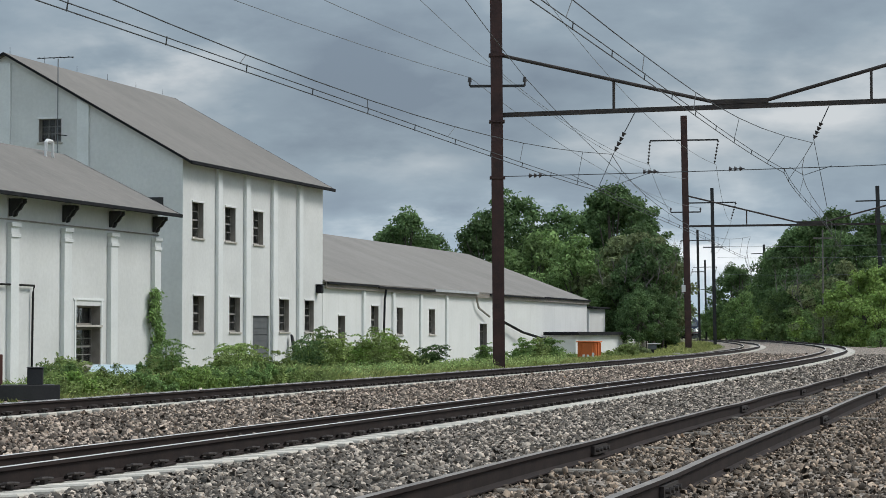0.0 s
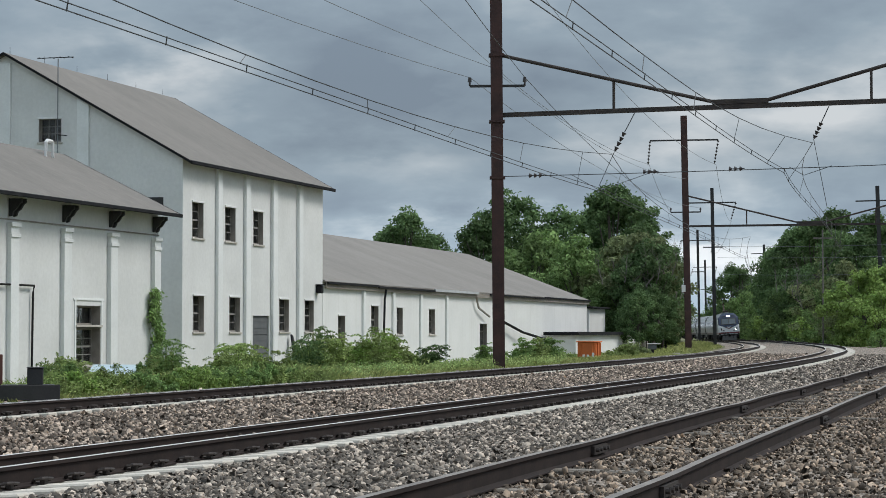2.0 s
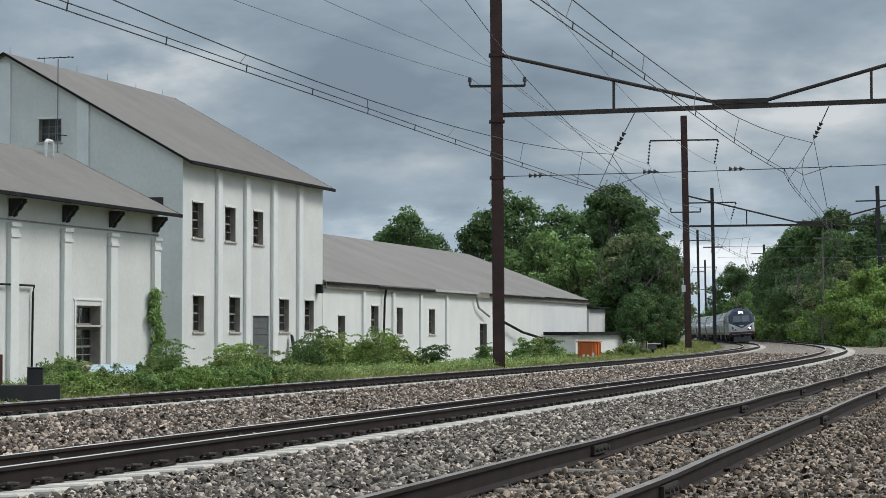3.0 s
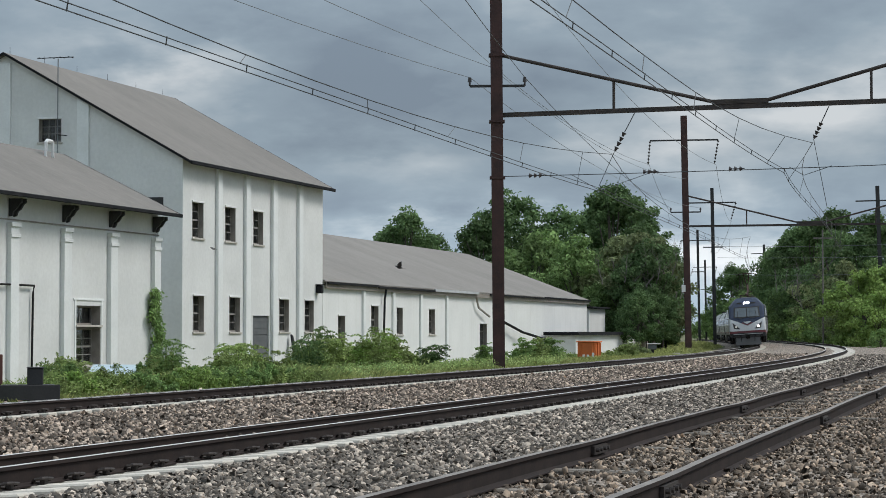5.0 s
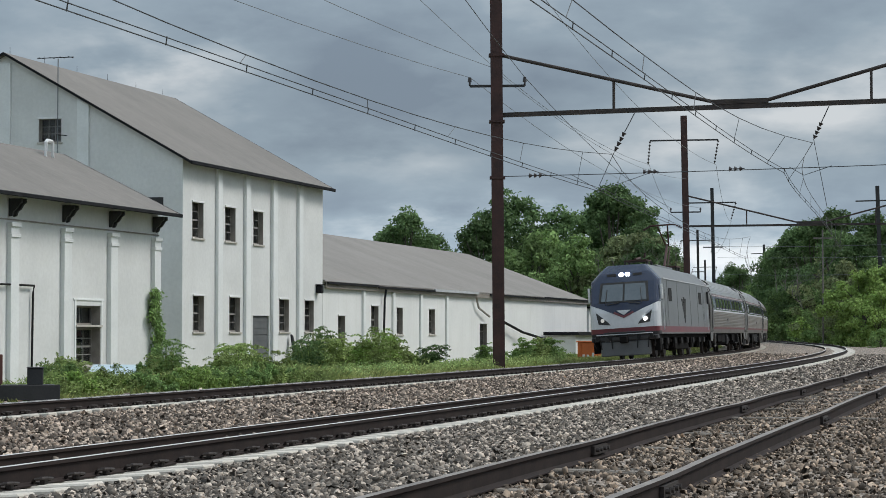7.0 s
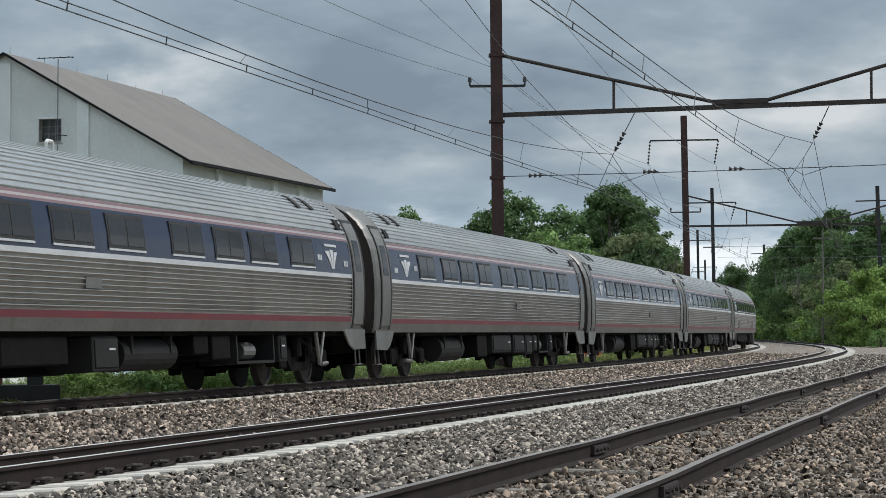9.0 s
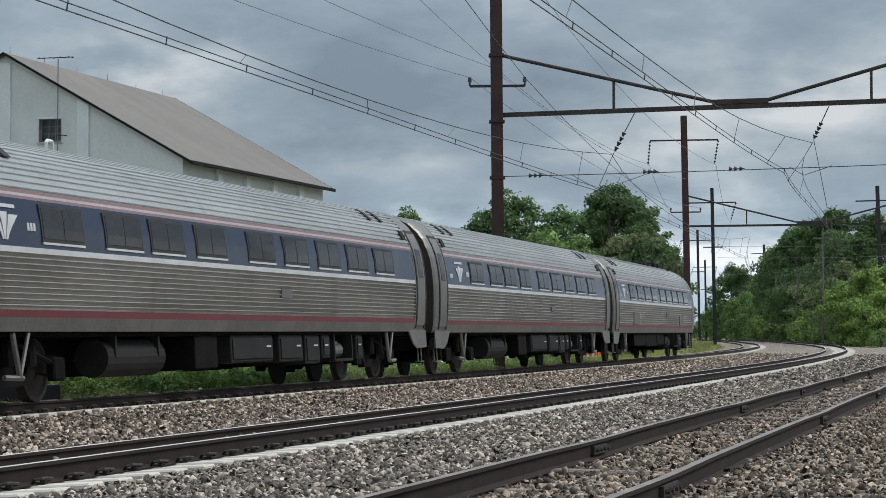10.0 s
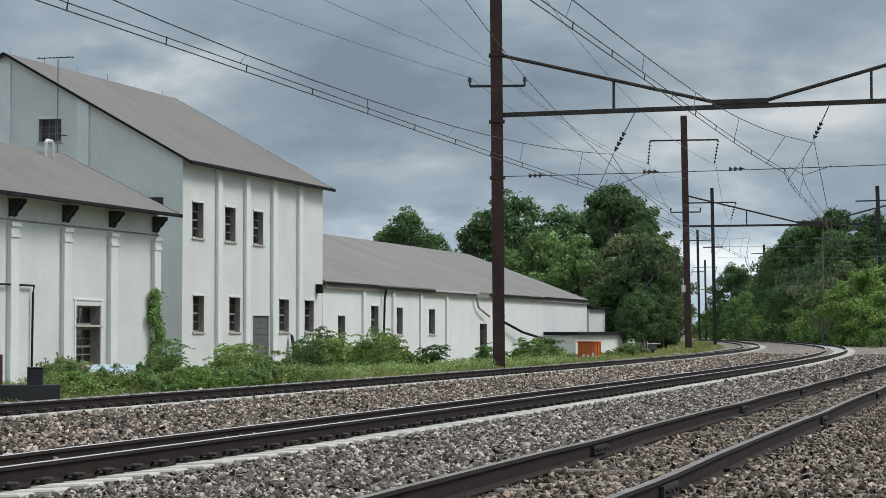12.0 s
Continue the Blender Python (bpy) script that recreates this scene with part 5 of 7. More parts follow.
for k in range(3):
    coaches.append(coach("stainless steel fluted coach with blue band and emblem"))
coaches.append(coach("stainless steel cab coach with rounded rear end and roof boxes", cab=True))


def loco_w(z):
    return float(np.interp(z, [0.9, 1.0, 3.18, 3.58, 3.78, 3.83], [1.47, 1.49, 1.49, 1.12, 0.92, 0.84]))


def nose_x(z):
    return float(np.interp(z, [0.95, 1.3, 1.9, 2.3, 3.1, 3.5, 3.83], [10.12, 10.15, 10.08, 9.90, 9.36, 9.05, 8.55]))


def make_locomotive():
    c = thing("locomotive", Matrix(), "silver electric locomotive with blue and white nose, lit headlights", "locomotive")
    zs = [0.95, 1.02, 1.26, 1.6, 2.2, 2.8, 3.18, 3.3, 3.58, 3.78, 3.83]
    prof = [(-loco_w(z), z) for z in zs] + [(loco_w(z), z) for z in zs[::-1]]
    mats = [0, 1] + [0] * (len(zs) - 3)
    mats = mats + [0] + mats[::-1]
    bm = bmesh.new()
    vv = loft(bm, [[(x, y, z) for y, z in prof] for x in (-10.1, -9.8, 0.0, 8.3)], mats)
    bm.faces.new(vv[0])
    bmesh.ops.recalc_face_normals(bm, faces=bm.faces)
    part("body", bm, [M_LOCO, M_RED], c)
    # nose: columns from one side round the front to the other, rows that follow the chevron
    def wrap(z, u):
        """Point of the nose at height z; u from -1 (one side) over 0 (middle) to 1."""
        w, xf = loco_w(z), nose_x(z)
        wf = w * 0.86
        key = [(xf + 0.03, 0.0), (xf, wf * 0.6), (xf - 0.05, wf), (xf - 0.11, w * 0.945), (xf - 0.22, w * 0.985), (xf - 0.42, w), (max(xf - 0.80, 8.302), w)]
        at_u = [0.0, 0.44, 0.70, 0.76, 0.81, 0.88, 1.0]
        return (float(np.interp(abs(u), at_u, [k[0] for k in key])), math.copysign(float(np.interp(abs(u), at_u, [k[1] for k in key])), u), z)

    def chevron(u):
        return 1.66 + 0.60 * min(1.0, abs(u) / 0.80)
    bm = bmesh.new()
    us = [k / 40 for k in range(-40, 41)]
    zones = [(lambda u: 0.95, lambda u: 1.08, 1, 2), (lambda u: 1.08, lambda u: 1.27, 2, 1), (lambda u: 1.27, lambda u: chevron(u) - 0.05, 6, 4),
             (lambda u: chevron(u) - 0.05, chevron, 1, 5), (chevron, lambda u: 3.83, 22, 3)]
    for lo, hi, n, mi in zones:
        rows = [[bm.verts.new(wrap(lo(u) + (hi(u) - lo(u)) * j / n, u)) for u in us] for j in range(n + 1)]
        for p, q in zip(rows[:-1], rows[1:]):
            for i in range(len(us) - 1):
                bm.faces.new((p[i], p[i + 1], q[i + 1], q[i])).material_index = mi
        if mi == 3:
            bm.faces.new(rows[-1]).material_index = 3
    for sg in (-1, 1):  # the silver sides behind it
        rows = [[bm.verts.new((8.302, sg * loco_w(z), z)), bm.verts.new(wrap(z, sg))] for z in zs]
        for p, q, z in zip(rows[:-1], rows[1:], zs):
            bm.faces.new((p[0], p[1], q[1], q[0])).material_index = 1 if z == 1.02 else 0
    bmesh.ops.remove_doubles(bm, verts=bm.verts[:], dist=0.0005)
    bmesh.ops.recalc_face_normals(bm, faces=bm.faces)
    nose = part("nose", bm, [M_LOCO, M_RED, M_BLACK, M_BLUE, M_LOCOWHITE, M_WHITESTRIPE], c, "blue nose with white chevron and red stripe")

    def on_nose(y, z, off):
        w = loco_w(z) * 0.86
        a = abs(y)
        x = float(np.interp(a, [0, w * 0.6, w, loco_w(z) * 0.975], [nose_x(z) + 0.03, nose_x(z), nose_x(z) - 0.05, nose_x(z) - 0.22]))
        return (x + off, y, z)

    def nose_plate(name, quad, material, off=0.02, label="", n=6):
        """A plate laid on the nose: quad of (y, z) corners, bottom pair then top pair."""
        bm = bmesh.new()
        (a, b), (d_, e_) = quad[:2], quad[2:]
        rows = []
        for j in range(n + 1):
            v = j / n
            row = []
            for i in range(n + 1):
                u = i / n
                y = (a[0] * (1 - u) + b[0] * u) * (1 - v) + (d_[0] * (1 - u) + e_[0] * u) * v
                z = (a[1] * (1 - u) + b[1] * u) * (1 - v) + (d_[1] * (1 - u) + e_[1] * u) * v
                row.append(bm.verts.new(on_nose(y, z, off)))
            rows.append(row)
        for j in range(n):
            for i in range(n):
                bm.faces.new((rows[j][i], rows[j][i + 1], rows[j + 1][i + 1], rows[j + 1][i]))
        bmesh.ops.recalc_face_normals(bm, faces=bm.faces)
        bmesh.ops.solidify(bm, geom=bm.faces[:], thickness=0.03)
        return part(name, bm, material, nose, label)
    nose_plate("windshield_frame", [(-1.08, 2.30), (1.08, 2.30), (-1.02, 3.12), (1.02, 3.12)], M_RUBBER, 0.015)
    for s in (-1, 1):
        lo, hi = sorted((s * 0.04, s * 0.98)), sorted((s * 0.04, s * 0.91))
        nose_plate("windshield", [(lo[0], 2.36), (lo[1], 2.36), (hi[0], 3.04), (hi[1], 3.04)], M_SHIELD, 0.03)
        nose_plate("lamp_recess", [(s * 0.58, 1.40), (s * 1.10, 1.46), (s * 0.66, 1.50), (s * 1.20, 1.94)], M_BLACK, 0.018, "slanted black lamp recess")
        bm = bmesh.new()
        x, y, z = on_nose(s * 0.92, 1.60, 0.0)
        tube(bm, (x - 0.02, y, z), (x + 0.05, y, z), 0.085, 0.08, 16)
        part("ditch_light", bm, M_LAMP if s > 0 else M_LAMPDIM, nose, "lit round lamp" if s > 0 else "dim round lamp")
        bm = bmesh.new()
        x, y, z = on_nose(s * 0.13, 3.42, 0.0)
        tube(bm, (x - 0.1, y, z), (x + 0.05, y, z), 0.105, 0.10, 16)
        part("headlight", bm, M_LAMP, nose, "lit round headlight")
        nose_plate("marker_bars", [(s * 0.36 if s > 0 else -0.75, 3.37), (0.75 if s > 0 else -0.36, 3.37), (s * 0.36 if s > 0 else -0.75, 3.47), (0.75 if s > 0 else -0.36, 3.47)], M_UNDERBOX, 0.012)
        bm = bmesh.new()
        xm = on_nose(0.4 * s, 2.3, 0.05)
        polytube(bm, [on_nose(s * 0.72, 2.22, 0.06), on_nose(s * 0.2, 2.28, 0.06)], 0.02, 5)
        polytube(bm, [on_nose(s * 0.78, 2.25, 0.07), on_nose(s * 0.72, 2.85, 0.07)], 0.016, 5)
        part("wiper", bm, M_RUBBER, nose)
        part("mirror", boxes((9.15, 9.28, s * 1.56 - 0.05, s * 1.56 + 0.05, 2.35, 2.95), bev=0.02), M_WHITE, c, "pale side mirror housing")
        bm = bmesh.new()
        box(bm, 8.55, 8.85, s * 1.492 - 0.008, s * 1.492 + 0.012, 2.3, 2.95)
        part("cab_window", bm, M_CARGLASS, c)
        bm = bmesh.new()
        for gx in (5.8, -6.2):
            box(bm, gx - 0.55, gx + 0.55, s * 1.492 - 0.01, s * 1.492 + 0.014, 2.3, 2.85)
        part("side_grille", bm, M_UNDERBOX, c)
        for gx in (6.75, 3.2, -1.9, -5.0, -7.4):
            part("panel_seam", boxes((gx - 0.014, gx + 0.014, s * 1.494 - 0.006, s * 1.494 + 0.006, 1.28, 3.15)), M_STEELFLAT, c)
        part("roof_gutter", boxes((-9.9, 8.2, s * 1.49 - 0.03, s * 1.49 + 0.035, 3.19, 3.23)), M_WHITESTRIPE, c, "pale strip along the roof edge")
        part("rear_mirror", boxes((-9.3, -9.17, s * 1.56 - 0.05, s * 1.56 + 0.05, 2.35, 2.95), bev=0.02), M_BLACK, c)
        bm = bmesh.new()
        for gx in (-8.4, -6.3, -3.6, -1.2, 1.2, 3.6, 6.3, 8.4):
            box(bm, gx - 0.28, gx + 0.28, s * 1.30 - 0.06, s * 1.30 + 0.06, 0.55, 0.79, bev=0.02)
        part("equipment_box", bm, M_UNDERBOX, c)
        for gx in (8.75, -8.9):
            bm = bmesh.new()
            tube(bm, (gx, s * 1.53, 1.1), (gx, s * 1.53, 2.2), 0.018, 0.018, 5)
            part("handrail", bm, M_WHITESTRIPE, c)
        bm = bmesh.new()
        for gx in (7.4, -8.2):
            box(bm, gx - 0.36, gx + 0.36, s * 1.492 - 0.01, s * 1.492 + 0.01, 1.25, 3.0)
        part("side_door", bm, M_LOCO, c)
        # dark leaf-shaped emblem of three blades
        bm = bmesh.new()
        for a0, a1, b0, b1, zt in ((1.10, 0.46, 0.10, 0.03, 2.46), (0.36, -0.16, 0.01, -0.06, 2.54), (-0.26, -0.72, -0.08, -0.16, 2.48)):
            blade(bm, 0.6, 1, a0, a1, b0, b1, 1.42, zt, lambda z: s * 1.503, s)
        part("emblem", bm, M_RUBBER, c, "dark three-bladed emblem")
    nose_plate("nose_emblem", [(-0.03, 1.80), (0.03, 1.80), (-0.30, 1.98), (0.30, 1.98)], M_WHITESTRIPE, 0.02, "small pale wedge emblem")
    for s in (-1, 1):
        lo, hi = sorted((0.0, s * 0.44)), sorted((0.0, s * 0.40))
        zl, zh = (1.67, 1.855) if s > 0 else (1.855, 1.67)
        nose_plate("red_edge", [(lo[0], zl), (lo[1], zh), (hi[0], zl + 0.09), (hi[1], zh + 0.075)], M_RED, 0.012, "red edging below the emblem")
    part("pilot", boxes((9.75, 10.2, -1.05, 1.05, 0.16, 0.75), bev=0.04), M_DOOR, c, "grimy steel plough plate")
    part("buffer_beam", boxes((9.7, 10.25, -1.42, 1.42, 0.76, 0.945), (10.25, 10.33, -0.9, 0.9, 1.06, 1.12), bev=0.03), M_BLACK, c)
    part("coupler", boxes((10.1, 10.7, -0.16, 0.16, 0.66, 0.95), bev=0.04), M_UNDER, c)
    for s in (-1, 1):
        bm = bmesh.new()
        polytube(bm, [(10.05, s * 1.25, 0.5), (10.3, s * 1.3, 0.62), (10.3, s * 1.3, 0.92)], 0.03, 6)
        part("grab_rail", bm, M_UNDERBOX, c)
        part("step", boxes((9.2, 9.7, s * 1.3 - 0.13, s * 1.3 + 0.13, 0.3, 0.94), bev=0.02), M_UNDER, c)
    part("anticlimber", boxes((10.10, 10.30, -1.2, 1.2, 1.0, 1.04), bev=0.01), M_WHITESTRIPE, c, "pale worn step edge")
    for y in (-1.15, -0.62, 0.62, 1.15):
        bm = bmesh.new()
        tube(bm, (10.1, y, 0.90), (10.36, y, 0.90), 0.09, 0.08, 10)
        tube(bm, (10.3, y * 0.9, 0.86), (10.34, y * 0.86, 0.45), 0.03, 0.03, 6)
        part("jumper_cable", bm, M_UNDERBOX, c, "dark socket with hanging cable")
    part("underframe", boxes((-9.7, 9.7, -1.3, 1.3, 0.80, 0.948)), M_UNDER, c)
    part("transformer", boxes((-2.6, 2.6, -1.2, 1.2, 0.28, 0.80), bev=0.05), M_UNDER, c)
    for s in (-1, 1):
        truck(c, s * 4.95, 2.8, 0.56, "two-axle truck in shade-darkened black")
        bm = bmesh.new()
        for q in (-7.8, -6.4, -3.3, 3.3, 6.4, 7.8):
            tube(bm, (q, s * 1.25, 0.35), (q + 0.12, s * 1.25, 0.93), 0.06, 0.05, 8)
        part("damper", bm, M_UNDERBOX, c, "pale damper strut")
    # roof gear
    part("roof_housing", boxes((-3.0, 2.6, -0.62, 0.62, 3.832, 3.98), bev=0.03), M_LOCO, c)
    bm = bmesh.new()
    for q in (-6.5, -5.5, 3.8, 5.2):
        for y in (-0.5, 0.5):
            tube(bm, (q, y, 3.83), (q, y, 4.08), 0.06, 0.05, 8)
    part("insulator", bm, M_INSUL, c)
    bm = bmesh.new()
    box(bm, -6.6, -4.8, -0.6, 0.6, 4.08, 4.14)
    polytube(bm, [(-4.9, 0, 4.14), (-6.6, 0, 5.2)], 0.07, 6)
    polytube(bm, [(-5.2, 0.12, 4.14), (-6.75, 0.12, 5.1)], 0.03, 6)
    for y in (-0.25, 0.25):
        polytube(bm, [(-6.6, y * 0.3, 5.2), (-5.2, y, 6.05)], 0.04, 6)
    for x in (-5.4, -5.0):
        polytube(bm, [(x, -0.95, 5.9), (x, -0.6, 6.08), (x, 0.6, 6.08), (x, 0.95, 5.9)], 0.03, 6)
    part("pantograph_arm", bm, M_RUST, c, "raised rust-brown current collector")
    bm = bmesh.new()
    box(bm, 3.8, 5.6, -0.5, 0.5, 4.08, 4.13)
    polytube(bm, [(5.4, 0, 4.15), (3.8, 0, 4.26)], 0.06, 6)
    polytube(bm, [(3.8, 0.2, 4.28), (5.8, 0.5, 4.36)], 0.04, 6)
    part("pantograph_arm", bm, M_RUST, c, "folded current collector")
    return c


locomotive = make_locomotive()
for v in [locomotive] + coaches:
    v.scale = (1.0, 1.02, 1.085)

# ---- plants ----
def quad_cloud(name, centres, sizes, ups, material, parent=None, aspect=0.6, rs=None):
    """Many small leaves: each a folded quad, turned at random about a loose normal."""
    rs = rs or np.random.RandomState(3)
    n = len(centres)
    nrm = ups + rs.normal(0, 0.75, (n, 3))
    nrm /= np.linalg.norm(nrm, axis=1)[:, None] + 1e-9
    ref = rs.normal(0, 1, (n, 3))
    a = np.cross(nrm, ref)
    a /= np.linalg.norm(a, axis=1)[:, None] + 1e-9
    b = np.cross(nrm, a)
    s = sizes[:, None]
    fold = nrm * s * 0.18
    v = np.stack([centres - a * s, centres - b * s * aspect + fold, centres + a * s, centres + b * s * aspect + fold], 1).reshape(-1, 3)
    me = bpy.data.meshes.new(name)
    me.vertices.add(4 * n)
    me.vertices.foreach_set("co", v.ravel().astype(np.float32))
    me.loops.add(4 * n)
    me.loops.foreach_set("vertex_index", np.arange(4 * n, dtype=np.int32))
    me.polygons.add(n)
    me.polygons.foreach_set("loop_start", np.arange(0, 4 * n, 4, dtype=np.int32))
    me.update(calc_edges=True)
    me.materials.append(material)
    ob = new(name, me)
    if parent is not None:
        ob.parent = parent
    return ob


def clump_points(rs, blobs, per, shell=0.55):
    """Leaf places on and in lumpy balls: blobs are (x, y, z, rx, rz)."""
    cs, ns = [], []
    for x, y, z, rx, rz in blobs:
        m = int(per * rx * rx)
        d = rs.normal(0, 1, (m, 3))
        d /= np.linalg.norm(d, axis=1)[:, None]
        r = shell + (1 - shell) * rs.rand(m) ** 0.6
        r *= 1 + 0.16 * rs.normal(0, 1, m)
        cs.append(np.array([x, y, z]) + d * r[:, None] * np.array([rx, rx, rz]))
        ns.append(d + np.array([0, 0, 0.5]))
    return np.concatenate(cs), np.concatenate(ns)


def tree(name, seed, h, w, material, m, label, leaf=0.20, low=0.18, per=165, lumps=64, crown="round", bare=False):
    rs = np.random.RandomState(seed)
    t = thing(name, m, label, "tree", "trees along the line")
    bm = bmesh.new()
    trunk_top = h * 0.55
    pts = [Vector((0, 0, -0.6))]
    for k in range(1, 5):
        pts.append(Vector((rs.normal(0, 0.12) * k * 0.5, rs.normal(0, 0.12) * k * 0.5, trunk_top * k / 4)))
    r0 = 0.022 * h + 0.05
    for k in range(4):
        tube(bm, pts[k], pts[k + 1], r0 * (1 - 0.17 * k), r0 * (1 - 0.17 * (k + 1)), 8)
    blobs = []
    for k in range(lumps):
        u = rs.rand() ** 0.8
        z = h * (low + (0.93 - low) * u)
        reach = w * (math.sin(math.pi * min(1, 0.16 + 0.80 * u)) ** 0.75 if crown == "round" else (1.02 - 0.72 * u))
        ang = rs.rand() * math.tau
        q = reach * math.sqrt(rs.rand()) * 0.95
        rad = w * rs.uniform(0.13, 0.27) * (1.0 - 0.2 * u)
        blobs.append((q * math.cos(ang), q * math.sin(ang), z, rad, rad * rs.uniform(0.6, 0.9)))
    for bx, by, bz, br, _ in blobs[: 20]:
        base = pts[2].lerp(pts[4], rs.rand())
        if bz > base.z * 0.6:
            tube(bm, base, Vector((bx, by, bz)), r0 * 0.32, r0 * 0.07, 5)
    part("trunk", bm, M_BARK, t)
    c, n = clump_points(rs, blobs, per)
    s = leaf * rs.uniform(0.6, 1.25, len(c))
    cr = quad_cloud("crown", c, s, n, material, t, rs=rs)
    if bare:
        for k in range(9):
            bm = bmesh.new()
            # a crooked limb with side twigs that fork once more
            p = Vector((rs.normal(0, 0.30) * w, -w * rs.uniform(0.7, 0.95), h * rs.uniform(0.35, 0.68)))
            d = Vector((rs.normal(0, 0.35), -0.12, 1.0)).normalized()
            r = 0.05
            for q in range(6):
                e = p + d * rs.uniform(0.3, 0.55)
                tube(bm, p, e, r, r * 0.8, 4)
                for g in range(2):
                    tw = (d + Vector((rs.normal(0, 0.8), rs.normal(0, 0.3), rs.uniform(-0.2, 0.5)))).normalized()
                    m_ = e + tw * rs.uniform(0.3, 0.6)
                    tube(bm, e, m_, r * 0.45, r * 0.3, 3)
                    tube(bm, m_, m_ + (tw + Vector((rs.normal(0, 0.5), 0, 0.4))).normalized() * rs.uniform(0.25, 0.5), r * 0.3, 0.006, 3)
                p, r = e, r * 0.8
                d = (d + Vector((rs.normal(0, 0.25), rs.normal(0, 0.12), 0.05))).normalized()
            part("bare_branch", bm, M_DEAD, t, "pale dead branch")
    return t


DEEP = 0.9234


def at(px, y):
    """A place on the ground from its bearing and range."""
    return (px / 4000.0 * y, y * DEEP)


def spot(px, y, s=1.0, rz=0.0, z=-0.95):
    return pose(px / 4000.0 * y, y * DEEP, z, 0, 0, rz) @ Matrix.Scale(s, 4)


def place(src, m, rec=None):
    o = copy_thing(src, Matrix())
    loc, rot, sc = m.decompose()
    o.location, o.rotation_euler, o.scale = loc, rot.to_euler(), sc
    return o


# the source trees, one of each form
def set_back(px, y, s, w):
    """Moves a tree away from the eye until it stands clear of the tracks."""
    for k in range(60):
        yy = y + 5.0 * k
        r = 0.5 * w * s * yy / y
        if px / 4000 * yy - r > line_x(yy * 0.9234) + SPACING + 1.9:
            break
    return px, yy, s * yy / y


T_DARK = tree("tree", 11, 14.6, 5.0, M_LEAF2, spot(-62, 255, 1.13), "dark green broadleaf tree behind the shed")
T_MID = tree("tree", 12, 11.5, 5.2, M_LEAF1, spot(155, 212, 1.0), "mid-green rounded tree behind the shed", low=0.1)
T_TALL = tree("tree", 13, 18.2, 5.6, M_LEAF2, spot(300, 232, 1.0), "tall dark green tree above the shed roof", low=0.2)
T_OLIVE = tree("tree", 14, 11.0, 4.8, M_LEAF4, spot(355, 200, 1.0), "olive tree with pale dead branches", low=0.08, bare=True)
T_LIGHT = tree("tree", 15, 8.4, 4.4, M_LEAF3, spot(*set_back(745, 225, 1.0, 4.4)), "light green leafy tree beside the curve", low=0.05)
T_BUSH = tree("shrub", 16, 4.4, 3.0, M_LEAF1, spot(*set_back(560, 262, 1.0, 3.0)), "dense green shrub along the track", low=0.02, per=240, lumps=34, leaf=0.16)
T_BUSHL = tree("shrub", 17, 3.6, 2.8, M_LEAF3, spot(*set_back(655, 235, 1.0, 2.8)), "light green shrub along the track", low=0.02, per=240, lumps=32, leaf=0.16)
rt = random.Random(4)
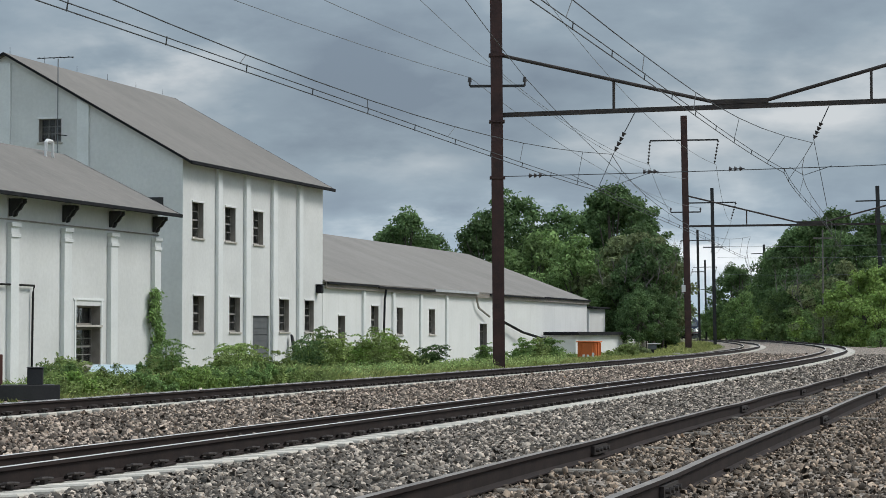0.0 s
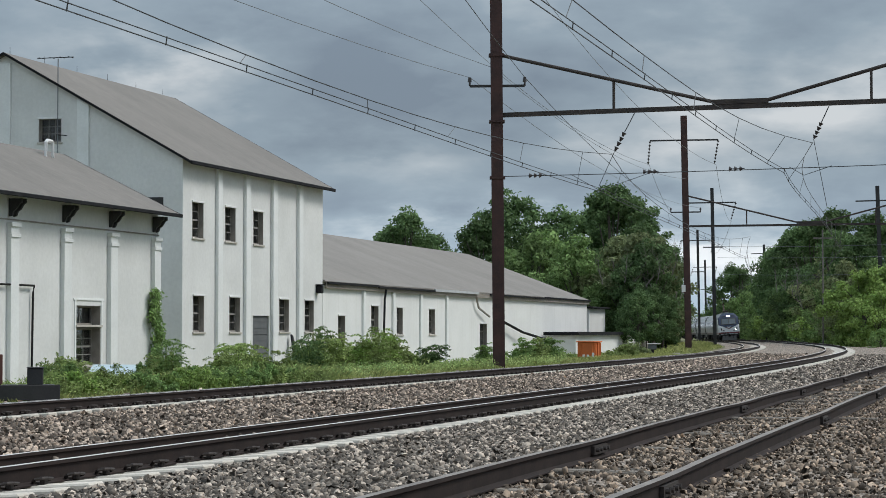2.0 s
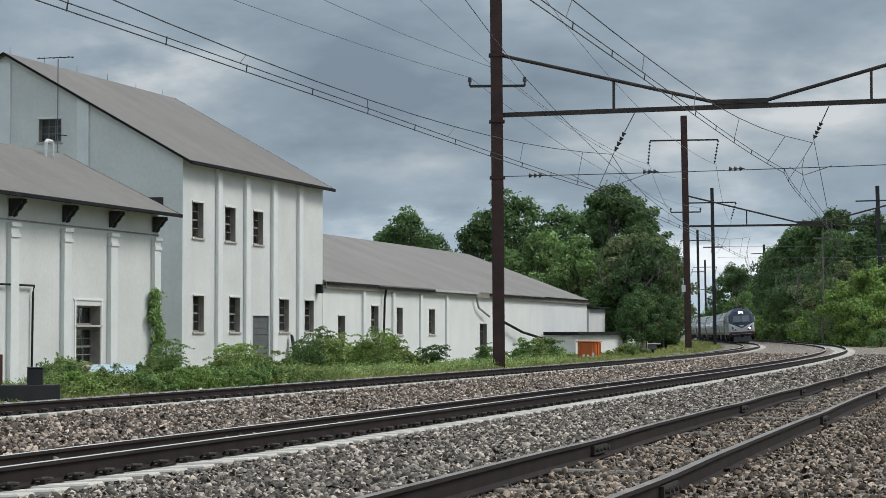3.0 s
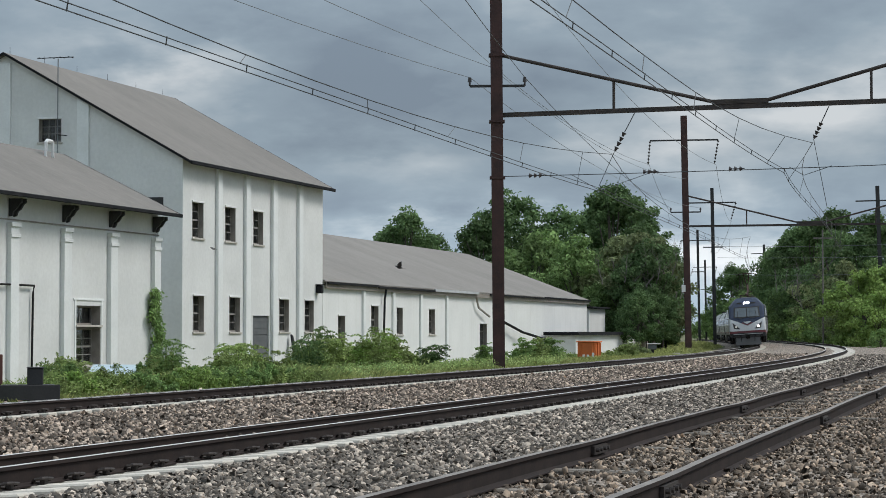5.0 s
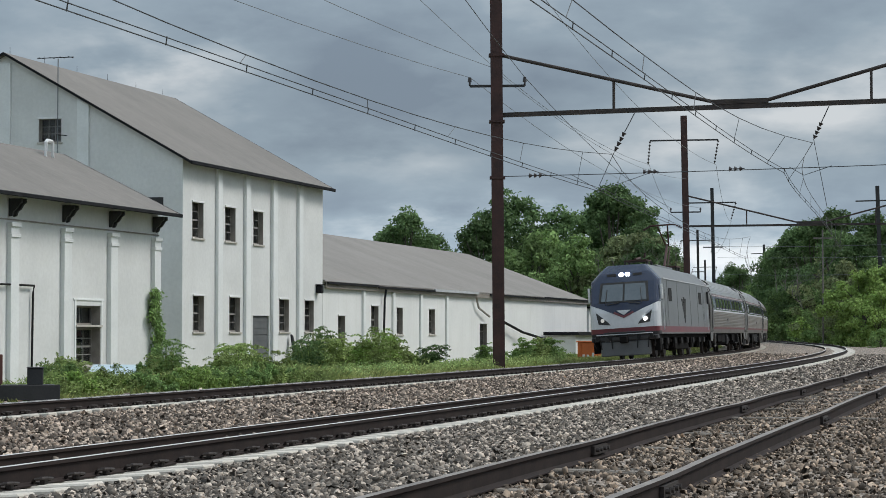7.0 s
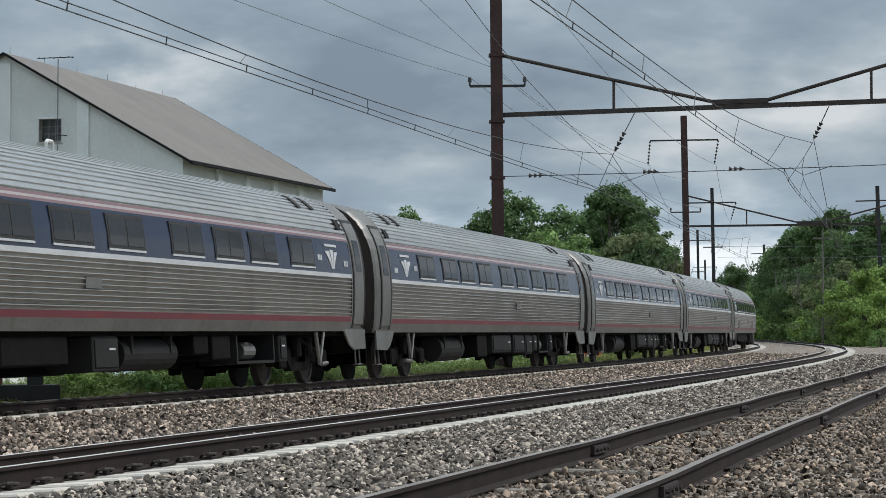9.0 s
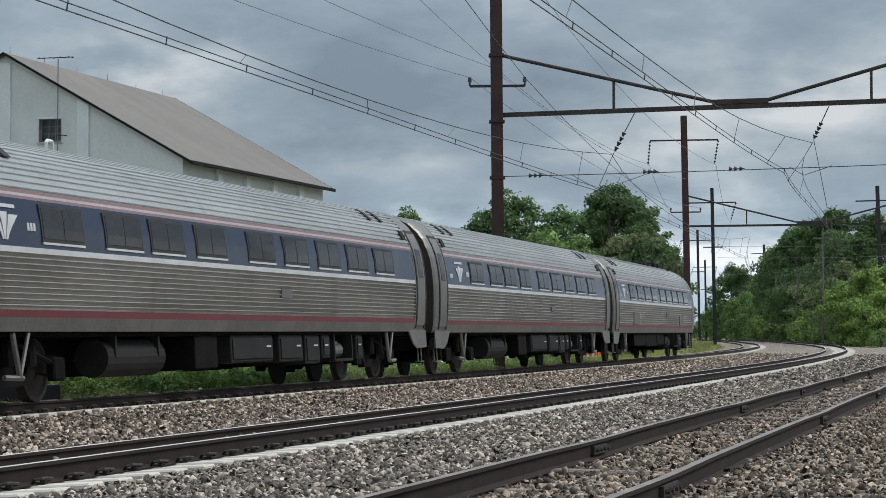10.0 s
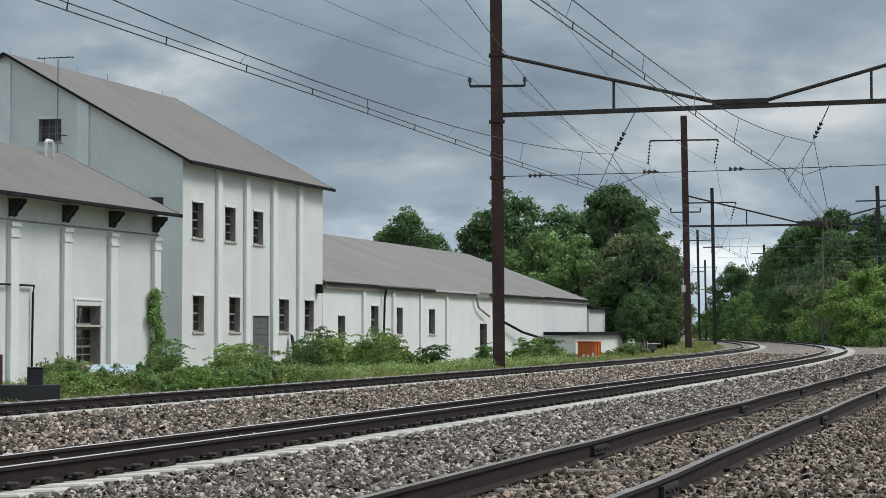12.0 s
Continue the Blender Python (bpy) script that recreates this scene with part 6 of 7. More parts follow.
for src, px, y, s in (
        # behind the shed
        (T_DARK, -92, 262, 1.03), (T_DARK, -28, 265, 1.0), (T_MID, 40, 255, 1.02), (T_DARK, 78, 240, 0.98), (T_DARK, 120, 248, 1.2), (T_MID, 190, 225, 1.08), (T_DARK, 212, 250, 1.16),
        (T_MID, 108, 216, 0.92), (T_TALL, 262, 240, 0.86), (T_TALL, 340, 236, 0.92), (T_MID, 240, 205, 0.98), (T_DARK, 352, 225, 0.90), (T_OLIVE, 325, 205, 0.96), (T_DARK, 372, 225, 0.68),
        # the smallest dark trees, 0.30 to 0.42, are put in for shadow below the crowns
        (T_OLIVE, 362, 205, 0.82), (T_DARK, 300, 208, 0.62), (T_DARK, 376, 212, 0.60), (T_DARK, 370, 198, 0.52), (T_MID, 275, 200, 0.55), (T_DARK, 330, 198, 0.55), (T_DARK, 345, 188, 0.40),
        (T_DARK, 372, 190, 0.42), (T_DARK, 388, 196, 0.36), (T_DARK, 340, 260, 1.0), (T_DARK, 290, 262, 1.0), (T_DARK, 395, 205, 0.30), (T_MID, -120, 275, 0.7), (T_MID, 10, 270, 0.85), (T_DARK, 366, 198, 0.72),
        (T_DARK, 374, 240, 0.80), (T_DARK, 368, 226, 0.86), (T_MID, 380, 205, 0.62), 
        # right of the curve
        (T_TALL, 700, 325, 1.10), (T_DARK, 648, 330, 1.32), (T_TALL, 757, 320, 1.06), (T_TALL, 700, 290, 0.90), (T_DARK, 618, 335, 1.26), (T_DARK, 598, 338, 1.10), (T_DARK, 620, 300, 1.02), (T_TALL, 655, 285, 0.90), (T_DARK, 745, 270, 1.02), (T_TALL, 800, 260, 0.84), (T_DARK, 600, 292, 0.84), (T_OLIVE, 678, 262, 1.02), (T_OLIVE, 720, 255, 0.95),
        (T_MID, 640, 268, 0.86), (T_LIGHT, 790, 240, 1.12), (T_MID, 760, 245, 0.90), (T_LIGHT, 770, 215, 0.75), (T_MID, 590, 300, 0.72), (T_MID, 545, 330, 0.78), (T_DARK, 510, 380, 0.88), (T_MID, 490, 370, 0.62),
        (T_MID, 570, 290, 0.66), (T_BUSH, 520, 300, 1.25), (T_BUSH, 545, 290, 1.15), (T_BUSHL, 600, 265, 1.35), (T_BUSH, 625, 258, 1.3), (T_BUSH, 690, 235, 1.0), (T_BUSHL, 720, 230, 1.2), (T_BUSH, 755, 225, 1.1),
        (T_BUSHL, 790, 215, 0.9), (T_BUSH, 580, 275, 1.2), (T_BUSH, 485, 335, 1.1), (T_BUSHL, 500, 320, 1.0), (T_MID, 486, 400, 0.55), (T_DARK, 530, 350, 0.85), (T_MID, 615, 280, 0.72),
        (T_BUSH, 465, 350, 0.9), (T_BUSH, 660, 245, 1.25), (T_LIGHT, 815, 232, 1.0), (T_MID, 700, 262, 0.85), (T_OLIVE, 735, 240, 0.72), (T_BUSH, 775, 205, 0.55), (T_BUSH, 450, 380, 0.7),
        (T_BUSH, 535, 262, 0.9), (T_BUSHL, 565, 255, 0.75), (T_BUSH, 600, 245, 0.7), (T_BUSH, 640, 235, 0.7), (T_BUSHL, 680, 222, 0.6), (T_BUSH, 720, 212, 0.6)):
    if px > 432:
        px, y, s = set_back(px, y, s, {T_TALL: 5.6, T_DARK: 5.0, T_MID: 5.2, T_OLIVE: 4.8, T_LIGHT: 4.4, T_BUSH: 3.0, T_BUSHL: 2.8}[src])
    o = place(src, spot(px, y, s * rt.uniform(0.95, 1.05), rt.uniform(0, 360)))


# unseen trees added beside and behind the eye, to darken reflections and horizon
for k in range(16):
    a = -70 + 17.0 * k
    o = copy_thing(T_DARK if k % 3 else T_MID, Matrix())
    o.location, o.rotation_euler.z, o.scale = (44 + 9 * math.sin(k * 2.1) + max(0, a) * 0.13, a - 10, -0.95), k * 1.3, [0.9 + 0.15 * math.sin(k * 1.7)] * 3


def weed_bush(px, y, h, w, seed, material, label, name="weed_clump", leaf=0.055, z=-0.75, per=2600, stems=16):
    """A leafy weed clump: many small lumps of leaves of uneven height, with some shoots standing out of it."""
    rs = np.random.RandomState(seed)
    x, y = at(px, y)
    t = thing(name, pose(x, y, z), label, "weeds", "weeds by the tracks")
    bm = bmesh.new()
    cs, ns = [], []
    for k in range(stems):
        a = rs.rand() * math.tau
        q = w * math.sqrt(rs.rand())
        hh = h * rs.uniform(0.35, 0.92) * (1 - 0.45 * (q / w) ** 2)
        top = Vector((q * math.cos(a), q * math.sin(a), hh))
        tube(bm, (top.x * 0.6, top.y * 0.6, 0), top, 0.012, 0.005, 4)
        r = w * rs.uniform(0.16, 0.34)
        m = int(per * h / stems * 0.8)
        d = rs.normal(0, 1, (m, 3))
        d /= np.linalg.norm(d, axis=1)[:, None]
        cs.append(np.array(top) + d * (r * rs.rand(m, 1) ** 0.45) * np.array([1, 1, 1.0]))
        ns.append(d * 0.7 + np.array([0, 0, 0.7]))
        if k % 3 == 0:  # a shoot
            tip = top + Vector((rs.normal(0, 0.12), rs.normal(0, 0.12), h * rs.uniform(0.12, 0.3)))
            tube(bm, top, tip, 0.006, 0.003, 4)
            u = rs.rand(40)[:, None]
            cs.append(np.array(top) * (1 - u) + np.array(tip) * u + rs.normal(0, 0.045, (40, 3)) * (1.3 - u))
            ns.append(np.tile([0, 0, 0.8], (40, 1)) + rs.normal(0, 0.4, (40, 3)))
    part("stems", bm, M_WEED, t)
    c, n = np.concatenate(cs), np.concatenate(ns)
    c[:, 2] = np.maximum(c[:, 2], 0.0)
    quad_cloud("leaves", c, leaf * rs.uniform(0.5, 1.4, len(c)), n, material, t, aspect=0.42, rs=rs)
    return t


LW = "tall green weed clump growing by the white wall"
for k, (px, y, h, w, mt) in enumerate((
        (-690, 60, 1.15, 0.5, M_WEED), (-672, 63, 1.35, 0.5, M_WEED), (-705, 57, 0.9, 0.5, M_WEED), (-640, 62, 0.9, 0.6, M_WEED), (-610, 64, 0.75, 0.6, M_WEED), (-580, 62, 0.70, 0.7, M_LEAF1), (-540, 64, 0.75, 0.7, M_WEED),
        (-500, 70, 1.5, 0.55, M_LEAF1), (-488, 72, 1.3, 0.5, M_WEED), (-460, 66, 0.75, 0.7, M_WEED), (-430, 70, 0.9, 0.7, M_WEED), (-395, 72, 0.85, 0.7, M_LEAF1), (-370, 76, 1.35, 0.7, M_WEED), (-350, 78, 1.25, 0.6, M_WEED),
        (-325, 78, 1.15, 0.6, M_LEAF1), (-300, 80, 0.95, 0.6, M_WEED), (-275, 82, 1.0, 0.6, M_WEED), (-245, 88, 1.6, 0.8, M_LEAF1), (-222, 90, 1.95, 0.9, M_WEED), (-195, 92, 1.7, 0.9, M_WEED), (-172, 92, 1.65, 1.0, M_WEED),
        (-148, 94, 1.6, 1.0, M_WEED), (-122, 96, 1.75, 1.0, M_WEED), (-100, 98, 1.85, 0.9, M_WEED), (-82, 98, 1.35, 0.8, M_WEED), (-60, 100, 1.0, 0.7, M_WEED), (-30, 104, 1.15, 0.5, M_LEAF2), (70, 112, 0.9, 0.6, M_LEAF1),
        (142, 118, 1.1, 0.9, M_LEAF1), (160, 122, 1.35, 1.0, M_WEED), (182, 126, 1.3, 0.9, M_LEAF1), (205, 130, 0.9, 0.8, M_WEED), (232, 134, 0.6, 0.8, M_LEAF1), (300, 130, 0.8, 0.8, M_WEED), (318, 138, 0.8, 0.9, M_WEED),
        (335, 150, 1.2, 1.0, M_LEAF4), (-565, 58, 0.6, 0.6, M_WEED), (-520, 60, 0.55, 0.6, M_LEAF1), (-655, 56, 0.65, 0.5, M_WEED))):
    weed_bush(px, y, h * (0.90 if y < 80 else 0.98), w * 1.15, 40 + k, mt, LW, leaf=0.036 + 0.0005 * (y - 50), per=2800, z=-0.62 if y < 80 else -0.75, stems=22)


def blades(name, n, s_range, o_range, h_range, material, seed, label, lean=0.5, width=0.006):
    """Standing grass along the tracks, a few blades to a tuft."""
    rs = np.random.RandomState(seed)
    u = rs.rand(n)
    s = s_range[0] + (s_range[1] - s_range[0]) * u ** 1.25
    o = o_range[0] + (o_range[1] - o_range[0]) * rs.rand(n)
    px = np.interp(s, TS, TX)
    py = np.interp(s, TS, TY)
    g = np.array([slope_x(v) for v in py])
    hh = np.hypot(1, g)
    x, y = px + o / hh, py - o * g / hh
    zz = np.interp(o, [-16, -9, -6, -4.2, -3.2, -2.6], [-0.96, -0.75, -0.5, -0.32, -0.30, -0.32]) - 0.03 + rail_z(y)
    patchy = 0.55 + 0.9 * np.array([noise.noise((a * 0.35, b * 0.35, 0.0)) for a, b in zip(x, y)])
    edge = np.interp(o, [-4.4, -2.7], [1.0, 0.35]) * np.interp(s, [60, 90], [1.0, 0.7])
    h = rs.uniform(*h_range, n) * np.clip(patchy + 0.35, 0.35, 1.3) * edge
    a = rs.rand(n) * math.tau
    w = width * rs.uniform(0.7, 1.6, n) * (0.7 + y / 90)
    dx, dy = np.cos(a) * w, np.sin(a) * w
    lx, ly = rs.normal(0, lean, n) * h, rs.normal(0, lean, n) * h
    v = np.stack([np.stack([x - dx, y - dy, zz], 1), np.stack([x + dx, y + dy, zz], 1),
                  np.stack([x + dx * 0.6 + lx * 0.35, y + dy * 0.6 + ly * 0.35, zz + h * 0.6], 1), np.stack([x + lx, y + ly, zz + h], 1)], 1).reshape(-1, 3)
    me = bpy.data.meshes.new(name)
    me.vertices.add(4 * n); me.vertices.foreach_set("co", v.ravel().astype(np.float32))
    me.loops.add(4 * n); me.loops.foreach_set("vertex_index", np.arange(4 * n, dtype=np.int32))
    me.polygons.add(n); me.polygons.foreach_set("loop_start", np.arange(0, 4 * n, 4, dtype=np.int32))
    me.update(calc_edges=True)
    me.materials.append(material)
    return tagged(new(name, me), label, "grass", kind="stuff")


blades("grass", 90000, (22, 150), (-8.5, -2.75), (0.16, 0.42), M_GRASS, 8, "tall green grass on the verge beside the tracks")
blades("grass", 16000, (140, 330), (-12, -2.9), (0.35, 0.7), M_GRASS, 9, "rough grass beside the far curve", width=0.012)
blades("weeds", 20000, (22, 95), (-8.0, -3.2), (0.25, 0.5), M_WEED, 10, "darker weeds among the verge grass", lean=0.45, width=0.012)

rw = random.Random(9)
for k in range(30):
    u = k / 29
    weed_bush(-692 + 470 * u + rw.uniform(-8, 8), 46.5 + 13 * u + rw.uniform(-0.5, 2), rw.uniform(0.55, 0.90) * (1 - 0.2 * u), rw.uniform(0.38, 0.55), 200 + k,
              rw.choice((M_WEED, M_LEAF1, M_LEAF1, M_LEAF3)), "bushy green weeds lining the track", leaf=rw.uniform(0.032, 0.045), per=2600, z=-0.36, stems=15)



def frond_plant(px, y, h, seed, material, label, fronds=13, reach=0.55, z=-0.7):
    """A tall weed with arching fronds of paired leaflets round a few stems."""
    rs = np.random.RandomState(seed)
    x, y = at(px, y)
    t = thing("tall_weed", pose(x, y, z), label, "weeds", "weeds by the tracks")
    bm = bmesh.new()
    cs, ns = [], []
    for k in range(3):
        foot = Vector((rs.normal(0, 0.15), rs.normal(0, 0.15), 0))
        head = foot + Vector((rs.normal(0, 0.12), rs.normal(0, 0.12), h * rs.uniform(0.65, 0.9)))
        tube(bm, foot, head, 0.018, 0.008, 5)
        for q in range(fronds):
            base = foot.lerp(head, rs.uniform(0.3, 1.0))
            a = rs.rand() * math.tau
            out = Vector((math.cos(a), math.sin(a), 0))
            length = reach * rs.uniform(0.6, 1.2)
            prev = base
            for j in range(1, 7):
                u = j / 6
                p = base + out * length * u + Vector((0, 0, length * (0.75 * u - 0.65 * u * u)))
                tube(bm, prev, p, 0.006, 0.004, 3)
                side = Vector((-out.y, out.x, 0))
                for sg in (-1, 1):
                    for e in (0.05, 0.10):
                        c = p + side * sg * e * (1.3 - u) + Vector((0, 0, -0.02 * e))
                        cs.append(tuple(c))
                        ns.append((0.2 * out.x, 0.2 * out.y, 1.0))
                prev = p
    part("stem", bm, M_WEED, t)
    c, n = np.array(cs), np.array(ns)
    quad_cloud("leaf_spray", c + rs.normal(0, 0.015, c.shape), (0.055 + 0.0004 * (y - 50)) * rs.uniform(0.7, 1.3, len(c)), n, material, t, aspect=0.36, rs=rs)
    return t


FW = "tall feathery weed with arching fronds by the white wall"
for k, (px, y, h, mt) in enumerate(((-672, 52, 1.45, M_WEED), (-690, 56, 1.2, M_LEAF1), (-488, 66, 1.7, M_LEAF1), (-508, 68, 1.3, M_WEED), (-385, 66, 1.35, M_WEED), (-355, 70, 1.75, M_WEED), (-368, 74, 1.6, M_LEAF3),
                                    (-310, 72, 1.3, M_WEED), (-238, 84, 2.1, M_LEAF2), (-215, 86, 2.2, M_LEAF1), (-185, 84, 1.9, M_WEED), (-150, 88, 2.0, M_LEAF3), (-118, 88, 2.1, M_WEED), (-98, 90, 2.35, M_LEAF3),
                                    (-80, 92, 1.8, M_WEED), (-30, 100, 1.35, M_LEAF2), (75, 108, 1.4, M_LEAF1), (146, 112, 1.6, M_LEAF1), (168, 116, 2.0, M_WEED), (190, 120, 1.5, M_LEAF1), (322, 132, 1.2, M_WEED), (-600, 54, 0.95, M_WEED), (-560, 56, 0.9, M_LEAF3), (-440, 60, 1.0, M_WEED))):
    frond_plant(px, y, h * 1.02, 500 + k, mt, FW, reach=0.38 + 0.10 * h, fronds=15)

# ivy on the corner of the warehouse
rs = np.random.RandomState(77)
vine = thing("climbing_vine", pose(-14.316, 70.18, 0, 0, 0, ROT) @ pose(11.5 * LONG, -0.2, -0.8), "green climbing vine on the warehouse's corner pilaster", "vine")
c = []
for k in range(46):
    u = k / 45
    z = 0.1 + 3.35 * u
    x = 0.15 + 0.55 * math.sin(u * 2.4) * (1 - u) + 0.12 * math.sin(u * 15)
    c.append(np.array([x, 0.0, z]) + rs.normal(0, 1, (60, 3)) * np.array([0.17 + 0.05 * u, 0.07, 0.09]))
c = np.concatenate(c)
quad_cloud("leaves", c, 0.075 * rs.uniform(0.6, 1.3, len(c)), np.tile([0, -0.8, 0.5], (len(c), 1)), M_LEAF1, vine, rs=rs)
bm = bmesh.new()
polytube(bm, [(0.5, 0.1, 0), (0.6, 0.1, 1.2), (0.3, 0.1, 2.4), (0.15, 0.1, 3.2)], 0.03, 5)
part("stem", bm, M_BARK, vine)


# ---- small things ----
ant = thing("tv_antenna", pose(-11.196, 89.57, 0, 0, 0, ROT) @ pose(-0.18, 5.85, 7.6), "thin dark antenna mast on the mill's gable", "antenna")
part("mast", tube_bm2((0, 0, 0), (0, 0, 5.5), 0.025), M_WIRE2, ant)
bm = bmesh.new()
tube(bm, (0, -0.75, 5.55), (0, 1.0, 5.55), 0.02, 0.02, 5)
for y in (-0.6, -0.2, 0.3, 0.8):
    tube(bm, (-0.25, y, 5.55), (0.25, y, 5.55), 0.012, 0.012, 4)
part("boom", bm, M_EAVE, ant)
part("side_arm", tube_bm2((0, 0, 2.15), (0, -0.45, 2.12), 0.02), M_EAVE, ant)
louv = part("louver_opening", boxes((-0.03, -0.003, 0.9, 1.9, 6.45, 6.95)), M_BLACK, mill, "dark louvre opening in the gable")
lamp = thing("wall_lamp", pose(-11.196, 89.57, 0, 0, 0, ROT) @ pose(18.55 * LONG, -0.2, 3.35), "dark lantern fixed to the mill's wall", "wall lamp")
part("housing", boxes((-0.16, 0.16, -0.12, 0.19, -0.26, 0.16), bev=0.04), M_EAVE, lamp)
part("hood", boxes((-0.2, 0.2, -0.17, 0.19, 0.165, 0.2)), M_EAVE, lamp)
plank = thing("leaning_plank", pose(-11.196, 89.57, -0.85, 0, 0, ROT) @ pose(13.6 * LONG, -0.6, 0, -12, 8, 0), "dark weathered plank leaning on the mill wall", "plank")
bm = bmesh.new()
prism(bm, [(0, 0), (0.9, 0), (0.35, 1.9), (0.12, 1.95)], "y", 0, 0.07)
part("board", bm, M_EAVE, plank)

cart = thing("flat_cart", pose(-8.55, 41.0, -0.33, 0, 0, 14), "black steel flat cart standing in the weeds", "cart")
part("deck", boxes((-2.2, 0.95, -0.6, 0.6, 0.30, 0.44), bev=0.02), M_BLACK, cart)
part("side_beam", boxes((-2.2, 0.98, -0.68, -0.604, 0.16, 0.46), bev=0.01), M_BLACK, cart)
for x in (-1.2, -0.2, 0.55):
    for s in (-1, 1):
        w = part("wheel", wheel_mesh(0.16), M_BLACK, cart)
        w.location = (x, s * 0.5, 0.16)
    part("axle", tube_bm2((x, -0.5, 0.16), (x, 0.5, 0.16), 0.04), M_BLACK, cart)
crate = thing("metal_box", pose(-8.02, 41.1, 0.114, 0, 0, 10), "black metal box on the flat cart", "box")
part("box_body", boxes((-0.155, 0.155, -0.17, 0.17, 0.0, 0.32), bev=0.015), M_BLACK, crate)
part("lid", boxes((-0.17, 0.17, -0.185, 0.185, 0.322, 0.35), bev=0.01), M_BLACK, crate)
bpan = thing("rusty_panel", pose(-8.93, 41.0, 0.114, 0, 0, 14), "reddish brown panel on the flat cart", "panel")
part("sheet", boxes((-0.5, 0.28, -0.04, 0.04, 0.0, 0.60), bev=0.01), mat("red_brown_paint", (0.15, 0.055, 0.04), (0.11, 0.045, 0.035), 3.0, 0.8), bpan)

car = thing("parked_car", pose(-10.0, 66.02, -0.95, 0, 0, 80), "pale blue parked car hidden by weeds", "car")
bm = bmesh.new()
prism(bm, [(-1.9, 0.22), (1.9, 0.22), (1.95, 0.5), (1.85, 0.68), (0.9, 0.80), (0.35, 1.05), (-0.9, 1.08), (-1.45, 0.82), (-1.92, 0.76)], "y", -0.78, 0.78)
M_CAR = mat("pale_blue_paint", (0.50, 0.60, 0.64), (0.44, 0.54, 0.58), 1.0, 0.35)
part("body", bm, M_CAR, car)
bm = bmesh.new()
prism(bm, [(0.82, 0.83), (0.33, 1.03), (-0.86, 1.06), (-1.3, 0.84)], "y", -0.79, 0.79)
part("side_window", bm, M_CARGLASS, car)
for x in (-1.2, 1.2):
    for s in (-1, 1):
        w = part("wheel", wheel_mesh(0.27), M_RUBBER, car)
        w.location = (x, s * 0.72, 0.30)

dump = thing("dumpster", pose(8.15, 116.35, -0.55, 0, 0, 62), "orange ribbed steel dumpster in the grass", "dumpster")
part("shell", boxes((-0.5, 0.5, -0.5, 0.5, 0.0, 1.10), bev=0.03), M_ORANGE, dump)
for x in (-0.35, 0.0, 0.35):
    part("rib", boxes((x - 0.04, x + 0.04, -0.55, -0.502, 0.02, 1.08)), M_ORANGE, dump)
part("rim", boxes((-0.55, 0.55, -0.56, 0.56, 1.102, 1.17), bev=0.02), M_ORANGE, dump)
for q in (-0.4, 0.3):
    part("rib", boxes((-0.56, -0.502, q - 0.04, q + 0.04, 0.02, 1.08)), M_ORANGE, dump)
marks = thing("marker_stakes", pose(*at(258, 121), -0.5), "short white marker posts beside the track", "marker")
for x in (-0.28, -0.05, 0.22):
    part("stake", boxes((x - 0.06, x + 0.06, -0.04, 0.04, 0.0, 0.42 + 0.1 * (x > 0)), bev=0.01), M_WHITE, marks)
cab = thing("relay_cabinet", pose(*at(370, 150), -0.75), "pale grey lineside device on a dark post", "lineside cabinet")
part("post", tube_bm2((0, 0, -0.2), (0, 0, 0.75), 0.14), M_BLACK, cab)
part("housing", boxes((-0.28, 0.28, -0.25, 0.25, 0.70, 1.05), bev=0.06), M_DOOR, cab)
part("hood", boxes((-0.34, 0.55, -0.3, 0.3, 1.052, 1.13), bev=0.03), M_SILL, cab)
slab = thing("concrete_blocks", pose(*at(390, 152), -0.6), "pale broken concrete blocks by the track", "concrete")
for k, x in enumerate((-0.5, 0.1, 0.6)):
    part("block", boxes((x, x + 0.5, -0.2, 0.25, -0.2, 0.2 + 0.06 * k), bev=0.04), M_CONCRETE, slab)
sign = thing("pole_sign", pose(P2[0] - 0.1, P2[1] - 0.3, 0), "small white plate on the catenary pole", "sign")
part("plate", boxes((-0.30, 0.0, -0.03, 0.0, 4.2, 4.75)), M_WHITE, sign)


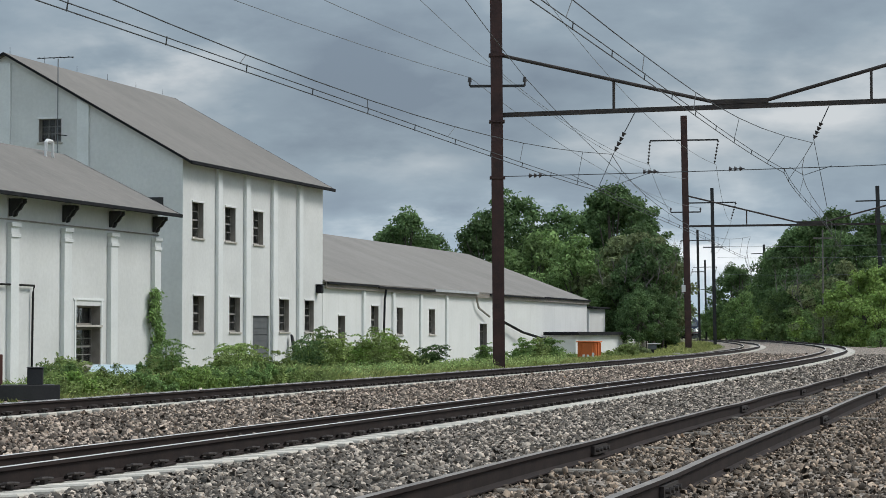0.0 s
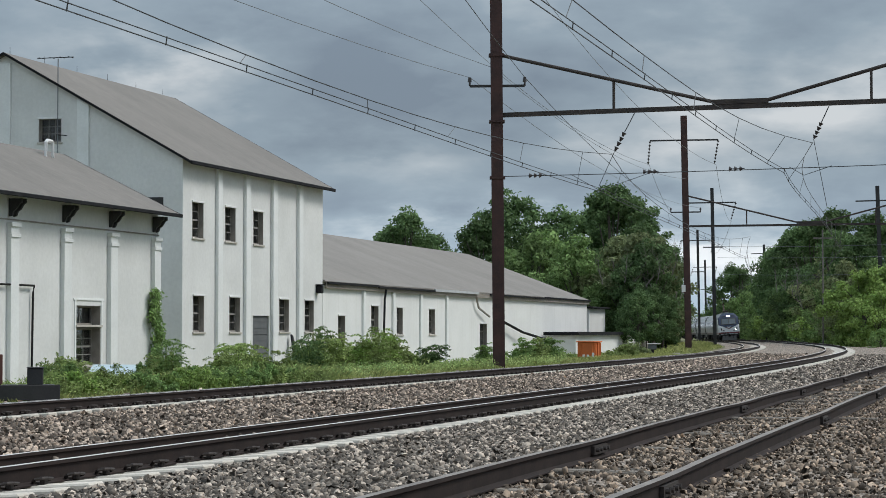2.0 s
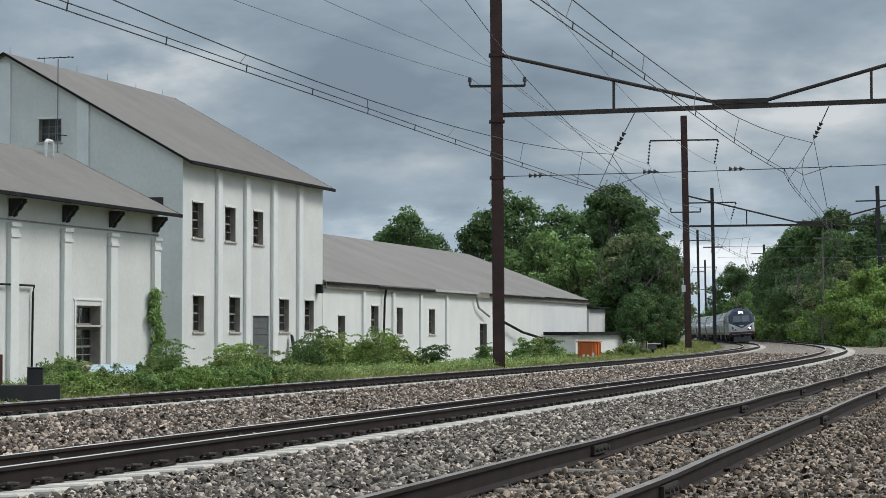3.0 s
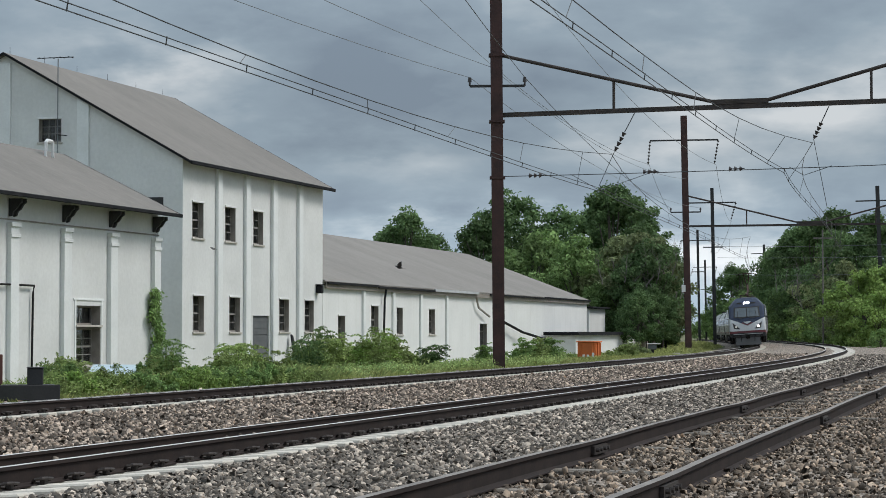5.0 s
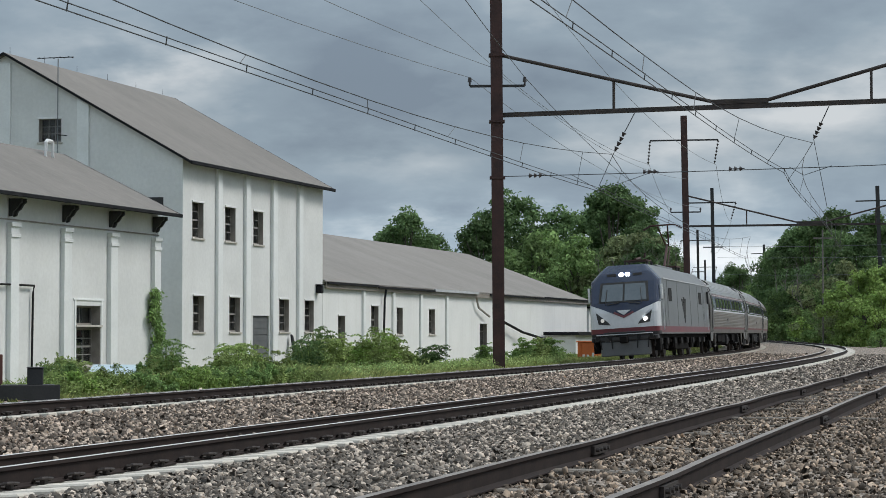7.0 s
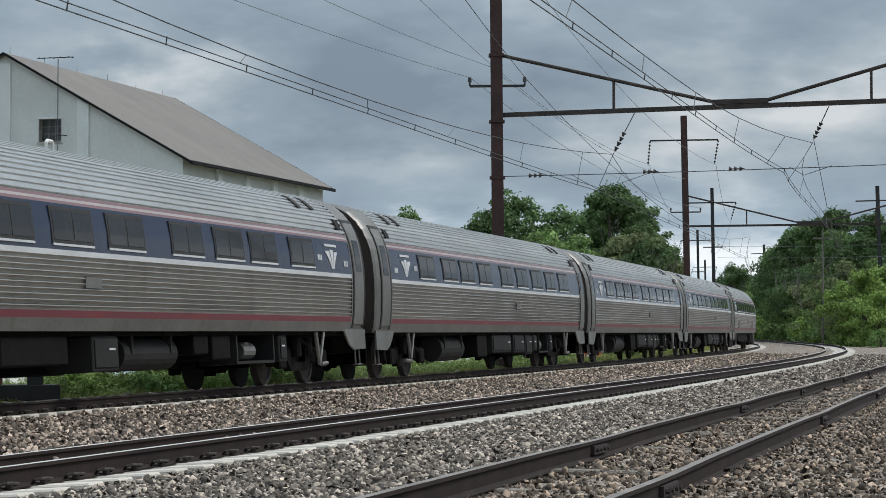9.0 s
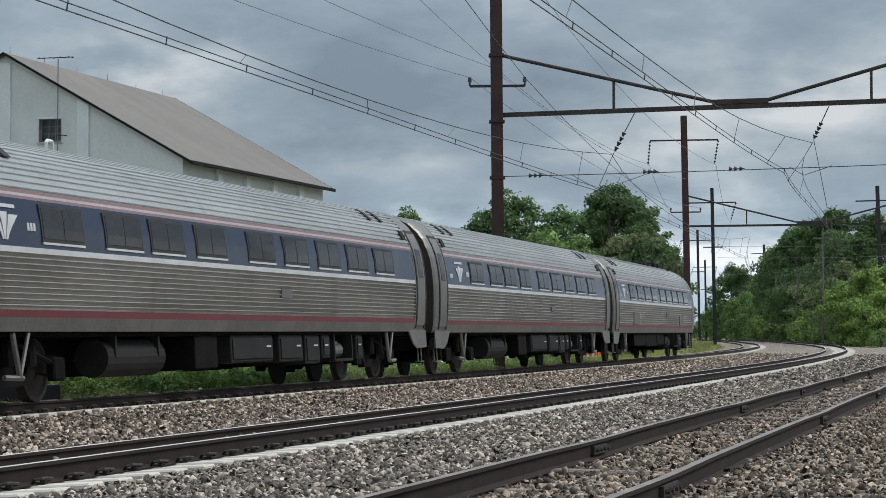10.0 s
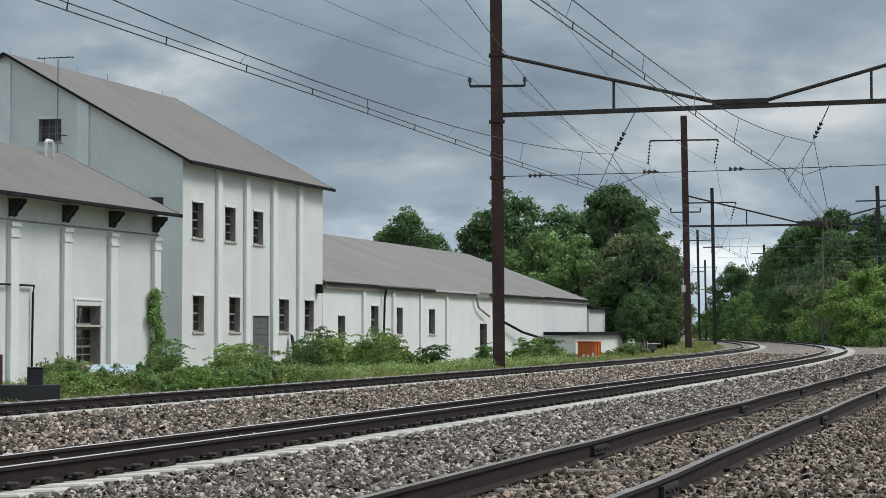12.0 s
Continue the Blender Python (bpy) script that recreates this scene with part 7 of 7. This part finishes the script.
# ---- ballast stones ----
def stones(name, count, s_range, o_range, size, material, seed, label, zfun, power=1.0):
    """Angular stones, each a skewed block, laid on the bed along a stretch of the tracks."""
    rs = np.random.RandomState(seed)
    n = count
    s = s_range[0] + (s_range[1] - s_range[0]) * rs.rand(n) ** power
    o = o_range[0] + (o_range[1] - o_range[0]) * rs.rand(n)
    py = np.interp(s, TS, TY)
    px = np.interp(s, TS, TX)
    g = np.array([slope_x(v) for v in py])
    hh = np.hypot(1, g)
    x, y = px + o / hh, py - o * g / hh
    r = size * np.minimum(rs.lognormal(0, 0.30, n), 1.8)
    z = zfun(o, x, y) + r * rs.uniform(-0.3, 0.6, n)
    # a block of broken rock: a square foot, a smaller skewed top, five faces
    sq = np.array([[-1, -1], [1, -1], [1, 1], [-1, 1]]) * 0.86
    block = np.concatenate([np.c_[sq * 1.1, -np.ones(4)], np.c_[sq, np.ones(4)]])
    v = block[None] * (1 + 0.34 * rs.uniform(-1, 1, (n, 8, 3)))
    v[:, 4:, :2] *= rs.uniform(0.7, 1.05, (n, 1, 2))
    v[:, 4:, :2] += rs.uniform(-0.3, 0.3, (n, 1, 2))
    v *= np.stack([rs.uniform(0.75, 1.35, n), rs.uniform(0.6, 1.0, n), rs.uniform(0.55, 1.0, n)], 1)[:, None] * 0.62
    q = rs.normal(0, 1, (n, 4))
    q[:, 1:3] *= 0.55
    q /= np.linalg.norm(q, axis=1)[:, None]
    w, i, j, k = q.T
    R = np.stack([np.stack([1 - 2 * (j * j + k * k), 2 * (i * j - k * w), 2 * (i * k + j * w)], 1),
                  np.stack([2 * (i * j + k * w), 1 - 2 * (i * i + k * k), 2 * (j * k - i * w)], 1),
                  np.stack([2 * (i * k - j * w), 2 * (j * k + i * w), 1 - 2 * (i * i + j * j)], 1)], 1)
    v = np.einsum("nij,nkj->nki", R, v) * r[:, None, None] + np.stack([x, y, z], 1)[:, None]
    base = np.arange(n)[:, None] * 8
    idx = (base + np.array([[0, 1, 5, 4, 1, 2, 6, 5, 2, 3, 7, 6, 3, 0, 4, 7, 4, 5, 6, 7]])).reshape(-1)
    starts = (np.arange(n)[:, None] * 20 + np.array([[0, 4, 8, 12, 16]])).reshape(-1)
    me = bpy.data.meshes.new(name)
    me.vertices.add(8 * n); me.vertices.foreach_set("co", v.reshape(-1).astype(np.float32))
    me.loops.add(len(idx)); me.loops.foreach_set("vertex_index", idx.astype(np.int32))
    me.polygons.add(5 * n); me.polygons.foreach_set("loop_start", starts.astype(np.int32))
    me.update(calc_edges=True)
    me.materials.append(material)
    return tagged(new(name, me), label, "ballast stones", kind="stuff")


OFFS = [-3.9, -3.1, -2.35, -0.8, 0.8, 2.1, 3.3, 4.6, 5.4, 6.3, 7.9, 8.5, 9.3, 10.4, 12.0, 14.5, 17.0, 20.0]
BEDZ = [-0.98, -0.45, -0.27, -0.245, -0.215, -0.21, -0.27, -0.27, -0.235, -0.24, -0.25, -0.195, -0.205, -0.22, -0.155, -0.140, -0.15, -0.28]


def bed(o, x, y):
    return np.interp(o, OFFS, BEDZ) + rail_z(y)


GREY, BROWN = "grey angular crushed ballast stones", "brownish weathered ballast stones"
stones("ballast_stones", 72000, (12, 55), (8.40, 11.4), 0.027, M_STONE, 21, GREY, bed, 1.75)
stones("ballast_stones", 16000, (44, 90), (11.4, 19.0), 0.042, M_STONED, 28, BROWN, bed, 1.3)
stones("ballast_stones", 40000, (14, 70), (1.32, 6.1), 0.033, M_STONEB, 22, BROWN, bed, 1.5)
stones("ballast_stones", 22000, (60, 135), (1.45, 5.5), 0.046, M_STONEB, 23, BROWN, bed, 1.2)
stones("ballast_stones", 12000, (52, 125), (8.5, 12.0), 0.046, M_STONE, 27, GREY, bed, 1.2)
stones("ballast_stones", 50000, (8, 48), (11.2, 18.0), 0.025, M_STONED, 24, BROWN, bed, 1.7)
stones("ballast_stones", 7000, (20, 72), (-2.6, 0.7), 0.05, M_STONEB, 25, BROWN, bed, 1.3)
stones("ballast_stones", 7000, (10, 55), (6.2, 8.0), 0.034, M_STONE, 26, GREY, bed, 1.5)


def low_leaves(n, s_range, o_range, material, seed, label):
    """A carpet of small broad leaves between the grasses."""
    rs = np.random.RandomState(seed)
    s = s_range[0] + (s_range[1] - s_range[0]) * rs.rand(n) ** 1.2
    o = o_range[0] + (o_range[1] - o_range[0]) * rs.rand(n)
    py = np.interp(s, TS, TY)
    x, y = np.interp(s, TS, TX) + o * 0.965, py - o * 0.26
    top = np.array([max(0.05, 0.32 + 0.42 * noise.noise((a * 0.8, b * 0.8, 5.0))) for a, b in zip(x, y)])
    z = np.interp(o, [-9, -6, -4.2, -3.2], [-0.75, -0.5, -0.32, -0.30]) + rail_z(y) + top * rs.rand(n) ** 0.6
    ob = quad_cloud("weed_carpet", np.stack([x, y, z], 1), 0.034 * rs.uniform(0.5, 1.4, n) * (0.8 + y / 120), np.tile([0.2, -0.4, 0.9], (n, 1)), material, aspect=0.45, rs=rs)
    return tagged(ob, label, "weeds", kind="stuff")


low_leaves(42000, (22, 95), (-8.0, -3.3), M_WEED, 31, "low broad-leaved weeds on the verge")
low_leaves(16000, (22, 80), (-8.0, -3.6), M_LEAF1, 32, "darker low weeds on the verge")


# ---- birds crossing before the white buildings ----
def bird(label, size):
    """A small bird; x forward, origin in the body's middle. Wings hinge at the shoulders."""
    t = thing("bird", Matrix(), label, "bird", "birds")
    bm = bmesh.new()
    rings = []
    for x, r, z in ((-0.46, 0.02, 0.02), (-0.30, 0.09, 0.01), (-0.10, 0.15, 0.0), (0.10, 0.16, 0.0), (0.26, 0.12, 0.02), (0.33, 0.085, 0.045), (0.42, 0.095, 0.06), (0.50, 0.05, 0.055), (0.53, 0.02, 0.05)):
        rings.append([(x * size, r * size * math.cos(a), (z + r * math.sin(a)) * size) for a in (math.tau * k / 10 for k in range(11))])
    loft(bm, rings)
    bmesh.ops.remove_doubles(bm, verts=bm.verts[:], dist=1e-5)
    part("body", bm, M_BIRD, t)
    bm = bmesh.new()
    tube(bm, (0.52 * size, 0, 0.05 * size), (0.62 * size, 0, 0.035 * size), 0.022 * size, 0.004 * size, 6)
    part("beak", bm, M_BLACK, t)
    bm = bmesh.new()
    prism(bm, [(-0.42 * size, -0.05 * size), (-0.82 * size, -0.13 * size), (-0.76 * size, 0.0), (-0.82 * size, 0.13 * size), (-0.42 * size, 0.05 * size)], "z", 0.0, 0.02 * size)
    part("tail", bm, M_BIRD, t)
    wings = []
    for s in (-1, 1):
        bm = bmesh.new()
        pts = [(0.24, 0.0), (0.30, 0.35), (0.16, 0.72), (-0.12, 1.02), (-0.14, 0.70), (-0.22, 0.40), (-0.22, 0.0)]
        prism(bm, [(x * size, s * y * size) for x, y in (pts if s > 0 else pts[::-1])], "z", -0.012 * size, 0.012 * size)
        w = part("wing", bm, M_BIRD, t)
        wings.append((w, Vector((0.0, s * 0.12 * size, 0.06 * size)), s))
    return t, wings


BIRD_1 = bird("small dark bird in flight past the white wall", 0.16)
BIRD_2 = bird("small dark bird in flight over the roof", 0.13)


# ---- what moves ----
SPEED, S_START = 45.852, 410.13


# small departures from the even speed: (seconds, metres held back)
LAG = ((0.0, 0.0), (0.6, -0.5), (1.2, -3.0), (1.6, -6.5), (2.0, -10.2), (2.5, -14.2), (3.0, -17.6), (3.5, -17.6), (4.2, -11.6), (5.0, -5.0), (5.5, -3.0), (6.5, -0.8), (7.2, 0.5), (8.0, 1.6), (8.8, 2.0), (9.5, 1.3), (10.5, 0.3), (11.0, 0.3), (11.5, -0.6), (12.0, -1.5))


def nose_at(t):
    return S_START - SPEED * t + float(np.interp(t, [a for a, _ in LAG], [b for _, b in LAG]))


def vehicle_rows(behind, length, trucks):
    """Poses of a vehicle whose front end runs the given distance behind the train's nose."""
    rows = []
    for k in range(49):
        t = 12.0 * k / 48
        mid = nose_at(t) + behind + length / 2
        a, _, _ = along(mid - trucks / 2)
        b, _, _ = along(mid + trucks / 2)
        d = (a - b).normalized()
        m = Matrix.Translation((a + b) / 2 + Vector((0, 0, -CANT / 2))) @ Matrix.Rotation(math.atan2(d.y, d.x), 4, "Z") @ Matrix.Rotation(ROLL, 4, "X")
        rows.append((t, m))
    return rows


def flight_rows(legs):
    """legs: (seconds, place); the bird heads along its way."""
    rows = []
    for k, (t, p) in enumerate(legs):
        a, b = Vector(legs[max(0, k - 1)][1]), Vector(legs[min(len(legs) - 1, k + 1)][1])
        d = b - a
        rows.append((t, Matrix.Translation(p) @ Matrix.Rotation(math.atan2(d.y, d.x), 4, "Z") @ Matrix.Rotation(-math.atan2(d.z, math.hypot(d.x, d.y)) * 0.6, 4, "Y")))
    return rows


def flap_rows(hinge, s, start, end, phase):
    """Wing beats between two times, four to the second; spread still before and after."""
    rows = [(0.0, Matrix.Translation(hinge))]
    t, k = start, 0
    while t < end:
        a = math.radians((42, -24)[k % 2]) * s
        rows.append((round(t, 3), Matrix.Translation(hinge) @ Matrix.Rotation(a, 4, "X")))
        t, k = t + 0.125 + phase, k + 1
    rows.append((12.0, Matrix.Translation(hinge)))
    return rows


def motions():
    walk(locomotive, vehicle_rows(0.0, 20.3, 9.9))
    for k, c in enumerate(coaches):
        walk(c, vehicle_rows(20.4 + 26.0 * k, 26.0, 18.1))

    for (b, wings), legs, start, end, phase in (
            (BIRD_1, ((0.0, (28.0, 43.0, 0.6)), (3.1, (9.9, 41.0, 0.7)), (4.4, (2.30, 40.0, 1.05)), (5.0, (-0.84, 40.0, 2.39)), (5.2, (-1.77, 40.0, 2.85)), (5.8, (-4.72, 40.0, 4.20)), (6.4, (-7.93, 40.0, 5.63)), (7.2, (-12.2, 40.0, 7.6)), (12.0, (-40.0, 41.0, 19.0))), 3.0, 7.2, 0.0),
            (BIRD_2, ((0.0, (32.0, 46.0, 0.7)), (3.1, (10.6, 45.0, 0.7)), (4.4, (-1.30, 45.0, 1.0)), (5.0, (-4.96, 45.0, 2.95)), (5.4, (-7.39, 45.0, 4.28)), (5.6, (-8.43, 45.0, 4.84)), (5.8, (-8.95, 45.0, 4.80)), (6.3, (-10.6, 45.0, 4.9)), (7.0, (-13.2, 45.0, 5.4)), (12.0, (-34.0, 46.0, 9.0))), 3.0, 7.2, 0.01)):
        walk(b, flight_rows(legs))
        for w, hinge, s in wings:
            walk(w, flap_rows(hinge, s, start, end, phase))


motions()
